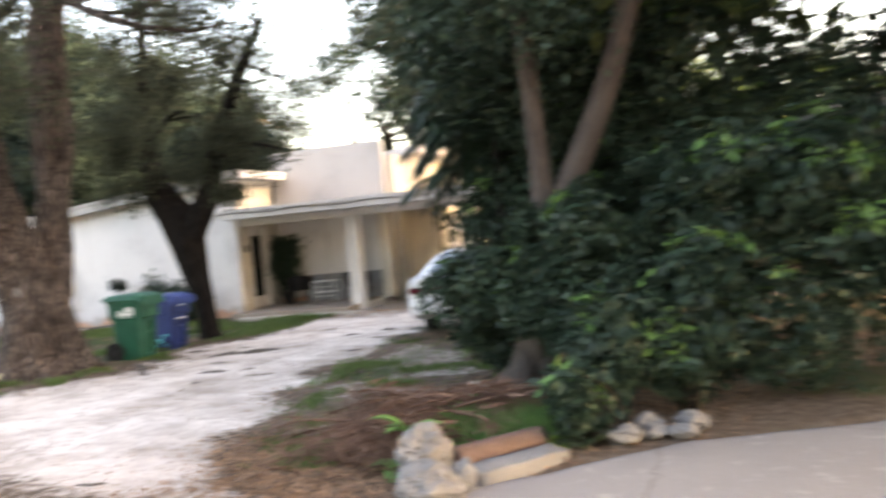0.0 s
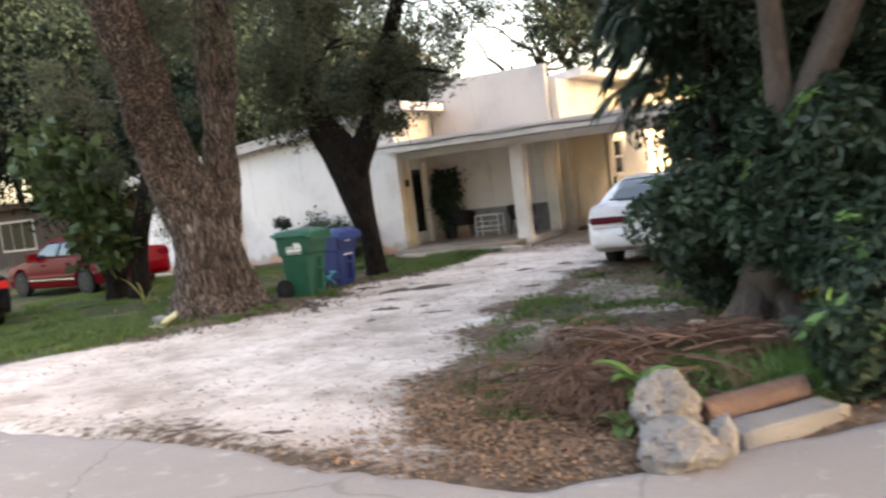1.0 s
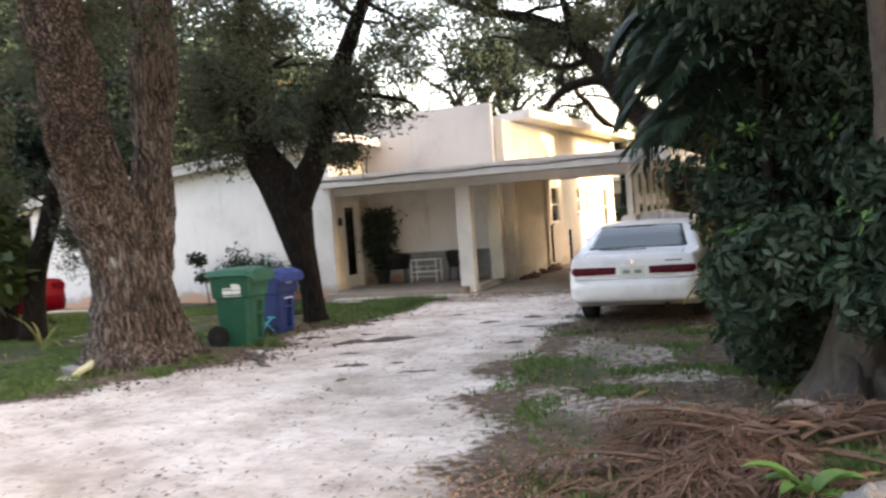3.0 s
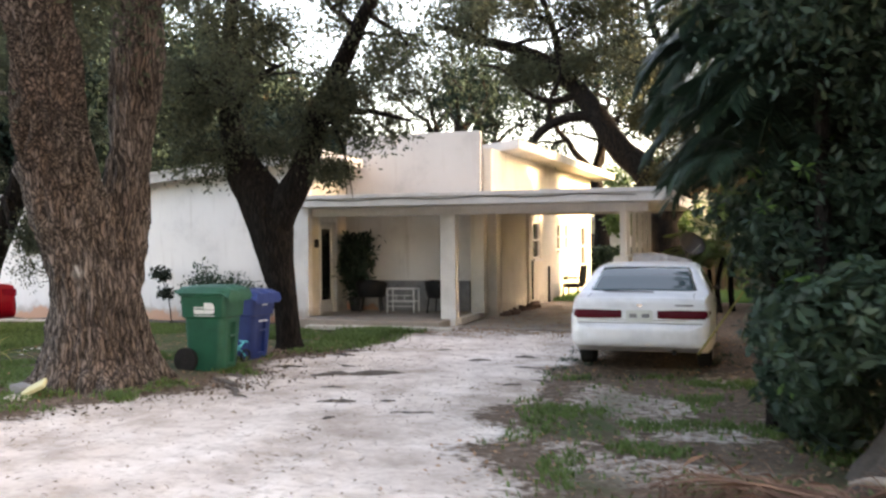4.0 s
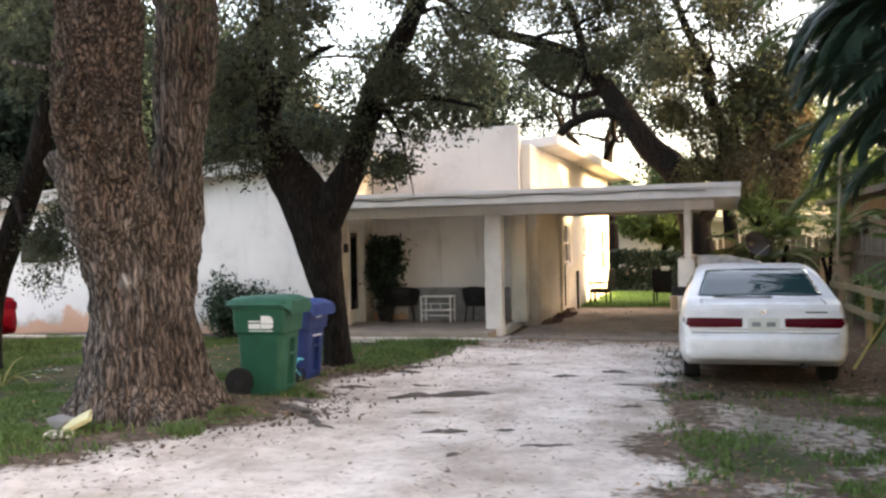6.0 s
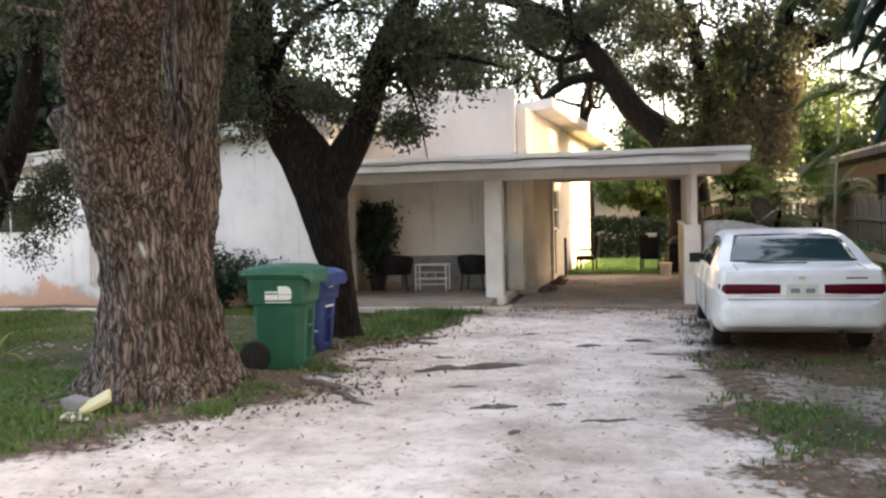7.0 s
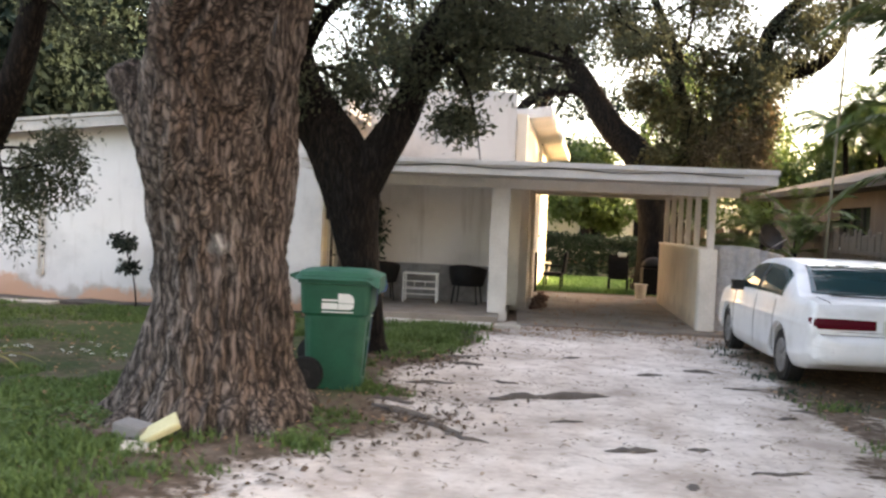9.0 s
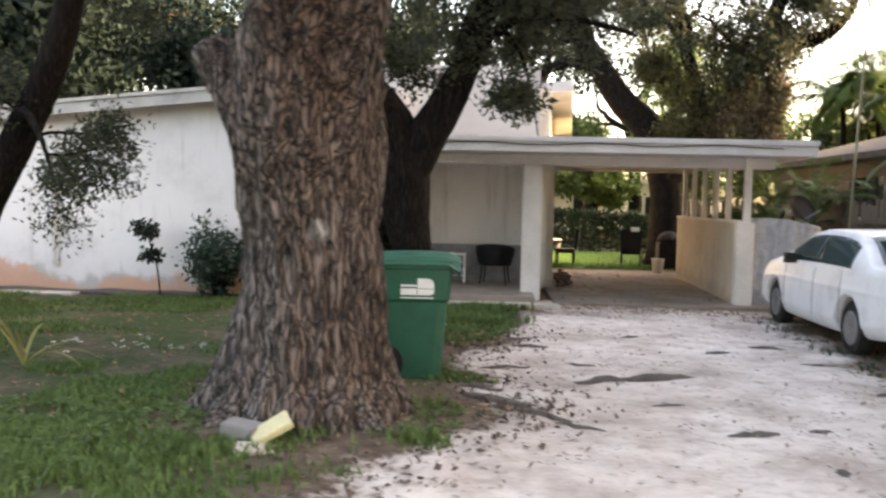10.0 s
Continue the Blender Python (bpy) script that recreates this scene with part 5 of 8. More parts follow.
def frond(base, az, el, length, droop, g, leaflets=34, leaf_len=0.42, leaf_w=0.035, ragged=0.06):
    """A feather palm leaf: its rib and its leaflets, as arrays."""
    n = 14
    d = np.array([np.cos(az) * np.cos(el), np.sin(az) * np.cos(el), np.sin(el)])
    p = np.array(base, float)
    rib = [p.copy()]
    dirs = [d.copy()]
    for i in range(n):
        d = d + np.array([0, 0, -droop / n * (0.4 + 1.2 * i / n)])
        d /= np.linalg.norm(d)
        p = p + d * length / n
        rib.append(p.copy())
        dirs.append(d.copy())
    rib, dirs = np.array(rib), np.array(dirs)
    P, D = [], []
    for s in np.linspace(0.22, 0.99, leaflets):
        f = s * n
        i = min(n - 1, int(f))
        q, t = rib[i] + (rib[i + 1] - rib[i]) * (f - i), dirs[i]
        side = np.cross(t, [0, 0, 1])
        side /= np.linalg.norm(side) + 1e-9
        for sg in (-1, 1):
            v = side * sg * 0.8 + t * 0.75 + np.array([0, 0, -0.25]) + g.normal(0, ragged, 3)
            P.append(q)
            D.append(v / np.linalg.norm(v) * (0.55 + 0.6 * math.sin(math.pi * min(1, s * 0.95))))
    P, D = np.array(P), np.array(D)
    L = np.linalg.norm(D, axis=1)[:, None] * leaf_len
    U = D / np.linalg.norm(D, axis=1)[:, None]
    S = np.cross(U, np.array([0, 0, 1.0]))
    S /= np.linalg.norm(S, axis=1)[:, None] + 1e-9
    m1 = P + U * L * 0.45
    tip = P + U * L + np.array([0, 0, -0.10]) * L
    V = np.stack([P, m1 + S * leaf_w / 2, tip, m1 - S * leaf_w / 2], 1).reshape(-1, 3)
    rr = np.linspace(0.016, 0.004, len(rib))
    return tube(np.column_stack([rib, rr]), 4), (V, np.arange(len(V)).reshape(-1, 4))


def palm(at, label, stems, fronds, length, seed, leaf="palm_leaf", el=(0.3, 1.25), leaf_len=0.42, leaflets=34, toward=None, droop=(0.9, 1.7), leaf_w=0.035):
    ob = thing("palm", at, label, "palm")
    g = np.random.default_rng(seed)
    ribs, leaves, trunks = [], [], []
    for x, y, h, r in stems:
        trunks.append(tube(smooth_path([(x, y, -0.1, r * 1.3), (x + g.normal(0, .05), y, h * 0.5, r), (x + g.normal(0, .1), y + g.normal(0, .1), h, r * 0.8)], 0.15), 8, 0.05, seed))
        for k in range(fronds):
            az = (toward + g.normal(0, 0.8)) if toward is not None and k % 2 else g.uniform(0, 2 * np.pi)
            a, b = frond((x, y, h), az, g.uniform(*el), length * g.uniform(0.75, 1.15), g.uniform(*droop), g, leaflets, leaf_len, leaf_w)
            ribs.append(a)
            leaves.append(b)
    arrays("trunk", *joined(trunks), M["bark_dark"], ob, smooth=True)
    tagged(arrays("frond_ribbing", *joined(ribs), M[leaf], ob), kind="stuff")
    arrays("crown", *joined(leaves), M[leaf], ob)
    return ob


palm((-1.35, 11.5, 0), "feathery clump palm near the parked car", [(0.0, 0.0, 2.5, 0.06), (0.3, 0.4, 2.1, 0.05), (-0.25, 0.15, 2.2, 0.05), (0.1, -0.5, 2.9, 0.06), (0.2, 0.2, 3.9, 0.06), (-0.1, -0.2, 4.8, 0.06)], 11, 1.7, 71, leaf="shrub_leaf", toward=math.pi * 1.05, leaf_w=0.026, leaflets=42)
palm((-2.2, 9.85, 0), "dark clump palm at the edge of the thicket", [(0.0, 0.0, 2.9, 0.06), (-0.2, 0.3, 2.3, 0.05), (0.3, 0.2, 3.4, 0.06), (-0.1, 0.5, 3.9, 0.06), (0.1, -0.3, 4.4, 0.06)], 13, 1.2, 77, leaf="shrub_leaf", toward=math.pi * 1.25, droop=(1.3, 2.2), leaf_w=0.022, leaflets=46, leaf_len=0.36)
palm((-2.05, 11.4, 0), "tall dark clump palm over the parked car", [(0.0, 0.0, 3.7, 0.06), (0.3, 0.4, 4.7, 0.06), (-0.2, 0.5, 5.5, 0.06), (0.2, -0.4, 3.0, 0.05)], 30, 1.8, 81, leaf="shrub_leaf", toward=math.pi, droop=(1.4, 2.4), leaf_w=0.030, leaflets=56, leaf_len=0.46)
palm((-1.2, 13.8, 0), "young clump palm beside the fence", [(0.0, 0.0, 0.9, 0.05), (0.3, 0.3, 0.7, 0.05)], 9, 1.6, 72, leaf="vine_leaf", toward=math.pi)
palm((-2.6, 23.2, 0), "feathery palm beside the neighbouring fence", [(0.0, 0.0, 1.3, 0.06), (0.3, 0.4, 1.6, 0.06), (-0.2, 0.5, 1.0, 0.06)], 10, 1.3, 73, leaf="vine_leaf", toward=math.pi)
palm((-1.2, 16.3, 0), "feathery dark clump palm beyond the rail fence", [(0.0, 0.0, 3.3, 0.06), (0.3, 0.5, 4.2, 0.06), (0.2, 0.7, 2.6, 0.05), (0.1, -0.4, 4.9, 0.06)], 17, 2.3, 78, toward=math.pi, leaf_w=0.04, leaflets=44)
palm((-1.2, 24.6, 0), "light green clump palm by the board fence", [(0.0, 0.0, 1.3, 0.05), (0.25, 0.5, 1.7, 0.05), (-0.3, 0.5, 1.0, 0.05)], 10, 1.5, 79, leaf="vine_leaf")
palm((5.2, 36.0, 0), "tall palm behind the neighbouring house", [(0.0, 0.0, 6.1, 0.13), (-0.9, 0.8, 5.4, 0.12), (0.9, 1.4, 5.6, 0.12)], 26, 2.3, 74, leaf="vine_leaf", leaf_len=0.7, leaf_w=0.042, leaflets=64, droop=(1.2, 2.2))
far_tree((6.3, 38.5, 0), 6.6, 1.9, 590, "palm_leaf", "leafy garden tree behind the neighbouring house", 0.16, 3.5, 0.26)
palm((10.0, 30.0, 0), "tall palm behind the neighbouring house", [(0.0, 0.0, 5.6, 0.13)], 20, 2.6, 75, leaf_len=0.7, leaf_w=0.06)
palm((-18.5, 31.0, 0), "yellowing palm behind the wing", [(0.0, 0.0, 6.3, 0.13)], 18, 2.2, 76, leaf="brown_leaf", leaf_len=0.6, leaf_w=0.06)

# ---- the vine-clad tree by the parked cars ----
vine_tree = tree("tree", (-14.6, 13.2, 0), "leaning dark tree wrapped in broad vine leaves", [
    [(-15.0, 13.2, -0.1, 0.34), (-15.0, 13.2, 0.3, 0.24), (-15.1, 13.2, 1.2, 0.2), (-15.3, 13.2, 2.2, 0.18), (-15.5, 13.3, 3.4, 0.15), (-15.6, 13.4, 5.0, 0.1)],
    [(-14.35, 13.15, -0.1, 0.3), (-14.3, 13.15, 0.3, 0.21), (-14.15, 13.15, 1.2, 0.18), (-13.7, 13.1, 2.1, 0.18), (-13.3, 13.0, 2.8, 0.16), (-13.0, 12.9, 3.6, 0.14), (-12.7, 12.8, 5.0, 0.1)],
    [(-13.6, 13.05, 2.3, 0.09), (-13.4, 12.75, 2.45, 0.05), (-13.1, 12.5, 2.2, 0.03), (-12.95, 12.45, 1.8, 0.012)],
], M["bark_dark"], M["oak_leaf"], 61, 14, [(0, 0.6, 1.0, 6), (1, 0.8, 1.0, 6), (2, 0.4, 1.0, 4)], 11, 0.06, 0.026, 0.10, 0.06, -0.1, 3, 2, 0.62)


def big_vine():
    ob = thing("vine", (-15.1, 12.9, 0), "broad-leaved vine climbing the leaning tree", "vine")
    g = np.random.default_rng(62)
    c = np.array([(-15.2, 12.95, 1.6, 0.5, 0.45, 1.0), (-15.5, 12.9, 2.7, 0.9, 0.6, 0.8), (-14.8, 12.85, 2.4, 0.6, 0.5, 0.9), (-14.6, 12.9, 1.4, 0.4, 0.4, 0.6), (-16.2, 13.0, 3.2, 0.8, 0.6, 0.7)])
    pts = np.vstack([blob_points(430, r[:3], r[3:], g, 0.5) for r in c]) - np.array((-15.1, 12.9, 0))
    V, F = leaf_arrays(pts, 0.30, 0.19, 63, 0.7, fold=0.12)
    arrays("foliage", V, F, M["vine_dark"], ob)
    stems = []
    for k in range(6):
        a = g.uniform(0, 6.3)
        p = [(0.1 + 0.26 * math.cos(a + 1.1 * q), 0.3 + 0.26 * math.sin(a + 1.1 * q), 0.55 * q, 0.02 - 0.002 * q) for q in range(7)]
        stems.append(tube(smooth_path(p, 0.15), 5))
    tagged(arrays("stem_growth", *joined(stems), M["bark_dark"], ob, smooth=True), kind="stuff")


big_vine()

# ---- the parked car ----


def car_body(stations, length, wheel_y, wheel_r, hw_tumble=0.9, rows=330):
    """Lower body as a fine skin: stations give y, half width, floor, belt and top."""
    s = np.array(stations)
    ys = np.linspace(0, length, rows)
    ys = np.sort(np.concatenate([ys, [0.002, 0.012, 0.03, 0.05, 0.07, length - 0.002, length - 0.02]]))
    hw, zb, ze, zt = [np.interp(ys, s[:, 0], s[:, k]) for k in range(1, 5)]
    prof = []
    for f in np.linspace(0, 1, 6):
        prof.append((f * 0.93, 0.0, 0))
    for f in np.linspace(0.05, 0.97, 30):
        bulge = 0.965 + 0.035 * math.sin(math.pi * min(1, f * 1.05)) + (0.012 if 0.36 < f < 0.42 else 0)
        prof.append((bulge, f, 1))
    for f in np.linspace(0, 1, 8):
        prof.append((0.95 * (1 - f), f, 2))
    half = []
    for a, f, k in prof:
        if k == 0:
            half.append((a * hw, zb))
        elif k == 1:
            half.append((a * hw, zb + (ze - zb) * f))
        else:
            half.append((a * hw, ze + (zt - ze) * math.sin(f * math.pi / 2) ** 0.42))
    X = np.stack([h[0] for h in half] + [-h[0] for h in half[-2:0:-1]], 1)
    Z = np.stack([h[1] for h in half] + [h[1] for h in half[-2:0:-1]], 1)
    Y = np.repeat(ys[:, None], X.shape[1], 1)
    for wy in wheel_y:
        d = np.hypot(Y - wy, Z - wheel_r)
        inside = (d < wheel_r + 0.065) & (np.abs(X) > 0.5 * hw[:, None]) & (Z < 0.85 * ze[:, None])
        X = np.where(inside, np.sign(X) * np.minimum(np.abs(X), 0.56), X)
    n, k = X.shape
    V = np.stack([X, Y, Z], -1).reshape(-1, 3)
    i, j = np.meshgrid(np.arange(n - 1), np.arange(k), indexing="ij")
    F = np.stack([i * k + j, i * k + (j + 1) % k, (i + 1) * k + (j + 1) % k, (i + 1) * k + j], -1).reshape(-1, 4)
    return V, F, k


def capped_body(name, stations, length, wheel_y, wheel_r, material, parent, label=""):
    V, F, k = car_body(stations, length, wheel_y, wheel_r)
    ob = arrays(name, V, F, material, parent, label, smooth=True)
    bm = bmesh.new()
    bm.from_mesh(ob.data)
    bm.verts.ensure_lookup_table()
    for ring in (range(0, k), range(len(V) - k, len(V))):
        bm.faces.new([bm.verts[i] for i in ring])
    bmesh.ops.recalc_face_normals(bm, faces=bm.faces)
    bm.to_mesh(ob.data)
    bm.free()
    ob.data.shade_smooth()
    return ob


def cabin(base, roof, material, glass, parent, corner=0.10):
    """Rounded greenhouse: base and roof are (y_rear, y_front, half width, z); glass is let into the shell."""
    b0, b1, bw, bz = base
    r0, r1, rw, rz = roof
    n_end, n_c, n_side = 10, 5, 30
    levels = [-0.06, 0.03, 0.15, 0.3, 0.45, 0.6, 0.75, 0.88, 0.95, 1.0]

    def ring(s, shrink=0.0):
        y0, y1 = b0 + (r0 - b0) * s, b1 + (r1 - b1) * s
        w = bw + (rw - bw) * max(0.0, s) ** 1.35
        z = bz + (rz - bz) * s
        if shrink:
            ym = (y0 + y1) / 2
            w, y0, y1 = w * (1 - shrink), ym + (y0 - ym) * (1 - shrink * 0.9), ym + (y1 - ym) * (1 - shrink * 0.9)
            z += 0.055 * (1 - (1 - shrink) ** 2)
        r = corner * (1 - shrink)
        out = []
        for k in range(n_end):
            out.append((-(w - r) + 2 * (w - r) * k / n_end, y0))
        for k in range(n_c):
            a = -math.pi / 2 + math.pi / 2 * k / n_c
            out.append((w - r + r * math.cos(a), y0 + r + r * math.sin(a)))
        for k in range(n_side):
            out.append((w, y0 + r + (y1 - y0 - 2 * r) * k / n_side))
        for k in range(n_c):
            a = math.pi / 2 * k / n_c
            out.append((w - r + r * math.cos(a), y1 - r + r * math.sin(a)))
        for k in range(n_end):
            out.append((w - r - 2 * (w - r) * k / n_end, y1))
        for k in range(n_c):
            a = math.pi / 2 + math.pi / 2 * k / n_c
            out.append((-(w - r) + r * math.cos(a), y1 - r + r * math.sin(a)))
        for k in range(n_side):
            out.append((-w, y1 - r - (y1 - y0 - 2 * r) * k / n_side))
        for k in range(n_c):
            a = math.pi + math.pi / 2 * k / n_c
            out.append((-(w - r) + r * math.cos(a), y0 + r + r * math.sin(a)))
        bow = 0.09 * (1 - shrink)
        return [Vector((x, y + (-bow if y < (y0 + y1) / 2 else bow) * (1 - (x / max(w, 0.01)) ** 2), z)) for x, y in out]

    def kind(i, lev):
        if not 1 <= lev < 7:
            return "shell"
        if i < n_end:
            return "rear_window"
        i -= n_end + n_c
        if 0 <= i < n_side:
            f = (i + 0.5) / n_side
            return "shell" if f < 0.13 or f > 0.95 else "side_window_a" if f < 0.49 else "pillar_a" if f < 0.54 else "side_window_b"
        i -= n_side + n_c
        if 0 <= i < n_end:
            return "windscreen"
        i -= n_end + n_c
        if 0 <= i < n_side:
            f = 1 - (i + 0.5) / n_side
            return "shell" if f < 0.13 or f > 0.95 else "side_window_c" if f < 0.49 else "pillar_b" if f < 0.54 else "side_window_d"
        return "shell"

    rings = [ring(s) for s in levels] + [ring(1.0, c) for c in (0.06, 0.15, 0.3, 0.5, 0.75, 0.97)]
    n = len(rings[0])
    faces = {}
    for lev in range(len(rings) - 1):
        for i in range(n):
            faces.setdefault(kind(i, lev), []).append(((lev, i), (lev, (i + 1) % n), (lev + 1, (i + 1) % n), (lev + 1, i)))
    for name, fs in faces.items():
        bm = bmesh.new()
        made = {}
        for f in fs:
            for key in f:
                if key not in made:
                    p = rings[key[0]][key[1]].copy()
                    if name != "shell":
                        d = 0.003 if name.startswith("pillar") else 0.007
                        if name.startswith("rear"):
                            p.y += d
                        elif name.startswith("wind"):
                            p.y -= d
                        else:
                            p.x -= math.copysign(d, p.x)
                    made[key] = bm.verts.new(p)
            bm.faces.new([made[key] for key in f])
        if name == "shell":
            bm.faces.new([made[(len(rings) - 1, i)] for i in range(n)])
        bmesh.ops.recalc_face_normals(bm, faces=bm.faces)
        if name == "shell":
            part("roof", bm, material, parent, smooth=True)
        else:
            bmesh.ops.solidify(bm, geom=bm.faces[:], thickness=0.006)
            flat = name.rsplit("_", 1)[0] if name[-2] == "_" else name
            part("door_pillar" if flat == "pillar" else flat, bm, M["black_metal"] if flat == "pillar" else glass, parent, smooth=True)


def car_wheel(parent, x, y, r, rim_mat):
    w = part("wheel", disc_wheel(r, 0.19, 32, 0.025), M["rubber"], parent)
    w.location = (x, y, r)
    s = 1 if x > 0 else -1
    rim = bmesh.new()
    bmesh.ops.create_cone(rim, cap_ends=True, segments=28, radius1=r * 0.66, radius2=r * 0.60, depth=0.02, matrix=pose(s * 0.094, 0, 0, 0, 90 * s, 0))
    part("hubcap", rim, rim_mat, w)
    bm = bmesh.new()
    for k in range(7):
        a = k * 2 * math.pi / 7
        box(bm, s * 0.1, s * 0.112, -0.02, 0.02, r * 0.15, r * 0.58, 0.004, pose(0, 0, 0, math.degrees(a), 0, 0))
    part("spokes", bm, rim_mat, w)
    return w

M["hubcap"] = worn("dull silver hubcap", (0.24, 0.24, 0.245), 0.4, 0.25, 8, 60, 0.1, 0.003, metal=0.5)


class Sedan:
    """One continuous sedan skin: lower body, deck, glass slopes and roof, as sections along its length."""
    # along the car: y, half width, floor, belt, crown line
    ROWS = [(0.0, 0.62, 0.460, 0.55, 0.585), (0.012, 0.70, 0.415, 0.59, 0.62), (0.035, 0.765, 0.380, 0.615, 0.645), (0.065, 0.805, 0.360, 0.63, 0.66), (0.078, 0.812, 0.355, 0.655, 0.672), (0.092, 0.82, 0.350, 0.78, 0.83), (0.108, 0.83, 0.345, 0.865, 0.935), (0.135, 0.842, 0.335, 0.90, 0.982), (0.2, 0.858, 0.320, 0.922, 1.0), (0.32, 0.872, 0.275, 0.932, 1.008), (0.62, 0.886, 0.25, 0.94, 1.025), (0.78, 0.89, 0.24, 0.942, 1.105), (1.0, 0.892, 0.23, 0.943, 1.222), (1.2, 0.893, 0.22, 0.943, 1.312), (1.36, 0.893, 0.215, 0.942, 1.358), (1.6, 0.893, 0.21, 0.94, 1.388), (2.05, 0.892, 0.205, 0.935, 1.403), (2.45, 0.891, 0.205, 0.93, 1.394), (2.72, 0.89, 0.205, 0.925, 1.362), (2.9, 0.889, 0.205, 0.922, 1.29), (3.5, 0.885, 0.21, 0.90, 0.99), (3.7, 0.882, 0.215, 0.885, 0.965), (4.2, 0.86, 0.225, 0.82, 0.88), (4.5, 0.82, 0.24, 0.72, 0.78), (4.66, 0.765, 0.26, 0.63, 0.69), (4.74, 0.69, 0.30, 0.575, 0.62), (4.78, 0.58, 0.36, 0.53, 0.555)]

    def __init__(self):
        r = np.array(self.ROWS) * np.array([1, 1.035, 1, 1, 1])
        self.y = np.sort(np.concatenate([np.linspace(0.14, 4.5, 300), np.linspace(0, 0.14, 30)[:-1], np.linspace(4.5, 4.78, 24)[1:]]))
        cols = [np.interp(self.y, r[:, 0], r[:, k]) for k in range(1, 5)]
        even = np.linspace(0, 4.78, 1200)
        win = np.exp(-np.linspace(-2.2, 2.2, 41) ** 2)
        win /= win.sum()
        soft = step(0.16, 0.3, self.y) * step(4.7, 4.5, self.y)
        self.cols = []
        for k, c in enumerate(cols):
            dense = np.interp(even, r[:, 0], r[:, k + 1])
            blur = np.convolve(np.pad(dense, 20, mode="edge"), win, "valid")
            self.cols.append(c * (1 - soft) + np.interp(self.y, even, blur) * soft)

    def at(self, y):
        return [float(np.interp(y, self.y, c)) for c in self.cols]

    def upper(self, y, k, q):
        """The upper skin: k runs up the side (0 to 1), q over the corner and crown (0 to 2)."""
        hw, zb, ze, zt = self.at(y)
        h = zt - ze
        x0, x1 = hw * 0.958, hw * 0.958 - 0.46 * 0.86 * h - 0.008
        z1 = ze + 0.86 * h
        if q <= 0:
            return Vector((x0 + (x1 - x0) * k + 0.05 * h * math.sin(math.pi * k), y, ze + (z1 - ze) * k))
        x2, z2 = max(0.05, x1 - 0.11), zt - 0.010
        if q <= 1:
            a, b, c = (1 - q) ** 2, 2 * q * (1 - q), q * q
            cx, cz = x1 - 0.02 - 0.05 * h, zt - 0.012
            return Vector((a * x1 + b * cx + c * x2, y, a * z1 + b * cz + c * z2))
        f = q - 1
        return Vector((x2 * (1 - f), y, z2 + 0.010 * (1 - (1 - f) ** 2)))

    def section(self, y):
        hw, zb, ze, zt = self.at(y)
        pts = [Vector((hw * 0.90 * f, y, zb)) for f in np.linspace(0, 1, 6)]
        for f in np.linspace(0.05, 0.98, 34):
            tuck = 0.90 + 0.10 * min(1.0, f / 0.22) ** 0.6 if f < 0.22 else 1.0
            crease = 0.007 * math.exp(-((f - 0.72) / 0.03) ** 2)
            pts.append(Vector((hw * (tuck - 0.042 * max(0.0, (f - 0.5) / 0.5) ** 2) + crease, y, zb + (ze - zb) * f)))
        pts += [self.upper(y, k, 0) for k in np.linspace(0, 1, 11)]
        pts += [self.upper(y, 1, q) for q in np.linspace(0.2, 1, 5)]
        pts += [self.upper(y, 1, q) for q in np.linspace(1.1, 2, 10)]
        return pts

    def body(self, material, parent, wheels, r):
        half = np.array([[tuple(p) for p in self.section(y)] for y in self.y])
        mirror = half[:, -2:0:-1].copy()
        mirror[..., 0] *= -1
        P = np.concatenate([half, mirror], 1)
        for wy in wheels:
            d = np.hypot(P[..., 1] - wy, P[..., 2] - r)
            inside = (d < r + 0.06) & (np.abs(P[..., 0]) > 0.45) & (P[..., 2] < 0.75)
            P[..., 0] = np.where(inside, np.sign(P[..., 0]) * np.minimum(np.abs(P[..., 0]), 0.58), P[..., 0])
        n, k = P.shape[:2]
        i, j = np.meshgrid(np.arange(n - 1), np.arange(k), indexing="ij")
        F = np.stack([i * k + j, i * k + (j + 1) % k, (i + 1) * k + (j + 1) % k, (i + 1) * k + j], -1).reshape(-1, 4)
        ob = arrays("body", P.reshape(-1, 3), F, material, parent, "white painted body")
        bm = bmesh.new()
        bm.from_mesh(ob.data)
        bm.verts.ensure_lookup_table()
        for ring in (range(0, k), range(n * k - k, n * k)):
            bm.faces.new([bm.verts[q] for q in ring])
        bmesh.ops.recalc_face_normals(bm, faces=bm.faces)
        bm.to_mesh(ob.data)
        bm.free()
        ob.data.shade_smooth()
        ob.data.set_sharp_from_angle(angle=radians(38))
        return ob

    def sheet(self, rows, proud=0.004, thick=0.006):
        """A thin pane from a grid of points on the skin, standing slightly proud."""
        bm = bmesh.new()
        g = [[bm.verts.new(p) for p in row] for row in rows]
        for a, b in zip(g, g[1:]):
            for q in range(len(a) - 1):
                bm.faces.new((a[q], a[q + 1], b[q + 1], b[q]))
        bmesh.ops.recalc_face_normals(bm, faces=bm.faces)
        c = Vector((0, 2.2, 0.7))
        bm.normal_update()
        if sum((f.calc_center_median() - c).dot(f.normal) for f in bm.faces) < 0:
            bmesh.ops.reverse_faces(bm, faces=bm.faces[:])
            bm.normal_update()
        for v in bm.verts:
            v.co += v.normal * proud
        bmesh.ops.solidify(bm, geom=bm.faces[:], thickness=thick)
        return bm

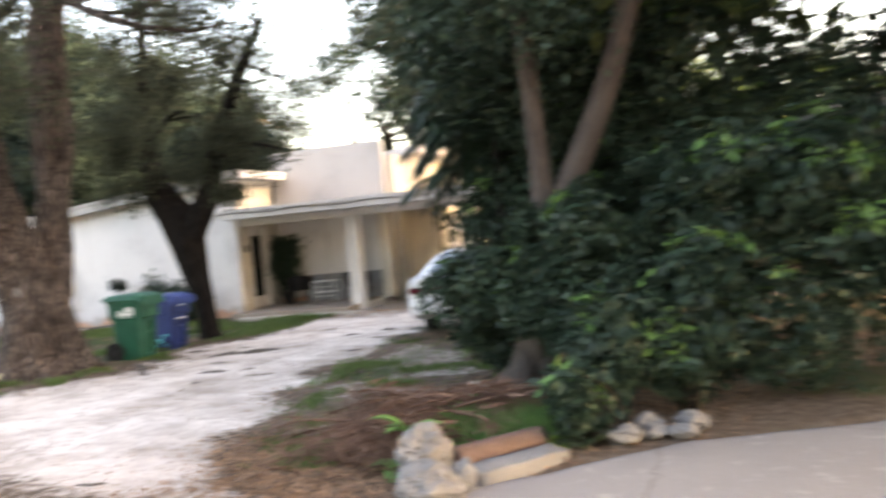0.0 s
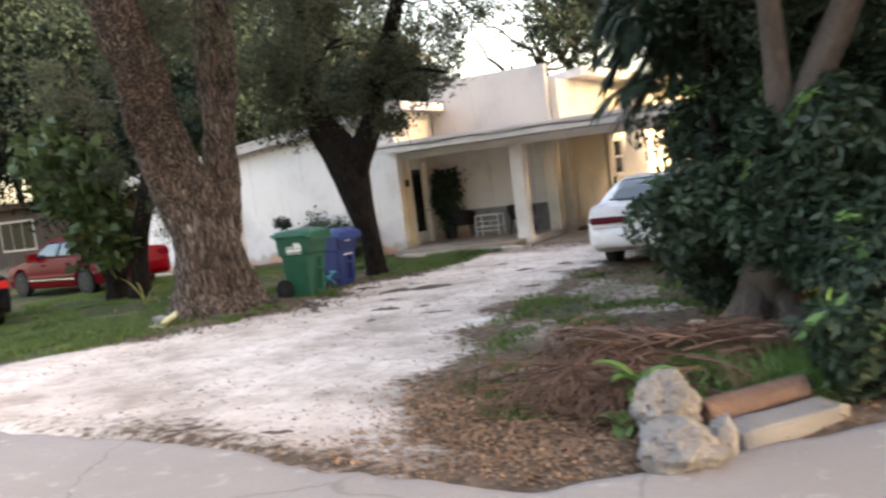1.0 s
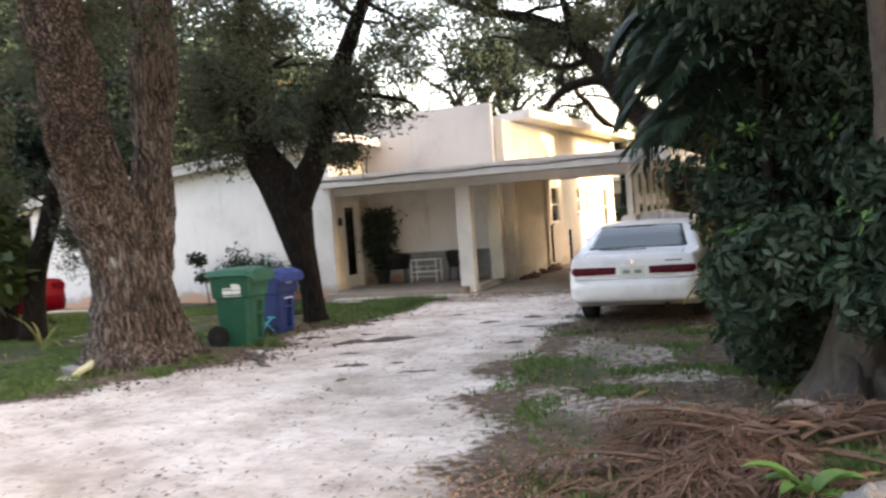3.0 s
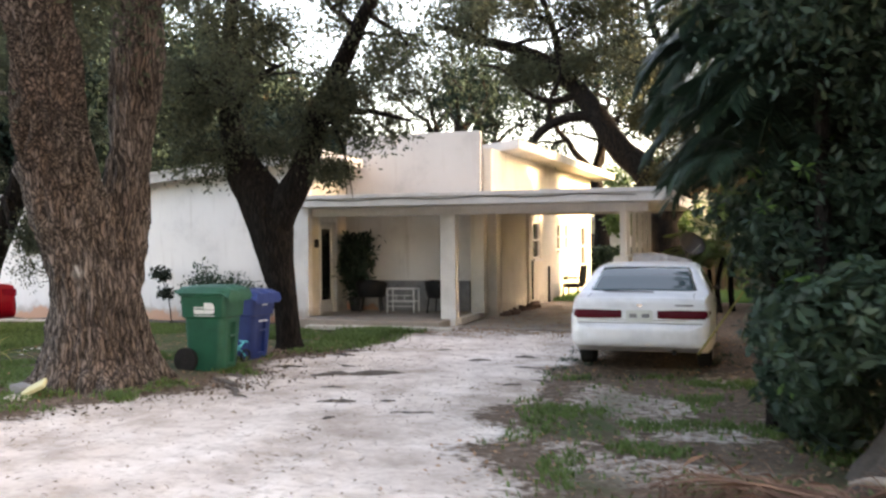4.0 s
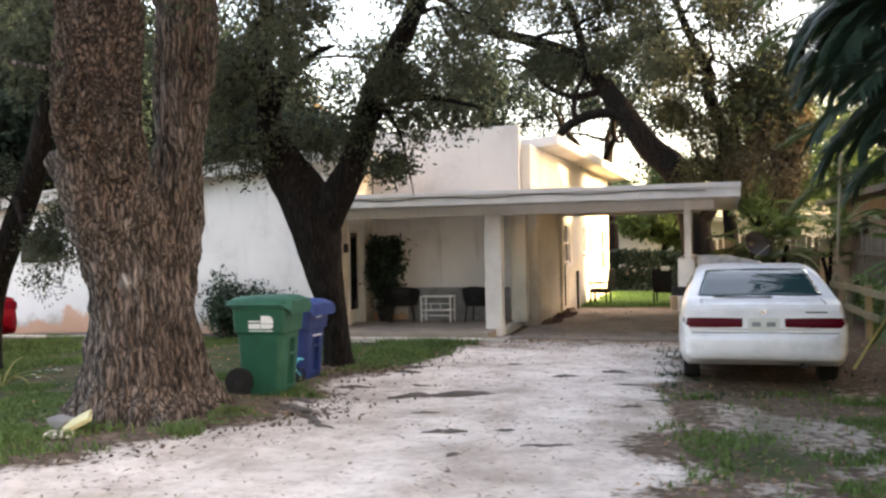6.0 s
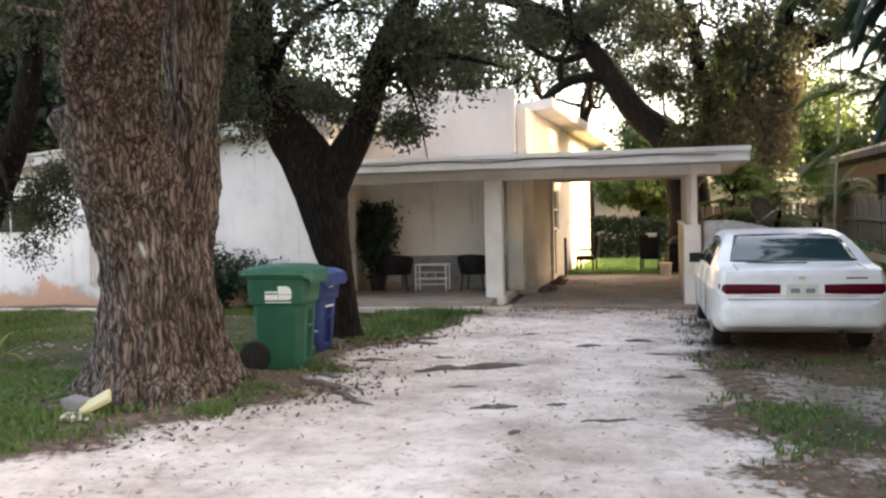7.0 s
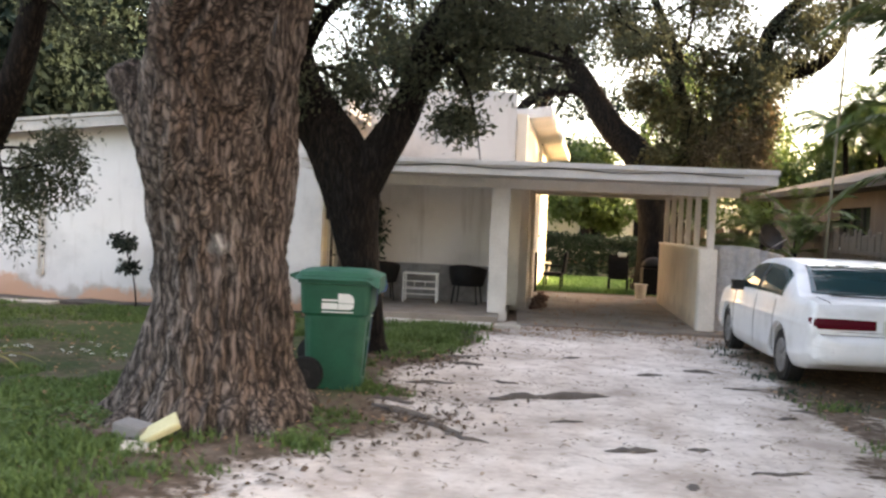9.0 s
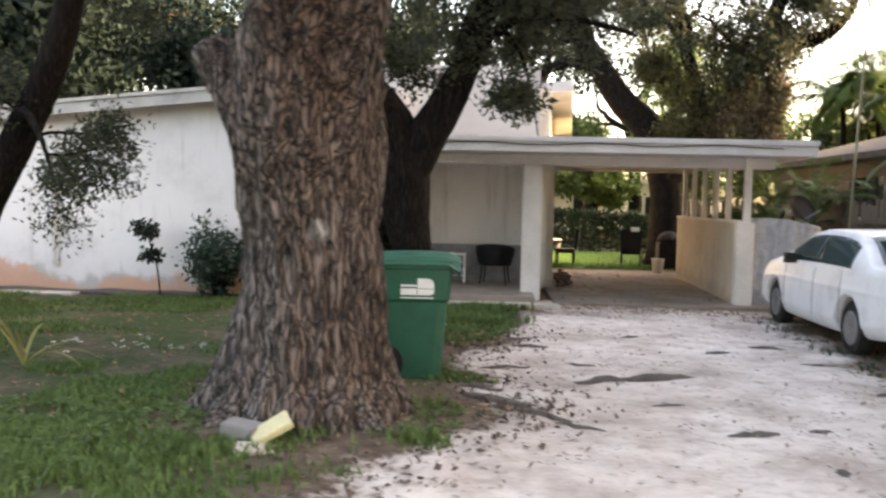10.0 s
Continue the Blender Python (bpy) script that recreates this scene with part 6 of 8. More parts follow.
    def slope_pane(self, y0, y1, reach=0.965):
        rows = []
        for a in np.linspace(0, 1, 15):
            row = []
            for u in np.linspace(-1, 1, 23):
                # corners rounded a little
                t = y0 + (y1 - y0) * (a + 0.035 * (0.5 - a) * 2 * abs(u) ** 12)
                w = self.upper(t, 1, 1.0).x * reach
                z = self.upper(t, 1, 1 + (1 - min(1.0, abs(u) * reach))).z
                row.append(Vector((w * u, t, z)))
            rows.append(row)
        return self.sheet(rows)

    def side_pane(self, y0, y1, side, k0=0.10, k1=0.95):
        rows = []
        for y in np.linspace(y0, y1, 22):
            rows.append([Vector((side * p.x, p.y, p.z)) for p in (self.upper(y, k, 0) for k in np.linspace(k0, k1, 7))])
        return self.sheet(rows)


def lamp_band(side):
    """A lamp across the rear face that turns the corner."""
    plan = [(0.225, 0.086), (0.5, 0.086), (0.72, 0.088), (0.79, 0.094), (0.826, 0.108), (0.852, 0.14), (0.864, 0.18)]
    bm = bmesh.new()
    rows = []
    for k, (x, y) in enumerate(plan):
        e = 0.006 if k in (0, len(plan) - 1) else 0.0
        rows.append([bm.verts.new((side * (x + dx), y + dy, z)) for dx, dy, z in ((0.006, -0.012, 0.722 + e), (0.006, -0.013, 0.77), (0.002, -0.002, 0.832 - e), (-0.03, 0.04, 0.83 - e), (-0.03, 0.04, 0.725 + e))])
    for a, b in zip(rows, rows[1:]):
        for i in range(5):
            bm.faces.new((a[i], a[(i + 1) % 5], b[(i + 1) % 5], b[i]))
    bm.faces.new(rows[0])
    bm.faces.new(rows[-1][::-1])
    bmesh.ops.recalc_face_normals(bm, faces=bm.faces)
    return bm


def white_car():
    car = thing("car", (-3.77, 12.97, 0), "white four-door sedan parked on sandy grass", "car", -1.2)
    sd = Sedan()
    sd.body(M["car_white"], car, (1.06, 3.73), 0.31)
    part("rear_window", sd.slope_pane(0.665, 1.325), M["car_glass"], car, "dark glass mirroring the sky", smooth=True)
    part("windscreen", sd.slope_pane(2.80, 3.46), M["car_glass"], car, smooth=True)
    for s in (-1, 1):
        for a, b in ((1.12, 2.12), (2.20, 3.22)):
            part("side_window", sd.side_pane(a, b, s), M["car_glass"], car, smooth=True)
        part("door_pillar", sd.side_pane(2.125, 2.195, s), M["black_metal"], car, smooth=True)
        part("tail_light", lamp_band(s), M["red_lamp"], car, "dark red tail light")
        part("mirror", boxed(s * 0.86, s * 0.995, 2.92, 2.99, 0.945, 1.02, 0.028), M["black_metal"], car)
        for y in (1.50, 2.50):
            part("door_handle", boxed(s * 0.868, s * 0.894, y, y + 0.15, 0.775, 0.805, 0.006), M["car_white"], car)
        for y in (1.30, 2.16, 3.28):
            pts = [(s * (p.x + 0.0005), p.y, p.z, 0.0035) for p in sd.section(y)[10:40]]
            arrays("door_seam", *tube(np.array(pts), 4), M["rubber"], car)
        part("side_strip", boxed(s * 0.888, s * 0.903, 1.42, 3.36, 0.53, 0.575, 0.005), M["car_white"], car)
        part("bumper_lamp", boxed(s * 0.60, s * 0.66, 0.006, 0.05, 0.50, 0.52, 0.004), M["red_lamp"], car)
        for y, z, n in ((1.06, 0.31, 18), (3.73, 0.31, 18)):
            arc = [(s * 0.868, y + 0.372 * math.cos(a), z + 0.372 * math.sin(a), 0.012) for a in np.linspace(0.1, math.pi - 0.1, n)]
            arrays("wheel_arch", *tube(np.array(arc), 6), M["car_white"], car, smooth=True)
    for x in (-0.775, 0.775):
        for y in (1.06, 3.73):
            car_wheel(car, x, y, 0.31, M["hubcap"])
    plate = part("number_plate", boxed(-0.165, 0.165, 0.066, 0.082, 0.682, 0.832, 0.004), M["plate"], car)
    for a, b in ((-0.125, -0.03), (0.03, 0.125)):
        part("plate_mark", boxed(a, b, 0.062, 0.065, 0.735, 0.785, 0), M["stone_band"], plate)
    part("bumper_seam", boxed(-0.77, 0.77, 0.068, 0.08, 0.662, 0.668, 0.001), M["rubber"], car)
    part("lid_seam", boxed(-0.58, 0.58, 0.076, 0.084, 0.70, 0.705, 0.001), M["rubber"], car)
    for s in (-1, 1):
        arrays("lid_seam", *tube(np.array([(s * 0.66, y, sd.upper(y, 1, 1.2).z, 0.003) for y in np.linspace(0.15, 0.60, 12)]), 4), M["rubber"], car)
    part("brake_lamp", boxed(-0.03, 0.14, 0.60, 0.64, 1.02, 1.04, 0.006), M["black_metal"], car)
    part("wiper", rods([((0.02, 0.61, 1.032), (-0.52, 0.63, 1.04))], 0.008, 6), M["black_metal"], car)
    part("badge", boxed(-0.035, 0.035, 0.094, 0.106, 0.875, 0.91, 0.005), M["chrome"], car)
    part("lettering_bar", boxed(0.44, 0.66, 0.098, 0.106, 0.885, 0.90, 0.002), M["black_metal"], car)
    part("exhaust", rod(bmesh.new(), (0.42, 0.12, 0.29), (0.42, 0.6, 0.29), 0.03), M["rubber"], car)


white_car()


def plain_car(at, turn, label, paint, length, lamps):
    car = thing("car", at, label, "car", turn)
    st = [(0, 0.68, 0.42, 0.60, 0.62), (0.05, 0.82, 0.30, 0.74, 0.78), (0.12, 0.86, 0.27, 0.92, 0.98), (0.8, 0.89, 0.22, 0.94, 1.0), (length * 0.7, 0.89, 0.20, 0.92, 0.96), (length - 0.4, 0.84, 0.24, 0.74, 0.8), (length, 0.6, 0.36, 0.52, 0.55)]
    capped_body("body", st, length, (1.05, length - 1.0), 0.32, paint, car)
    cabin((0.85, length * 0.72, 0.815, 0.94), (1.50, length * 0.56, 0.62, 1.37), paint, M["car_glass"], car)
    for x in (-0.79, 0.79):
        for y in (1.05, length - 1.0):
            car_wheel(car, x, y, 0.32, M["black_metal"])
    for s in (-1, 1):
        part("tail_light", boxed(s * 0.50, s * 0.84, 0.04, 0.12, 0.70, 0.86, 0.02), lamps, car, "red tail light")
    part("number_plate", boxed(-0.16, 0.16, 0.0, 0.03, 0.50, 0.64, 0.004), M["plate"], car)
    for s in (-1, 1):
        part("trim_strip", boxed(s * 0.885, s * 0.905, 1.45, length - 1.4, 0.40, 0.44, 0.008), M["chrome"], car)
        part("mirror", boxed(s * 0.87, s * 1.03, length * 0.62, length * 0.62 + 0.1, 0.93, 1.04, 0.04), paint, car)
        for y in (1.6, 2.65):
            part("door_handle", boxed(s * 0.885, s * 0.912, y, y + 0.14, 0.76, 0.79, 0.006), paint, car)
    part("badge", boxed(-0.2, 0.2, 0.03, 0.06, 0.80, 0.825, 0.005), M["chrome"], car)


M["red_lamp_bright"] = mat("bright red lamp plastic", (0.45, 0.015, 0.02), 0.2)
plain_car((-14.7, 9.5, 0), 68, "black sedan parked on the grass verge", M["car_black"], 4.5, M["red_lamp_bright"])
plain_car((-16.25, 15.15, 0), 83, "dark red sedan parked beside the house", M["car_red"], 4.8, M["red_lamp"])

# ---- wheeled bins ----


def bin_half(z, h):
    """Half width and the front and back of a bin's wall at a height."""
    t = z / h
    if t <= 0.66:
        f = t / 0.66
        return 0.255 + 0.045 * f, -0.275 - 0.055 * f, 0.30 + 0.03 * f, 0.10
    f = (t - 0.66) / 0.34
    return 0.312 + 0.022 * f, -0.355 - 0.03 * f, 0.355 + 0.02 * f, 0.055


def bin_shell(h, k):
    bm = bmesh.new()
    rings = []
    zs = [0, 0.03, 0.1, 0.101, 0.3, 0.45, 0.60, 0.601, 0.655, 0.68, 0.80, 0.93]
    spec = [(z, *bin_half(z * h, h)) for z in zs] + [(0.935, 0.355, -0.405, 0.395, 0.06), (0.985, 0.36, -0.41, 0.40, 0.06), (1.0, 0.355, -0.405, 0.395, 0.06)]
    for z, w, y0, y1, r in spec:
        # a hollow runs up the front of the lower body
        dent = 0.055 if 0.1005 < z < 0.6005 else 0.0
        pts = []
        for cx, cy, a0 in ((-w + r, y0 + r, 180), (w - r, y0 + r, 270), (w - r, y1 - r, 0), (-w + r, y1 - r, 90)):
            pts += [(cx + r * math.cos(radians(a0 + q * 18)), cy + r * math.sin(radians(a0 + q * 18))) for q in range(6)]
            if a0 == 180:
                pts += [(-0.105, y0), (-0.095, y0 + dent), (0.095, y0 + dent), (0.105, y0)]
        rings.append([bm.verts.new((x * k, y * k, z * h)) for x, y in pts])
    for a, b in zip(rings, rings[1:]):
        n = len(a)
        for i in range(n):
            bm.faces.new((a[i], a[(i + 1) % n], b[(i + 1) % n], b[i]))
    bm.faces.new(rings[0][::-1])
    bm.faces.new(rings[-1])
    bmesh.ops.recalc_face_normals(bm, faces=bm.faces)
    return bm


def bin_lid(h, k):
    """Slightly domed lid with a turned-down skirt and a deep drooping front lip."""
    bm = bmesh.new()
    nx, ny = 12, 14
    grid = []
    for j in range(ny + 1):
        v = -1 + 2 * j / ny
        row = []
        for i in range(nx + 1):
            u = -1 + 2 * i / nx
            x, y = u * 0.385, -0.015 + v * 0.44
            z = h + 0.055 - 0.025 * u ** 4 - 0.02 * v ** 2 + 0.012 * math.cos(3 * math.pi * u) * (abs(u) < 0.8)
            if i in (0, nx):
                z = h - 0.035
                x *= 0.985
            if j == ny:
                z = min(z, h - 0.02)
            if j == 0:
                z = h - 0.15
                x *= 0.86
                y += 0.005
            elif j == 1:
                y = -0.015 - 0.445
                z -= 0.035
                if i in (0, nx):
                    z -= 0.03
            row.append(bm.verts.new((x * k, y * k, z)))
        grid.append(row)
    for j in range(ny):
        for i in range(nx):
            bm.faces.new((grid[j][i], grid[j][i + 1], grid[j + 1][i + 1], grid[j + 1][i]))
    bmesh.ops.recalc_face_normals(bm, faces=bm.faces)
    bmesh.ops.solidify(bm, geom=bm.faces[:], thickness=0.008)
    return bm


def wheeled_bin(at, turn, label, body, lid, h=1.06, k=1.0):
    ob = thing("wheeled_bin", at, label, "bin", turn, "wheeled bins")
    part("body", bin_shell(h, k), body, ob)
    part("lid", bin_lid(h, k), lid, ob)
    part("handle", rods([((-0.28 * k, 0.47 * k, h - 0.01), (0.28 * k, 0.47 * k, h - 0.01)), ((-0.27 * k, 0.39 * k, h - 0.03), (-0.27 * k, 0.475 * k, h - 0.01)), ((0.27 * k, 0.39 * k, h - 0.03), (0.27 * k, 0.475 * k, h - 0.01))], 0.017), body, ob)
    for s in (-1, 1):
        wh = part("wheel", disc_wheel(0.17, 0.065, 26, 0.014), M["rubber"], ob)
        wh.location = (s * 0.30 * k, 0.285 * k, 0.17)
        part("hub", disc_wheel(0.06, 0.074, 14, 0.008), M["black_metal"], wh)
    part("axle", rods([((-0.30 * k, 0.285 * k, 0.17), (0.30 * k, 0.285 * k, 0.17))], 0.012), M["black_metal"], ob)
    part("grab_bar", rods([((-0.10 * k, -0.315 * k, h * 0.44), (0.10 * k, -0.315 * k, h * 0.44))], 0.015), body, ob)
    return ob


green_bin = wheeled_bin((-9.36, 12.15, 0.0), 93, "green wheeled rubbish bin with white side emblem", M["bin_green"], M["bin_lid"], 1.10, 0.90)
blue_bin = wheeled_bin((-9.56, 13.4, 0.0), 84, "blue wheeled recycling bin behind the green one", M["bin_blue"], M["bin_blue_lid"], 0.98, 0.88)

# ---- the corner of the drive: rocks, log, slab, fallen fronds ----


def rock(at, size, seed, material, label, name="rock", turn=0.0):
    bm = bmesh.new()
    bmesh.ops.create_icosphere(bm, subdivisions=4, radius=0.5)
    off = Vector((seed * 3.1, seed * 1.7, seed))
    for v in bm.verts:
        d = v.co.normalized()
        # flatten towards a few planes for chipped faces
        k = 1.0
        g = random.Random(seed)
        for _ in range(9):
            n = Vector((g.uniform(-1, 1), g.uniform(-1, 1), g.uniform(-0.6, 1))).normalized()
            lim = g.uniform(0.62, 0.86)
            dd = d.dot(n)
            if dd > 0.01:
                k = min(k, lim / dd)
        pit = max(0.0, noise.noise(d * 4.5 + off * 2) - 0.25)
        r = 0.58 * k + 0.07 * noise.noise(d * 2.2 + off) + 0.04 * noise.noise(d * 6 + off) + 0.016 * noise.noise(d * 15 + off) - 0.22 * pit
        v.co = Vector((d.x * r * size[0], d.y * r * size[1], d.z * r * size[2]))
    lo = min(v.co.z for v in bm.verts)
    for v in bm.verts:
        v.co.z -= lo
    ob = part(name, bm, material, None)
    ob.matrix_world = pose(*at, 0, 0, turn)
    return tagged(ob, label, name)


rock((-1.62, 4.88, -0.05), (0.46, 0.36, 0.28), 3, M["rock"], "grey pitted limestone boulder at the roadside", "boulder", 20)
rock((-1.80, 5.30, -0.04), (0.52, 0.34, 0.38), 8, M["rock"], "pale weathered limestone boulder resting behind another", "boulder", 70)
rock((-1.43, 5.06, -0.03), (0.16, 0.14, 0.25), 12, M["slab"], "small pale stone wedged beside the boulders", "stone", 10)
for k, (x, y, s, z) in enumerate([(-0.50, 6.28, 0.30, 0.16), (-0.22, 6.42, 0.20, 0.11), (-0.30, 6.62, 0.26, 0.16), (0.02, 6.62, 0.34, 0.17), (-0.02, 6.40, 0.2, 0.12)]):
    tagged(rock((x, y, -0.02), (s, s * 0.8, z), 20 + k, M["slab"], "pale limestone edging stone at the roadside", "edging_stone", 40 * k), group="edging stones")


def log():
    p = smooth_path([(-1.62, 5.44, 0.10, 0.104), (-1.38, 5.75, 0.095, 0.10), (-1.10, 6.10, 0.10, 0.094)], 0.04)
    o = np.array([-1.5, 5.65, 0.0, 0.0])
    V, F = tube(p - o, 26, 0.03, 4)
    ob = arrays("log", V, F, M["log"], smooth=True)
    bm = bmesh.new()
    bm.from_mesh(ob.data)
    bm.verts.ensure_lookup_table()
    n = len(bm.verts)
    bm.faces.new([bm.verts[i] for i in range(26)])
    bm.faces.new([bm.verts[i] for i in range(n - 26, n)])
    bmesh.ops.recalc_face_normals(bm, faces=bm.faces)
    bm.to_mesh(ob.data)
    bm.free()
    ob.location = o[:3]
    tagged(ob, "reddish brown cut log lying behind a slab", "log")


log()


def slab():
    bm = bmesh.new()
    box(bm, -0.12, 0.12, 0, 0.80, 0, 0.13)
    bmesh.ops.subdivide_edges(bm, edges=bm.edges[:], cuts=7, use_grid_fill=True)
    for v in bm.verts:
        v.co += v.co.normalized() * 0.015 * noise.noise(v.co * 5) + Vector((0.02 * noise.noise(v.co * 3), 0, 0.012 * noise.noise(v.co * 4 + Vector((9, 0, 0)))))
    ob = part("stone_slab", bm, M["slab"], smooth=True)
    ob.matrix_world = pose(-1.42, 5.24, -0.03, 0, 0, -40)
    tagged(ob, "long pale limestone slab edging the road", "stone slab")


slab()


def fallen_fronds():
    """Dry palm leaves heaped beside the drive, each one a thing."""
    g = np.random.default_rng(90)
    spots = [(-2.9, 6.2, 0.6, 0.9), (-2.7, 6.5, 0.9, 1.0), (-2.2, 6.6, 2.6, 1.1), (-2.0, 6.9, 2.9, 1.2), (-2.5, 6.8, 0.2, 1.1), (-1.9, 6.5, 0.35, 0.9), (-2.6, 6.1, 2.2, 0.8), (-2.3, 6.2, 5.4, 0.8), (-1.7, 7.0, 3.5, 1.0), (-2.0, 7.2, 3.0, 1.2), (-2.9, 6.6, 5.6, 0.8), (-2.2, 7.0, 0.9, 0.9), (-1.6, 6.8, 2.0, 0.8), (-2.45, 6.35, 3.9, 0.9), (-2.75, 6.0, 1.2, 0.7), (-2.1, 6.4, 4.6, 0.8), (-2.5, 6.9, 2.4, 1.0)]
    spots += [(g.normal(-2.3, 0.32), g.normal(6.6, 0.26), g.uniform(0, 6.3), g.uniform(0.6, 0.95)) for _ in range(18)]
    for k, (x, y, az, L) in enumerate(spots):
        lift = 0.12 + 0.2 * math.exp(-((x + 2.2) ** 2 + (y - 6.65) ** 2) / 0.35)
        rib, lv = frond((0, 0, lift), az, g.uniform(0.05, 0.25), L * 1.15, g.uniform(0.5, 0.9), g, 58, 0.30, 0.011, 0.55)
        chunks = []
        for q, (V, F) in enumerate((rib, lv)):
            V = V.copy()
            if q:
                V = V + np.repeat(g.normal(0, 0.03, (len(V) // 4, 3)), 4, 0) * np.array([1, 1, 0.7])
            V[:, 2] = np.minimum(np.maximum(V[:, 2], 0.012 + 0.012 * g.random(len(V))), lift + 0.05 + 0.04 * g.random(len(V)))
            chunks.append((V, F))
        ob = arrays("palm_frond", *joined(chunks), M["dry_frond"])
        ob.location = (x, y, 0)
        tagged(ob, "dry brown palm frond heaped beside the drive", "palm frond", "fallen fronds")
    # one pale curled leaf sheath on top
    p = smooth_path([(-0.22, 0.38, 0.20, 0.012), (-0.1, 0.20, 0.27, 0.03), (0.05, 0.0, 0.27, 0.042), (0.18, -0.2, 0.22, 0.035), (0.26, -0.36, 0.15, 0.008)], 0.04)
    V, F = tube(p, 12, 0.10, 3)
    ob = arrays("leaf_sheath", V, F, M["sheath"], smooth=True)
    ob.location = (-1.92, 7.28, 0)
    tagged(ob, "pale grey curled palm sheath on the heap", "leaf sheath")
    # broken twigs
    chunks = []
    for k in range(420):
        x, y = g.normal(-2.3, 0.48), g.normal(6.45, 0.40)
        a, L = g.uniform(0, 6.3), g.uniform(0.12, 0.55)
        z = 0.03 + 0.2 * math.exp(-((x + 2.2) ** 2 + (y - 6.6) ** 2) / 0.3) * g.uniform(0.2, 1.2)
        q = [(x, y, z, g.choice([0.003, 0.004, 0.007])), (x + math.cos(a) * L * 0.5 + g.normal(0, 0.03), y + math.sin(a) * L * 0.5, z + 0.03, 0.007), (x + math.cos(a) * L, y + math.sin(a) * L, max(0.01, z - 0.02), 0.004)]
        chunks.append(tube(np.array(q), 5))
    tagged(arrays("twigs", *joined(chunks), M["dry_frond"]), "loose dry twigs on the frond heap", "twigs", kind="stuff")


fallen_fronds()


def broad_leaf_plant(at, n, length, width, seed, mat_name, label, el=(0.3, 1.1)):
    """Strap leaves from one point, each with a midrib fold."""
    ob = thing("plant", at, label, "plant")
    g = np.random.default_rng(seed)
    for k in range(n):
        az = k * 2.4 + g.uniform(-0.3, 0.3)
        e0 = g.uniform(*el)
        L = length * g.uniform(0.7, 1.1)
        rows = []
        d = np.array([math.cos(az) * math.cos(e0), math.sin(az) * math.cos(e0), math.sin(e0)])
        p = np.zeros(3)
        m = 9
        for i in range(m + 1):
            s = i / m
            w = width * (0.12 + math.sin(math.pi * min(1, s ** 0.8)) ** 0.7) * 0.5
            side = np.cross(d, [0, 0, 1.0])
            side /= np.linalg.norm(side) + 1e-9
            rows.append((p - side * w + np.array([0, 0, w * 0.5]), p.copy(), p + side * w + np.array([0, 0, w * 0.5])))
            d = d + np.array([0, 0, -0.16])
            d /= np.linalg.norm(d)
            p = p + d * L / m
        V = np.array(rows).reshape(-1, 3)
        F = [[i * 3 + j, i * 3 + j + 1, (i + 1) * 3 + j + 1, (i + 1) * 3 + j] for i in range(m) for j in (0, 1)]
        arrays("leaf", V, F, M[mat_name], ob, smooth=True)
    return ob


broad_leaf_plant((-2.04, 5.74, 0.20), 12, 0.36, 0.10, 5, "seedling", "bright green strap-leaved seedling by the boulders", (0.25, 1.1))
broad_leaf_plant((-2.10, 5.5, 0.0), 5, 0.22, 0.12, 6, "seedling", "low broad-leaved green weed by the boulders", (0.3, 0.9))

# ---- bits on the sand ----


def bark_strip(at, length, width, height, turn, seed):
    bm = bmesh.new()
    n = 14
    rows = []
    for i in range(n + 1):
        s = i / n
        w = width * (0.35 + 0.65 * math.sin(math.pi * min(0.97, max(0.03, s)))) * (1 + 0.35 * noise.noise(Vector((s * 6, seed, 0))))
        h = height * (0.3 + 0.7 * math.sin(math.pi * min(0.97, max(0.03, s)))) * (1 + 0.4 * noise.noise(Vector((s * 7, seed, 5))))
        cx = 0.06 * noise.noise(Vector((s * 3, seed, 9)))
        rows.append([bm.verts.new(((s - 0.5) * length, cx + w * math.cos(a), max(0, h * math.sin(a)) - 0.006)) for a in [math.pi * k / 6 for k in range(7)]])
    for a, b in zip(rows, rows[1:]):
        for j in range(6):
            bm.faces.new((a[j], b[j], b[j + 1], a[j + 1]))
    bmesh.ops.recalc_face_normals(bm, faces=bm.faces)
    ob = part("bark_strip", bm, M["debris"], smooth=True)
    z = float(ground_height(np.array([at[0]]), np.array([at[1]]))[0])
    ob.matrix_world = pose(at[0], at[1], z + 0.004, 0, 0, turn)
    return tagged(ob, "dark strip of fallen bark on the sand", "bark", "fallen bark")


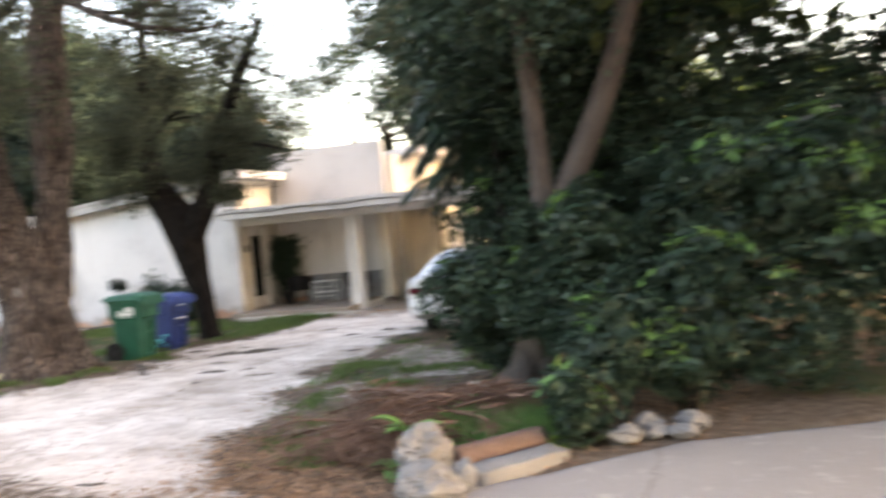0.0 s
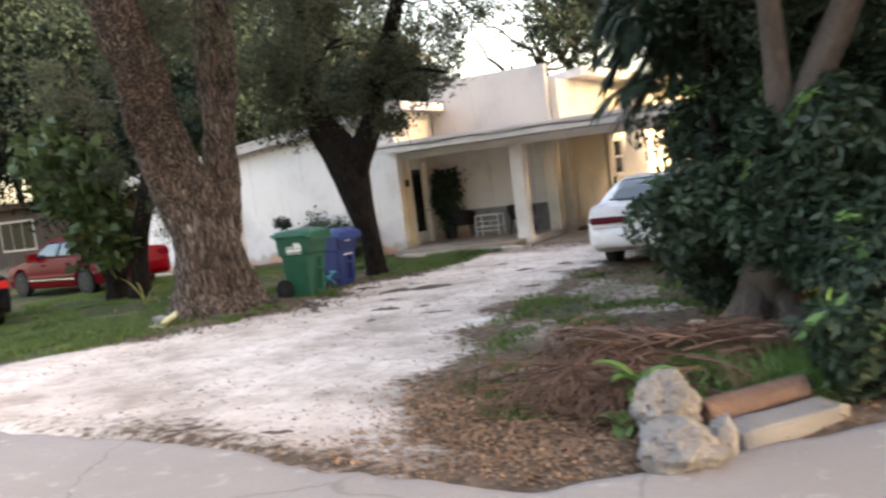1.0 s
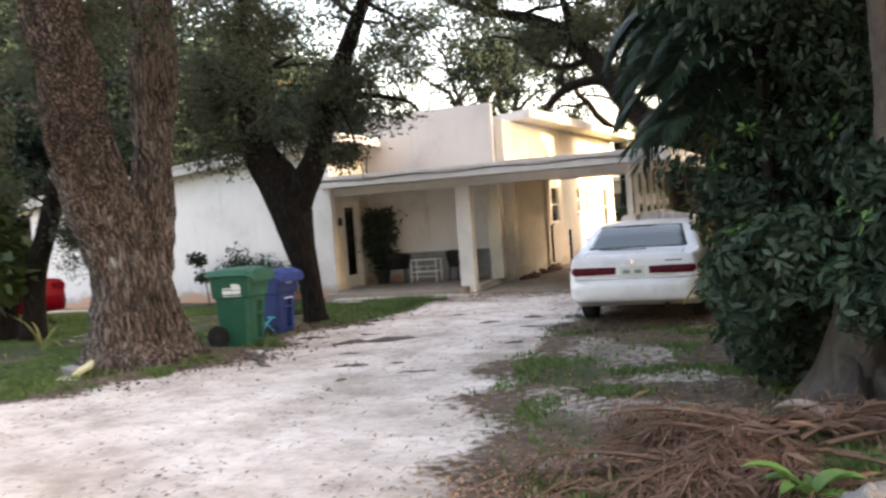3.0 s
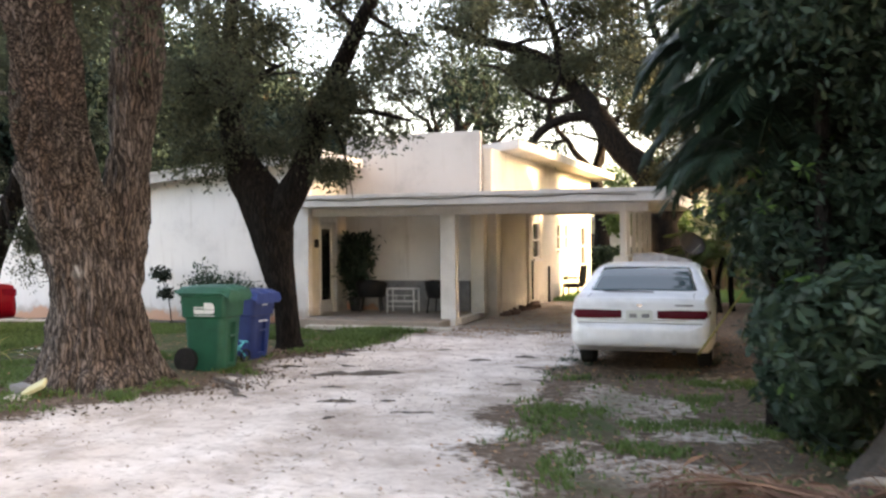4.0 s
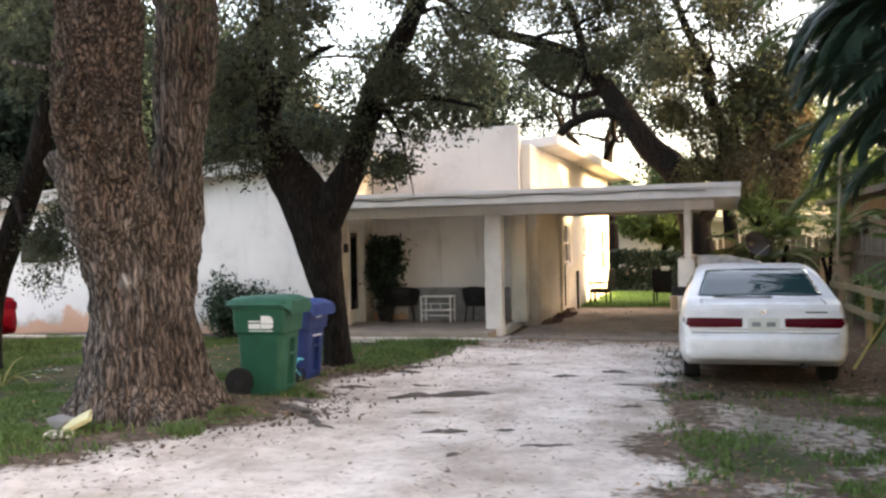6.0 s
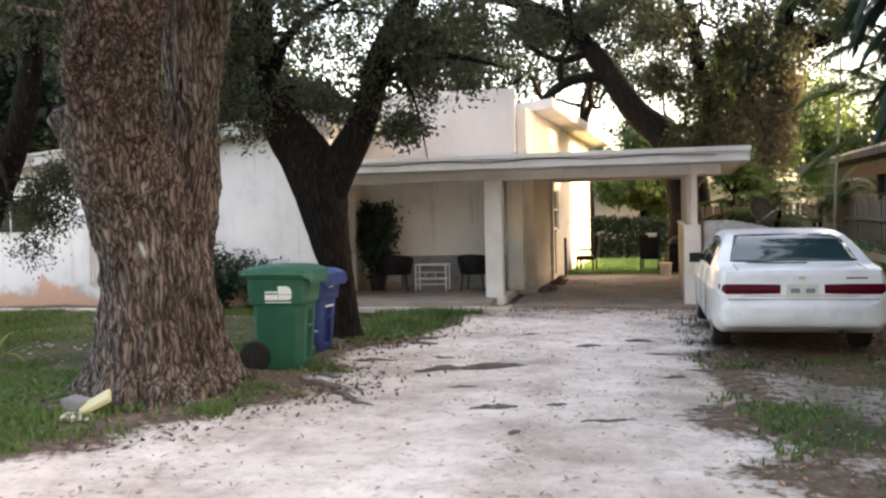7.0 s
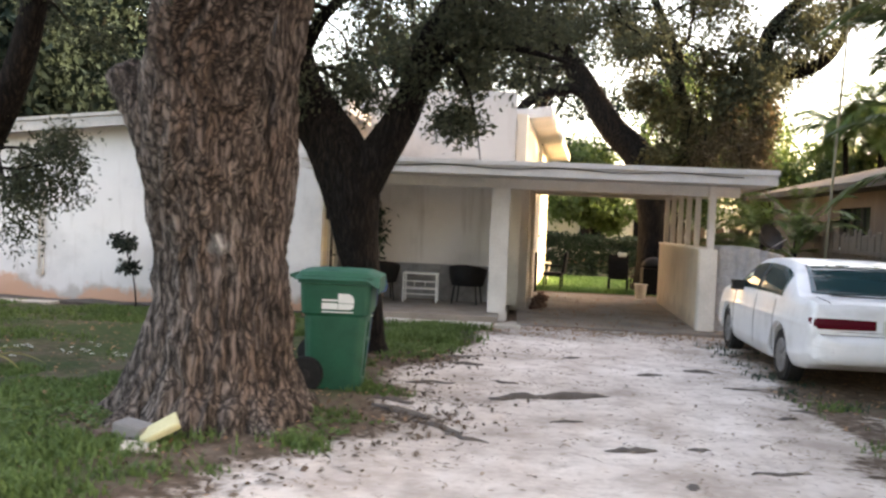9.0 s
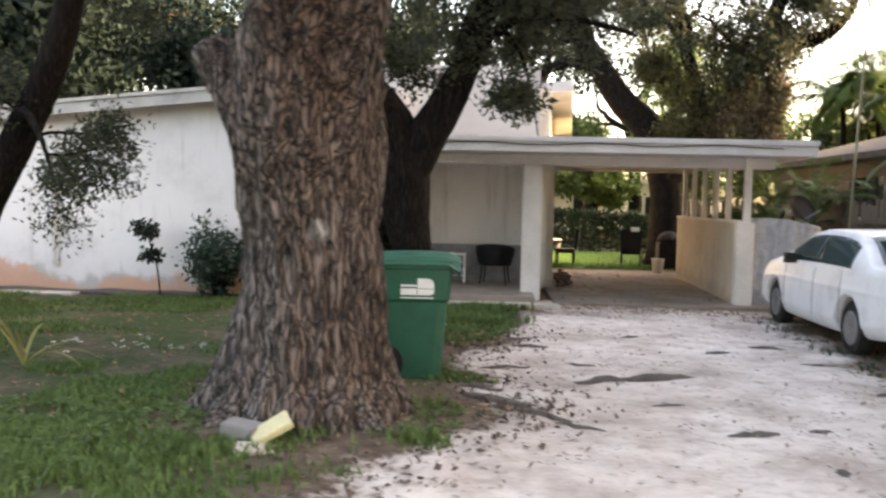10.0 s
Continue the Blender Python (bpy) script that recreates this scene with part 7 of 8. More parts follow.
for k, (x, y, L, w, h, t) in enumerate([(-7.6, 12.2, 0.62, 0.075, 0.045, 28), (-7.08, 12.38, 0.85, 0.085, 0.065, 14), (-6.78, 10.4, 0.42, 0.06, 0.03, 18), (-5.8, 10.03, 0.45, 0.03, 0.02, 14), (-6.1, 13.95, 0.34, 0.05, 0.03, 25), (-5.45, 14.25, 0.42, 0.05, 0.035, -20), (-6.25, 10.55, 0.18, 0.05, 0.02, 10), (-4.6, 5.15, 0.3, 0.03, 0.02, 10), (-8.6, 11.2, 0.7, 0.07, 0.03, -35), (-8.3, 14.6, 0.5, 0.06, 0.03, 5), (-5.2, 11.9, 0.3, 0.04, 0.02, 40), (-8.2, 13.9, 0.4, 0.05, 0.03, -10), (-8.25, 10.75, 0.55, 0.05, 0.03, -40), (-8.0, 10.45, 0.4, 0.035, 0.025, -30), (-8.75, 11.7, 0.45, 0.06, 0.03, -20), (-8.5, 12.7, 0.5, 0.045, 0.03, 12), (-7.75, 12.95, 0.35, 0.04, 0.025, -15), (-7.2, 11.25, 0.3, 0.025, 0.018, 20), (-4.9, 12.3, 0.35, 0.03, 0.02, -30), (-6.5, 9.55, 0.16, 0.04, 0.02, 60), (-5.25, 13.2, 0.4, 0.035, 0.02, -8), (-6.9, 14.9, 0.28, 0.03, 0.02, 12)]):
    bark_strip((x, y), L, w, h, t, k)


def scatter(n, xs, ys, keep, seed):
    g = np.random.default_rng(seed)
    x, y = g.uniform(*xs, n), g.uniform(*ys, n)
    k = g.random(n) < keep(x, y)
    return x[k], y[k], g


def flat_bits(name, x, y, g, size, width, material, label, category, lift=0.006, tilt=0.2):
    z = ground_height(x, y) + lift
    pts = np.column_stack([x, y, z])
    az, el = g.uniform(0, 6.3, len(x)), np.abs(g.normal(0, tilt, len(x)))
    D = np.column_stack([np.cos(az) * np.cos(el), np.sin(az) * np.cos(el), np.sin(el)])
    S = np.column_stack([-np.sin(az), np.cos(az), g.normal(0, tilt, len(x))])
    L = (size * g.uniform(0.4, 1.6, len(x)))[:, None]
    W = L * width
    V = np.stack([pts, pts + D * L * 0.5 + S * W * 0.5 + [0, 0, 0.004], pts + D * L, pts + D * L * 0.5 - S * W * 0.5 + [0, 0, 0.004]], 1).reshape(-1, 3)
    return tagged(arrays(name, V, np.arange(len(V)).reshape(-1, 4), material), label, category, kind="stuff")


M["clod"] = leaf_mat("dark soil clods", (0.045, 0.034, 0.027), (0.14, 0.106, 0.083), 0.9, 0.0)
off_road = lambda x, y: (y > road_edge(x) + 0.02)
x, y, g = scatter(130000, (-16, -2), (5, 18.2), lambda x, y: sandy(x, y) * off_road(x, y) * (0.035 + 0.16 * np.clip(soft_noise(x, y, 0.9, 21), 0, 1)), 1)
M["chip"] = leaf_mat("dark leaf crumbs", (0.13, 0.105, 0.085), (0.36, 0.30, 0.25), 0.9, 0.05)
flat_bits("leaf_crumbs", x, y, g, 0.046, 0.42, M["chip"], "dark leaf crumbs strewn over the sand", "leaf litter")
x, y, g = scatter(80000, (-5.2, 0.5), (4.4, 9.5), lambda x, y: off_road(x, y) * np.clip(1.5 - np.hypot((x + 2.85) / 1.4, (y - 5.7) / 1.1), 0.06, 1) * (1 - sandy(x, y) * 0.93), 2)
flat_bits("dead_leaves", x, y, g, 0.032, 0.5, M["litter"], "orange brown dead leaves by the drive", "leaf litter", 0.01, 0.35)
x, y, g = scatter(22000, (-14, -8.2), (8, 18), lambda x, y: (1 - sandy(x, y)) ** 2 * (0.08 + 0.8 * np.exp(-(((x + 10.6) / 0.9) ** 2 + ((y - 10.6) / 0.9) ** 2)) + 0.5 * np.exp(-(((x + 8.9) / 0.7) ** 2 + ((y - 14.2) / 0.8) ** 2))), 3)
flat_bits("dead_leaves", x, y, g, 0.045, 0.5, M["litter"], "brown dead leaves under the trees", "leaf litter", 0.01, 0.35)
x, y, g = scatter(6000, (-5.0, -1.5), (8, 19), lambda x, y: 0.35 * (1 - sandy(x, y)), 4)
flat_bits("dead_leaves", x, y, g, 0.042, 0.5, M["litter"], "brown dead leaves around the parked car", "leaf litter", 0.01, 0.35)


x, y, g = scatter(9500, (-11.5, -7.4), (8.6, 15.6), lambda x, y: 0.3 * np.exp(-((drive_left(y) + 0.15 - x) / 0.35) ** 2) + 0.55 * np.exp(-(((x + 8.35) / 0.42) ** 2 + ((y - 11.0) / 0.8) ** 2)) + 0.8 * np.exp(-(((x + 10.05) / 1.0) ** 2 + ((y - 10.3) / 0.9) ** 2)) + 0.9 * np.exp(-(((x + 8.9) / 0.5) ** 2 + ((y - 13.9) / 0.6) ** 2)), 13)
flat_bits("soil_clods", x, y, g, 0.045, 0.6, M["clod"], "dark soil clods and bark bits by the trees", "soil", 0.012, 0.5)


def grass(name, n, xs, ys, keep, seed, height, label, material="grass"):
    x, y, g = scatter(n, xs, ys, keep, seed)
    V = []
    k = 3
    for b in range(k):
        px, py = x + g.normal(0, 0.02, len(x)), y + g.normal(0, 0.02, len(x))
        z = ground_height(px, py)
        h = height * g.uniform(0.4, 1.5, len(x))
        az = g.uniform(0, 6.3, len(x))
        lean = g.uniform(0.1, 0.9, len(x)) * h
        w = 0.006 + 0.004 * g.random(len(x))
        base = np.column_stack([px, py, z - 0.005])
        s = np.column_stack([-np.sin(az), np.cos(az), az * 0]) * w[:, None]
        mid = base + np.column_stack([np.cos(az) * lean * 0.35, np.sin(az) * lean * 0.35, h * 0.6])
        tip = base + np.column_stack([np.cos(az) * lean, np.sin(az) * lean, h])
        V.append(np.stack([base - s, base + s, mid + s * 0.8, mid - s * 0.8], 1).reshape(-1, 4, 3))
        V.append(np.stack([mid - s * 0.8, mid + s * 0.8, tip, tip], 1).reshape(-1, 4, 3)[:, [0, 1, 2, 3]])
    Q = np.vstack(V)
    Q[:, 3] += 0.0005
    return tagged(arrays(name, Q.reshape(-1, 3), np.arange(len(Q) * 4).reshape(-1, 4), M[material]), label, "grass", kind="stuff")


clump = lambda x, y, s, k: np.clip(soft_noise(x, y, s, k) * 1.6 + 0.35, 0.03, 1)
grass("grass", 76000, (-17, -8.4), (5.7, 13), lambda x, y: step(0.0, 0.7, drive_left(y) - x + 0.25 * soft_noise(x, y, 0.5, 8)) * clump(x, y, 0.6, 31) ** 2.4 * (1 - 0.9 * np.exp(-(((x + 10.4) / 0.9) ** 2 + ((y - 10.8) / 0.8) ** 2))), 5, 0.05, "short weedy grass beside the drive")
grass("grass", 34000, (-18, -8.2), (13, 18.2), lambda x, y: ((y < 17.4) | (x < -11.2)) * step(0.0, 0.7, drive_left(y) - x) * clump(x, y, 1.1, 32) ** 1.8, 6, 0.05, "shaded lawn in front of the house")
grass("grass", 21000, (-5.2, -1.2), (5.6, 13), lambda x, y: step(-0.1, 0.8, x - drive_right(y)) * (0.03 + 0.9 * clump(x, y, 0.5, 33) ** 2.6 * (1 - 0.75 * np.clip(soft_noise(x + 11, y, 0.75, 77) * 1.6, 0, 1))), 7, 0.055, "patchy grass between drive and thicket")
grass("grass", 8000, (-10.8, -8.0), (15.6, 17.35), lambda x, y: clump(x, y, 0.8, 34), 8, 0.10, "bright grass strip before the porch", "grass")
grass("grass", 24000, (-9, 0), (26.5, 33), lambda x, y: 0.9 + 0 * x, 9, 0.10, "green lawn behind the carport", "bright_leaf")
grass("grass", 7000, (-2.0, -0.9), (6.0, 7.3), lambda x, y: clump(x, y, 0.5, 35), 10, 0.2, "green weeds behind the log", "bright_leaf")


grass("grass", 24000, (-13.0, -8.7), (6.2, 9.95), lambda x, y: step(-0.1, 0.35, drive_left(y) - x + 0.2 * soft_noise(x, y, 0.4, 18)) * clump(x, y, 0.5, 36) ** 1.3, 14, 0.075, "ragged green grass before the great tree")

grass("grass", 5200, (-5.0, -2.4), (12.4, 17.2), lambda x, y: np.clip(np.exp(-(((x + 4.75) / 0.28) ** 2)) + np.exp(-(((x + 2.85) / 0.35) ** 2)) + np.exp(-(((y - 12.75) / 0.3) ** 2)), 0, 1) * 0.30 * clump(x, y, 0.4, 37) ** 1.5, 15, 0.05, "dark rank weeds around the parked car", "shrub_leaf")


def weeds():
    x, y, g = scatter(3600, (-13, -8.3), (7.6, 10.6), lambda x, y: clump(x, y, 0.6, 41) * step(-0.1, 0.5, drive_left(y) - x), 11)
    pts = np.column_stack([x, y, ground_height(x, y) + 0.03 + 0.05 * g.random(len(x))])
    V, F = whorls(pts, np.tile([0, 0, 1.0], (len(x), 1)), 0.05, 12, 6)
    tagged(arrays("weeds", V, F, M["vine_leaf"]), "low broad-leaved weeds in the grass", "weeds", kind="stuff")


weeds()

broad_leaf_plant((-13.0, 12.0, 0), 8, 0.85, 0.028, 9, "stalk", "spindly plant with yellowing stalks in the lawn", (0.6, 1.3))


def flowers():
    g = np.random.default_rng(52)
    n = 26
    x, y = g.uniform(-13.2, -11.6, n), g.normal(13.0, 0.22, n)
    pts = np.column_stack([x, y, ground_height(x, y) + 0.07 + 0.04 * g.random(n)])
    V, F = whorls(pts, np.tile([0, 0, 1.0], (n, 1)), 0.028, 53, 6)
    tagged(arrays("flowers", V, F, M["decal"]), "small white flowers in the lawn", "flowers", kind="stuff")


flowers()

# scraps at the foot of the great tree
for k, (x, y, z, s, t, mt, lab) in enumerate([(-10.06, 9.66, 0.07, (0.27, 0.15, 0.05), 25, "yellow", "pale yellow scrap of board against the tree"), (-10.28, 9.70, 0.0, (0.24, 0.16, 0.15), -15, "slab", "broken stone at the foot of the tree"), (-10.14, 9.48, 0.0, (0.24, 0.17, 0.06), 20, "paver", "broken pale board in the grass"), (-10.48, 9.72, 0.0, (0.2, 0.12, 0.08), 60, "log", "broken brick at the foot of the tree")]):
    bm = boxed(-s[0] / 2, s[0] / 2, -s[1] / 2, s[1] / 2, 0, s[2], 0.008)
    for v in bm.verts:
        v.co += Vector((0.012, 0.012, 0.006)) * noise.noise(v.co * 14 + Vector((k, 0, 0)))
    ob = part("scrap", bm, M[mt])
    ob.matrix_world = pose(x, y, z + (0.05 if k == 0 else 0.015), 18 if k == 0 else 4, -26 if k == 0 else 6, t)
    tagged(ob, lab, "scrap", "scraps by the tree")

# broken pale edging before the porch
for k in range(7):
    x = -10.6 + k * 0.44
    bm = boxed(0, 0.41, 0, 0.32, -0.03, 0.05, 0.01)
    for v in bm.verts:
        v.co += Vector((0.02, 0.02, 0.004)) * noise.noise(v.co * 7 + Vector((k * 3, 0, 0)))
    ob = part("paving_stone", bm, M["paver"])
    ob.matrix_world = pose(x, 17.5 + 0.02 * (k % 3), 0.025, 0, 0, 3 - 2 * (k % 4))
    tagged(ob, "pale broken paving stone before the porch", "paving stone", "porch edging")

# ---- porch furniture ----


def garden_table():
    ob = thing("table", (-9.42, 20.1, 0.15), "small white metal garden table on the porch", "table")
    part("tabletop", boxed(-0.33, 0.33, -0.2, 0.2, 0.52, 0.545, 0.008), M["white_metal"], ob)
    for sx in (-1, 1):
        for sy in (-1, 1):
            part("leg", boxed(sx * 0.31 - 0.014, sx * 0.31 + 0.014, sy * 0.18 - 0.014, sy * 0.18 + 0.014, 0, 0.52, 0.003), M["white_metal"], ob)
    part("shelf", boxed(-0.296, 0.296, -0.18, 0.18, 0.24, 0.258, 0.004), M["white_metal"], ob)
    for z in (0.14, 0.38):
        part("rail", boxed(-0.296, 0.296, -0.195, -0.18, z, z + 0.02, 0.003), M["white_metal"], ob)
    for x in (-0.1, 0.1):
        part("upright", boxed(x - 0.008, x + 0.008, -0.195, -0.181, 0.26, 0.38, 0.002), M["white_metal"], ob)


def tub_chair(at, turn):
    ob = thing("armchair", at, "round black wicker armchair on the porch", "chair", turn, "porch chairs")
    bm = bmesh.new()
    rows = []
    for i in range(17):
        a = radians(-10 + 200 * i / 16)
        c, s = math.cos(a), math.sin(a)
        hgt = 0.66 + 0.08 * max(0, math.sin(a))
        rows.append([bm.verts.new((c * r, s * r * 0.9, z)) for r, z in ((0.30, 0.34), (0.35, 0.52), (0.37, hgt - 0.02), (0.34, hgt), (0.31, hgt - 0.02), (0.29, 0.52), (0.27, 0.36))])
    for a, b in zip(rows, rows[1:]):
        for j in range(6):
            bm.faces.new((a[j], b[j], b[j + 1], a[j + 1]))
    bmesh.ops.recalc_face_normals(bm, faces=bm.faces)
    part("backrest", bm, M["black"], ob, smooth=True)
    bm = bmesh.new()
    bmesh.ops.create_cone(bm, cap_ends=True, segments=24, radius1=0.27, radius2=0.28, depth=0.09, matrix=pose(0, 0, 0.38))
    part("seat", bm, M["black"], ob)
    for x in (-0.2, 0.2):
        for y in (-0.18, 0.18):
            part("leg", rod(bmesh.new(), (x * 1.2, y * 1.2, 0), (x, y, 0.36), 0.016), M["black_metal"], ob)


garden_table()
tub_chair((-10.2, 20.15, 0.15), 180 + 15)
tub_chair((-8.55, 20.15, 0.15), 180 - 10)


def pot_plant(at, height, label):
    ob = thing("potted_plant", at, label, "plant")
    bm = bmesh.new()
    bmesh.ops.create_cone(bm, cap_ends=True, segments=20, radius1=0.14, radius2=0.19, depth=0.32, matrix=pose(0, 0, 0.16))
    part("pot", bm, M["black_metal"], ob)
    g = np.random.default_rng(15)
    tubes, tips = [], []
    for i in range(6):
        grow((0, 0, 0.3), (g.normal(0, 0.18), g.normal(0, 0.18), 1), height * 0.5, 0.018, 1, g, tubes, tips, 0.3, 0.25, 0.5, 3)
    tagged(arrays("stem_growth", *joined(tubes), M["bark_dark"], ob), kind="stuff")
    arrays("foliage", *leaf_arrays(clusters(tips, 12, 0.11, g), 0.16, 0.05, 16), M["shrub_leaf"], ob)


pot_plant((-10.62, 20.3, 0.15), 1.75, "tall dark potted plant in the porch corner")

# ---- under and behind the carport ----


def garden_chair(at, turn, label="black garden armchair behind the carport"):
    ob = thing("armchair", at, label, "chair", turn, "garden chairs")
    part("seat", boxed(-0.26, 0.26, -0.25, 0.25, 0.36, 0.47, 0.025), M["black"], ob)
    part("backrest", boxed(-0.26, 0.26, 0.19, 0.26, 0.471, 1.05, 0.025, pose(0, 0.0, 0, -6, 0, 0)), M["black"], ob)
    for x in (-0.24, 0.24):
        for y in (-0.22, 0.22):
            part("leg", boxed(x - 0.02, x + 0.02, y - 0.02, y + 0.02, 0, 0.36, 0.004), M["black"], ob)
        part("armrest", boxed(x - 0.03, x + 0.03, -0.24, 0.2, 0.62, 0.65, 0.01), M["black"], ob)


garden_chair((-6.62, 27.2, 0.0), -100)
garden_chair((-4.9, 27.2, 0.0), 170)
garden_chair((-4.2, 27.6, 0.0), 200)



def cloth():
    """A pale rag hung over a chair's back."""
    rows = []
    for j in range(13):
        a = -1.15 + 2.3 * j / 12
        y, z = (0.055 * math.sin(a * 1.35), 1.075 - 0.20 * max(0.0, abs(a) - 0.35) * (1 if a < 0 else 0.7))
        rows.append([(x * 0.11 + 0.008 * math.sin(5 * x + j), y + 0.008 * math.sin(7 * x + 2), z) for x in np.linspace(-1, 1, 9)])
    bm = bmesh.new()
    g = [[bm.verts.new(p) for p in r] for r in rows]
    for a, b in zip(g, g[1:]):
        for i in range(8):
            bm.faces.new((a[i], a[i + 1], b[i + 1], b[i]))
    bmesh.ops.solidify(bm, geom=bm.faces[:], thickness=0.006)
    ob = part("cloth", bm, M["decal"], smooth=True)
    ob.matrix_world = pose(-4.86, 26.86, 0.0, 0, 0, 170)
    tagged(ob, "pale rag hung over a black garden chair", "cloth")


cloth()


def wire_table():
    ob = thing("side_table", (-6.95, 28.2, 0.0), "light wire side table by the sunny wall", "table")
    part("tabletop", boxed(-0.3, 0.3, -0.3, 0.3, 0.66, 0.675, 0.004), M["white_metal"], ob)
    for x, y in ((-0.27, -0.27), (0.27, -0.27), (-0.27, 0.27), (0.27, 0.27)):
        part("leg", rod(bmesh.new(), (x * 0.6, y * 0.6, 0), (x, y, 0.66), 0.01), M["white_metal"], ob)


wire_table()


def grill():
    ob = thing("grill", (-4.25, 25.6, 0.0), "black covered barbecue beside the low wall", "barbecue")
    part("cabinet", boxed(-0.28, 0.28, -0.25, 0.25, 0.12, 0.75, 0.02), M["black"], ob)
    bm = bmesh.new()
    bmesh.ops.create_uvsphere(bm, u_segments=20, v_segments=10, radius=0.3)
    for v in bm.verts:
        v.co = Vector((v.co.x, v.co.y * 0.85, 0.76 + max(0, v.co.z) * 0.9))
    part("lid", bm, M["black"], ob, smooth=True)
    for x in (-0.24, 0.24):
        part("leg", boxed(x - 0.02, x + 0.02, -0.2, 0.2, 0, 0.118, 0.004), M["black_metal"], ob)
    bk = thing("bucket", (-4.62, 25.0, 0.035), "pale plastic bucket on the carport floor", "bucket")
    bm = bmesh.new()
    bmesh.ops.create_cone(bm, cap_ends=True, segments=20, radius1=0.12, radius2=0.15, depth=0.34, matrix=pose(0, 0, 0.17))
    part("body", bm, M["soffit"], bk)
    part("rim", bmesh_ring(0.155, 0.012, 0.34), M["soffit"], bk)


def bmesh_ring(r, t, z, n=24, k=6):
    bm = bmesh.new()
    rows = [[bm.verts.new(((r + t * math.cos(b)) * math.cos(a), (r + t * math.cos(b)) * math.sin(a), z + t * math.sin(b))) for b in [2 * math.pi * j / k for j in range(k)]] for a in [2 * math.pi * i / n for i in range(n)]]
    for i in range(n):
        for j in range(k):
            bm.faces.new((rows[i][j], rows[(i + 1) % n][j], rows[(i + 1) % n][(j + 1) % k], rows[i][(j + 1) % k]))
    return bm


grill()

# a small heap by the side wall
g = np.random.default_rng(77)
for k in range(16):
    y = 20.9 + 0.17 * k + g.normal(0, 0.05)
    x, L, t, r = -7.22 + 0.078 * (y - 21) + g.normal(0, 0.06), g.uniform(0.25, 0.5), g.uniform(30, 120), g.uniform(0.03, 0.06)
    ob = part("firewood", rod(bmesh.new(), (-L / 2, 0, r), (L / 2, 0, r), r, r * 0.85, 9), M["log"])
    ob.matrix_world = pose(x, y, 0.035 + (0.09 if k % 4 == 3 else 0), 0, g.uniform(-6, 6) if k % 4 == 3 else 0, t)
    tagged(ob, "short piece of firewood by the side wall", "firewood", "firewood heap")
wx, wy = g.uniform(-8.3, -4.5, 1100), 18.1 - np.abs(g.normal(0, 0.75, 1100))
flat_bits("dead_leaves", wx, wy, g, 0.05, 0.5, M["litter"], "brown dead leaves before the carport", "leaf litter", 0.008, 0.3)
gx, gy = g.uniform(-7.4, -4.6, 600), 18.2 + 7 * g.random(600) ** 1.3
bits = flat_bits("dead_leaves", gx, gy, g, 0.055, 0.5, M["litter"], "brown dead leaves on the carport floor", "leaf litter", 0.0, 0.25)
bits.location.z = 0.045


def tarp():
    """A tarpaulin draped over a tall frame beside the carport."""
    bm = bmesh.new()
    nz = 26
    outline = [(-0.53, -0.24), (0.50, -0.30), (0.56, 0.35), (-0.53, 0.30)]
    per = []
    for k in range(4):
        a, b = Vector(outline[k]), Vector(outline[(k + 1) % 4])
        for i in range(22):
            per.append(a.lerp(b, i / 22))
    rows = []
    for j in range(nz + 1):
        s = j / nz
        z = 1.46 * s
        row = []
        for i, p in enumerate(per):
            f = 1.06 - 0.10 * s
            fold = 0.035 * math.sin(i * 1.9 + 1.6 * math.sin(s * 3)) * (1 - 0.4 * s) + 0.045 * noise.noise(Vector((i * 0.9, s * 7, 4))) + 0.03 * noise.noise(Vector((i * 0.5, s * 4, 0)))
            q = p * f + p.normalized() * fold
            tip = -0.22 * max(0, p.x) * s
            row.append(bm.verts.new((q.x, q.y, z + tip + 0.02 * noise.noise(Vector((p.x * 5, p.y * 5, s * 2))))))
        rows.append(row)
    n = len(per)
    for a, b in zip(rows, rows[1:]):
        for i in range(n):
            bm.faces.new((a[i], a[(i + 1) % n], b[(i + 1) % n], b[i]))
    bm.faces.new(rows[-1])
    ob = part("tarpaulin", bm, M["tarp"], smooth=True)
    ob.matrix_world = pose(-3.74, 19.0, 0, 0, 0, 0)
    tagged(ob, "grey tarpaulin draped over something tall by the carport", "tarpaulin")


tarp()


M["dish_dark"] = worn("dark grey dish", (0.09, 0.09, 0.095), 0.5, 0.25, 6, 50, 0.1, 0.003)


def dish():
    ob = thing("satellite_dish", (-3.30, 19.75, 0), "dark grey satellite dish on a short pole", "satellite dish")
    bm = bmesh.new()
    rows = []
    for i in range(7):
        r = 0.30 * i / 6
        rows.append([bm.verts.new((r * math.cos(a) * 1.0, r * math.sin(a) * 0.85, 0.22 * r * r / 0.09)) for a in [2 * math.pi * k / 28 for k in range(28)]] if i else [bm.verts.new((0, 0, 0))])
    for k in range(28):
        bm.faces.new((rows[0][0], rows[1][k], rows[1][(k + 1) % 28]))
    for a, b in zip(rows[1:], rows[2:]):
        for k in range(28):
            bm.faces.new((a[k], b[k], b[(k + 1) % 28], a[(k + 1) % 28]))
    bmesh.ops.solidify(bm, geom=bm.faces[:], thickness=0.012)
    bmesh.ops.transform(bm, matrix=pose(0, 0, 1.55, 62, 0, 40), verts=bm.verts)
    part("reflector", bm, M["dish_dark"], ob, smooth=True)
    part("pole", rod(bmesh.new(), (0, 0.05, 0), (0, 0.05, 1.5), 0.025), M["black_metal"], ob)
    part("arm", rods([((0.05, -0.1, 1.4), (0.28, -0.42, 1.62))], 0.012), M["dish"], ob)


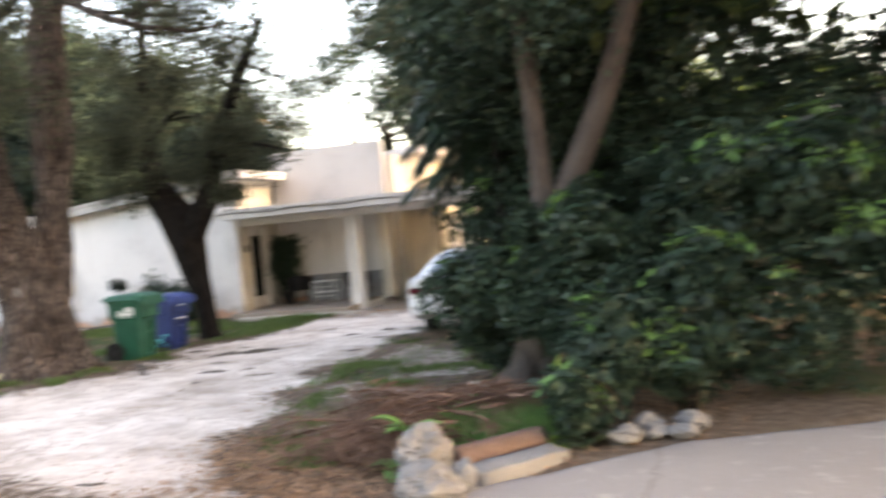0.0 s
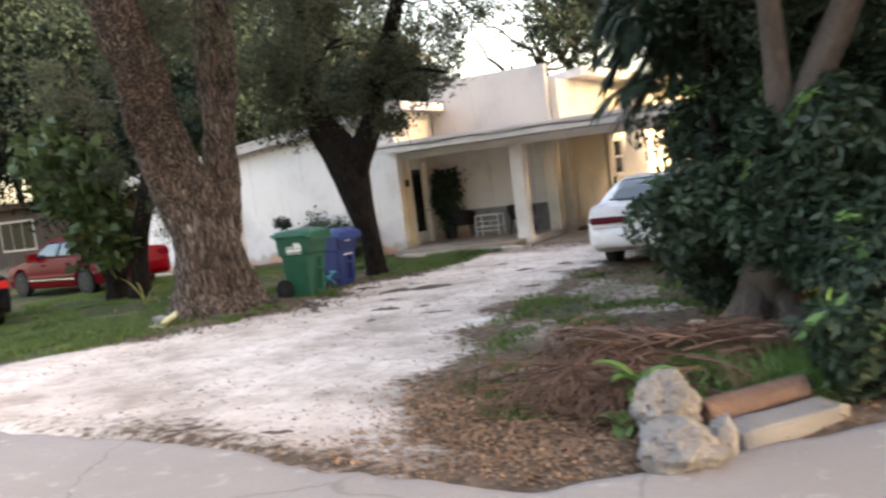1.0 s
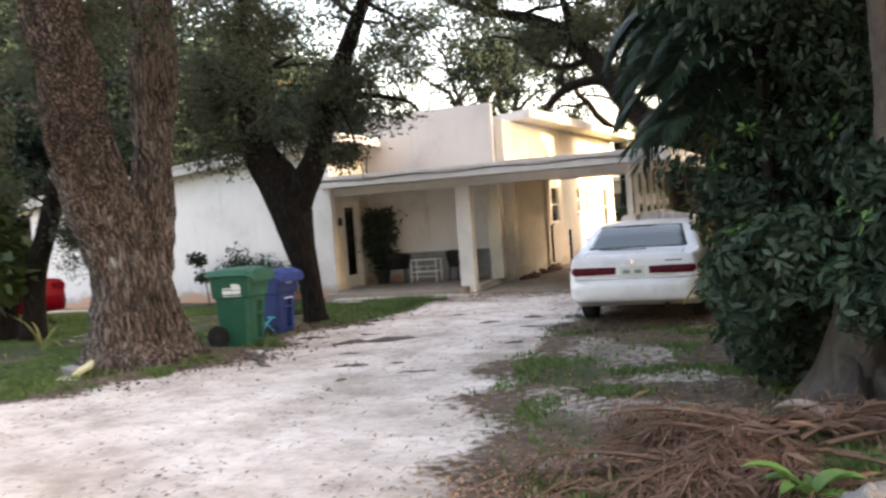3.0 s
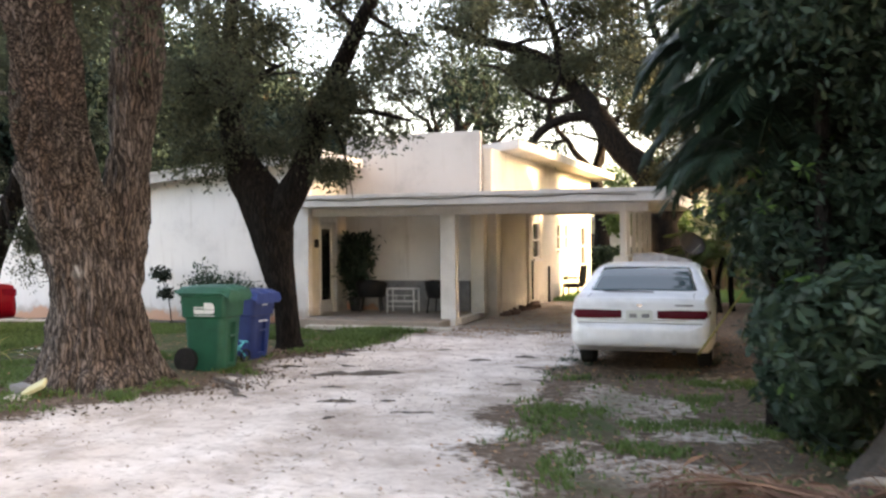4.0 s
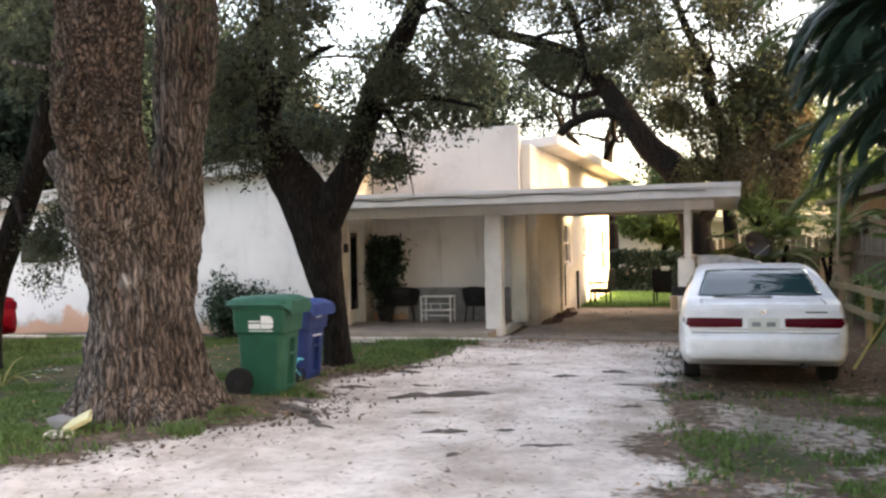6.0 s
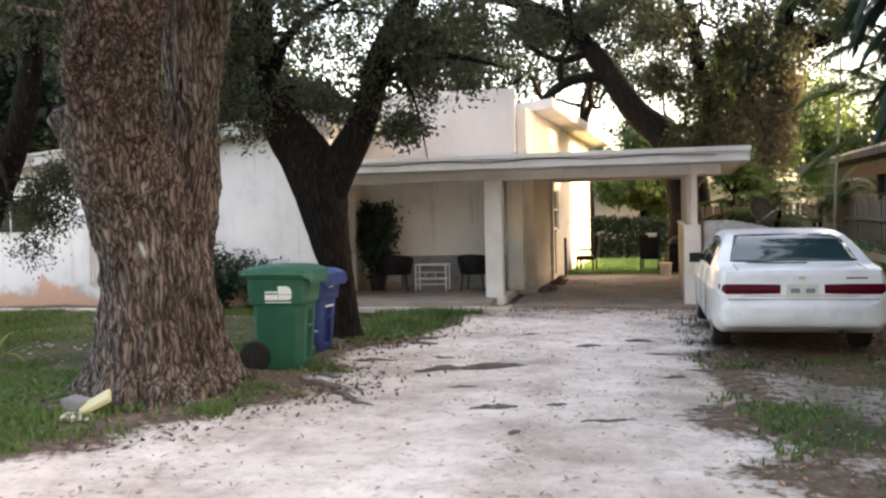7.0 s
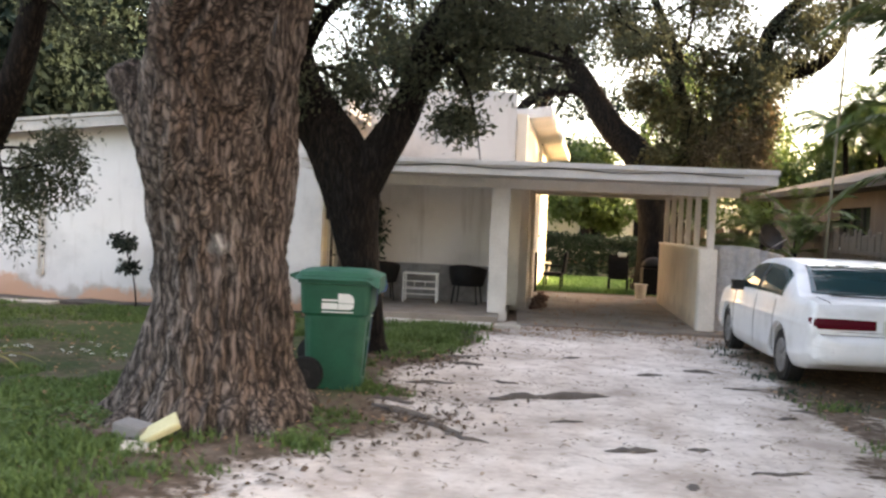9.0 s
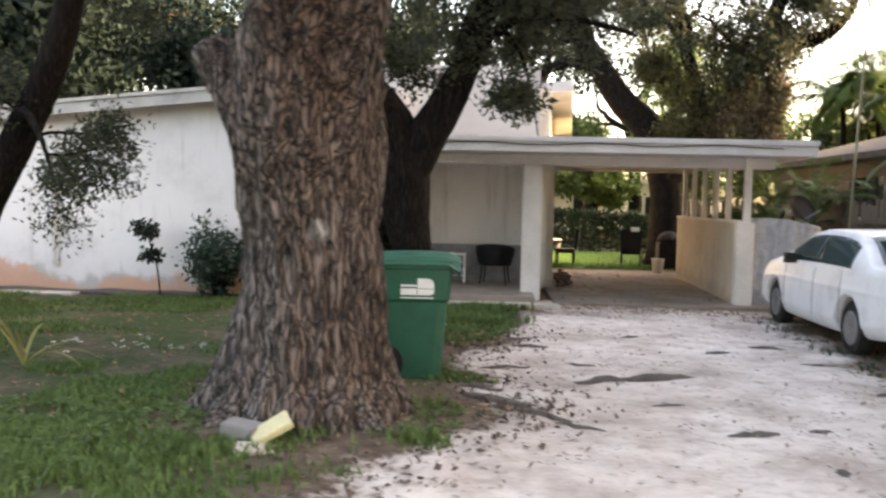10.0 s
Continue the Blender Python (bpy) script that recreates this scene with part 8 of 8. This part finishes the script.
dish()

# ---- fences ----


def rail_fence():
    ob = thing("rail_fence", (-1.55, 14.2, 0), "low pale post-and-rail fence beside the drive", "fence")
    for k in range(6):
        y = k * 1.5
        part("post", boxed(-0.05 + 0.02 * (k % 2), 0.05 + 0.02 * (k % 2), y - 0.05, y + 0.05, -0.1, 0.92 + 0.04 * (k % 3), 0.01), M["rail"], ob)
        if k < 5:
            for z in (0.36, 0.74):
                part("rail", boxed(-0.085, -0.052, y + 0.01, y + 1.49, z, z + 0.12, 0.006, pose(0, 0, 0.01 * (k % 3), 0.4 * (k % 2), 0, 0)), M["rail"], ob)


rail_fence()


def picket_fence():
    g = np.random.default_rng(44)
    runs = [((-0.75, 19.0), (-0.35, 31.0)), ((-0.4, 31.05), (-3.6, 31.6))]
    meshes = [None] * 4
    for v in range(4):
        h = 1.72 + 0.05 * v
        bm = prism([(-0.065, 0), (0.065, 0), (0.065, h - 0.05 + 0.02 * (v % 2)), (0.0, h), (-0.065, h - 0.04)], -0.01, 0.01)
        meshes[v] = bpy.data.meshes.new("picket")
        bm.to_mesh(meshes[v])
        bm.free()
        meshes[v].materials.append(M["fence"])
    for a, b in runs:
        a, b = Vector(a), Vector(b)
        L = (b - a).length
        ang = math.degrees(math.atan2(b.y - a.y, b.x - a.x))
        ob = thing("picket_fence", (a.x, a.y, 0), "tall weathered brown board fence", "fence", ang)
        for z in (0.4, 1.35):
            part("rail", boxed(0, L, 0.012, 0.05, z, z + 0.09, 0.004), M["fence"], ob)
        for i in range(int(L / 0.145)):
            p = new("picket", meshes[int(g.integers(4))])
            p.parent = ob
            p.location = (0.07 + i * 0.145, g.normal(0, 0.003), 0.03 * g.random())
            p.rotation_euler = (0, radians(g.normal(0, 0.8)), 0)


picket_fence()

# ---- neighbours ----


def neighbour_house():
    ob = thing("house", (1.0, 20.0, 0), "low tan house with brown roof behind the fence", "house")
    holes = [(2.2, 3.2, 1.5, 2.4), (6.0, 8.0, 1.4, 2.5), (10.0, 11.0, 1.5, 2.4)]
    bm = wall_with_holes(Matrix.Rotation(math.pi, 4, "Z") @ Matrix.Translation((0, -14, 0)), 14, -0.1, 2.9, 0.2, holes)
    part("wall", bm, M["nb_wall"], ob)
    for a, b, lo, hi in holes:
        y0, y1 = 14 - b, 14 - a
        f = part("window_frame", boxed(0.03, 0.09, y0, y1, lo, lo + 0.06, 0.004), M["frame_white"], ob)
        part("pane", boxed(0.10, 0.11, y0, y1, lo + 0.06, hi, 0), M["glass"], f)
        for q in np.linspace(y0, y1, 4):
            part("bar", boxed(0.04, 0.08, q - 0.015, q + 0.015, lo + 0.06, hi, 0.003), M["nb_roof"], f)
    part("wall", boxed(0.2, 9, 0.0, 0.2, -0.1, 2.9, 0), M["nb_wall"], ob)
    part("wall", boxed(0.2, 9, 13.8, 14.0, -0.1, 2.9, 0), M["nb_wall"], ob)
    part("wall", boxed(8.8, 9, 0.2, 13.8, -0.1, 2.9, 0), M["nb_wall"], ob)
    bm = bmesh.new()
    lo = [(-0.8, -0.8, 2.88), (9.8, -0.8, 2.88), (9.8, 14.8, 2.88), (-0.8, 14.8, 2.88)]
    v = [bm.verts.new(p) for p in lo]
    w = [bm.verts.new((p[0], p[1], 3.04)) for p in lo]
    r = [bm.verts.new((4.5, 4.2, 4.5)), bm.verts.new((4.5, 9.8, 4.5))]
    bm.faces.new(v[::-1])
    for i in range(4):
        bm.faces.new((v[i], v[(i + 1) % 4], w[(i + 1) % 4], w[i]))
    bm.faces.new((w[0], w[1], r[0]))
    bm.faces.new((w[1], w[2], r[1], r[0]))
    bm.faces.new((w[2], w[3], r[1]))
    bm.faces.new((w[3], w[0], r[0], r[1]))
    bmesh.ops.recalc_face_normals(bm, faces=bm.faces)
    part("roof", bm, M["nb_roof"], ob, "brown shingle roof")


neighbour_house()


def left_neighbour():
    ob = thing("house", (-36, 22.0, 0), "brown single-storey house beyond the parked cars", "house", 8)
    part("wall", boxed(-6, 9, 0, 8, -0.1, 2.5, 0), M["nb_brown"], ob)
    part("roof", boxed(-6.6, 9.6, -0.7, 8.6, 2.52, 2.75, 0.01), M["nb_roof"], ob)
    for x in (-3.5, 1.0, 4.5):
        f = part("window_frame", boxed(x, x + 1.7, -0.05, -0.004, 0.9, 2.1, 0.01), M["frame_white"], ob)
        for q in (0.06, 0.6, 1.14):
            part("pane", boxed(x + q, x + q + 0.5, -0.065, -0.052, 0.97, 2.03, 0), M["glass"], f)


left_neighbour()


def garden_shed():
    ob = thing("outbuilding", (-5.0, 47.0, 0), "long white outbuilding beyond the hedge", "building")
    part("wall", boxed(-7, 8, 0, 4, -0.1, 2.7, 0), M["stucco"], ob)
    part("roof", boxed(-7.4, 8.4, -0.5, 4.4, 2.72, 2.95, 0.01), M["trim"], ob)
    for x in (-4.0, 0.5, 4.0):
        part("window", boxed(x, x + 1.2, -0.03, -0.003, 1.0, 2.1, 0.01), M["glass"], ob)


garden_shed()


def hedge():
    ob = thing("hedge", (-4.5, 34.5, 0), "dark clipped hedge behind the lawn", "hedge")
    g = np.random.default_rng(33)
    n = 26000
    x, z = g.uniform(-6.5, 7.0, n), g.random(n) ** 0.7 * 1.4
    y = np.where(g.random(n) < 0.7, -0.45 + g.normal(0, 0.08, n), g.uniform(-0.45, 0.5, n))
    z = z + 0.12 * soft_noise(x + 30, x * 0, 0.7, 3) * (z > 0.9)
    arrays("foliage", *leaf_arrays(np.column_stack([x, y, z]), 0.13, 0.07, 34), M["shrub_leaf"], ob)


hedge()

# ---- plants against the wing ----


def wall_shrub(at, height, spread, seed, label, n=7, leaf="shrub_leaf", per=9, tuft=0.12):
    ob = thing("shrub", at, label, "shrub")
    g = np.random.default_rng(seed)
    tubes, tips = [], []
    for i in range(n):
        grow((g.normal(0, 0.03), g.normal(0, 0.03), 0), (g.normal(0, 0.35) * spread, g.normal(0, 0.2) * spread, 1), height * g.uniform(0.6, 1.0), 0.012, 1, g, tubes, tips, 0.2, 0.3, 0.7, 3)
    tagged(arrays("stem_growth", *joined(tubes), M["bark_dark"], ob), kind="stuff")
    arrays("foliage", *leaf_arrays(clusters(tips, per, tuft, g), 0.10, 0.045, seed + 1), M[leaf], ob)


wall_shrub((-13.1, 18.05, -0.02), 0.85, 1.5, 21, "leggy green shrub against the white wall", 9)
wall_shrub((-12.3, 18.1, -0.02), 0.7, 1.2, 23, "leggy green shrub against the white wall", 6)


M["dark_tuft"] = leaf_mat("dark tufted leaves", (0.008, 0.014, 0.012), (0.02, 0.035, 0.025), 0.5, 0.1)


def tufted_plant(at, height):
    ob = thing("shrub", at, "thin shrub with dark tufts against the wall", "shrub")
    g = np.random.default_rng(25)
    arrays("stem", *tube(smooth_path([(0.15, 0, 0, 0.016), (0.08, 0, height * 0.5, 0.013), (-0.1, 0, height, 0.01)], 0.1), 6), M["bark_dark"], ob)
    pts = np.vstack([blob_points(150, (-0.12, 0, height), (0.2, 0.18, 0.13), g), blob_points(90, (-0.02, 0, height * 0.62), (0.22, 0.18, 0.12), g, 0.2)])
    arrays("foliage", *leaf_arrays(np.vstack([pts, pts + 0.03]), 0.09, 0.055, 27), M["dark_tuft"], ob)


tufted_plant((-14.2, 18.1, -0.03), 1.08)

walk_strip = part("footpath", boxed(-19.4, -15.4, 17.72, 18.09, -0.08, 0.03, 0.008), M["paver"])
tagged(walk_strip, "narrow pale concrete path along the wing", "path", kind="structure")

# loose soil bank along the wing
bm = bmesh.new()
box(bm, -19.4, -11.3, 18.1, 18.59, -0.1, 0.02)
bmesh.ops.subdivide_edges(bm, edges=bm.edges[:], cuts=14, use_grid_fill=True)
for v in bm.verts:
    if v.co.z > 0:
        v.co.z += 0.05 * noise.noise(v.co * 1.5) + 0.03 * noise.noise(v.co * 5)
part_ob = part("flower_bed", bm, M["debris"], smooth=True)
tagged(part_ob, "narrow bed of dark soil along the wall", "flower bed", kind="structure")

# ---- emblem on the bin, toy by the bins, a tall pole ----


def bin_emblem():
    """White rounded emblem with two bars and an underline, printed on the bin's flank."""
    def outline(pts, name, label=""):
        part(name, prism(pts, -0.002, 0.0), M["decal"], green_bin, label).matrix_local = BIN_SIDE
    d = [(0.0, 0.006), (0.0, 0.095), (0.09, 0.095)] + [(0.09 + 0.06 * math.cos(a), 0.035 + 0.06 * math.sin(a)) for a in (1.2, 0.8, 0.4, 0.0)] + [(0.15, 0.006)]
    outline(d, "emblem", "white rounded emblem")
    outline([(0.0, -0.055), (0.0, 0.0), (0.15, 0.0), (0.146, -0.035), (0.12, -0.052), (0.09, -0.055)], "emblem")
    outline([(-0.15, 0.02), (-0.15, 0.038), (-0.006, 0.038), (-0.006, 0.02)], "emblem_bar")
    outline([(-0.15, -0.055), (-0.15, 0.004), (-0.006, 0.004), (-0.006, -0.055)], "emblem_bar")
    outline([(-0.15, -0.085), (-0.15, -0.074), (0.145, -0.074), (0.145, -0.085)], "printed_line")


BIN_SIDE = pose(-0.2915, -0.03, 0.845, 0, 0, -90) @ pose(0, 0, 0, 3.4, 0, 0)
bin_emblem()


def blue_label():
    part("label", boxed(-0.07, 0.07, -0.003, 0, 0.0, 0.04, 0), M["decal"], blue_bin).matrix_local = pose(0, -0.328, 0.80)
    part("bar", boxed(-0.11, 0.11, -0.014, 0, 0.0, 0.022, 0), M["white_metal"], blue_bin).matrix_local = pose(0, -0.292, 0.56)


blue_label()


def toy_bike():
    ob = thing("toy", (-9.36, 12.82, 0), "small turquoise toy cycle beside the bins", "toy", 75)
    for x in (-0.13, 0.13):
        w = part("wheel", bmesh_ring(0.085, 0.015, 0, 20, 6), M["rubber"], ob)
        w.matrix_local = pose(x, 0, 0.10, 90, 0, 0)
    part("frame", rods([((-0.13, 0, 0.10), (0.0, 0, 0.22)), ((0.0, 0, 0.22), (0.13, 0, 0.10)), ((0.0, 0, 0.22), (0.10, 0, 0.30)), ((0.10, -0.08, 0.31), (0.10, 0.08, 0.31))], 0.014), M["teal"], ob)
    part("seat", boxed(-0.08, 0.02, -0.035, 0.035, 0.225, 0.255, 0.01), M["teal"], ob)


toy_bike()
ob = part("pole", rod(bmesh.new(), (-1.47, 22.0, 0), (-1.2, 22.0, 6.6), 0.030, 0.024, 10), M["rail"])
tagged(ob, "thin pale pole standing by the fence", "pole")
ob = part("stick", rod(bmesh.new(), (-3.05, 12.0, 0.42), (-2.55, 12.3, 1.12), 0.014, 0.010, 7), M["stalk"])
ob.parent = None
tagged(ob, "pale yellow stick leaning beside the parked car", "stick")
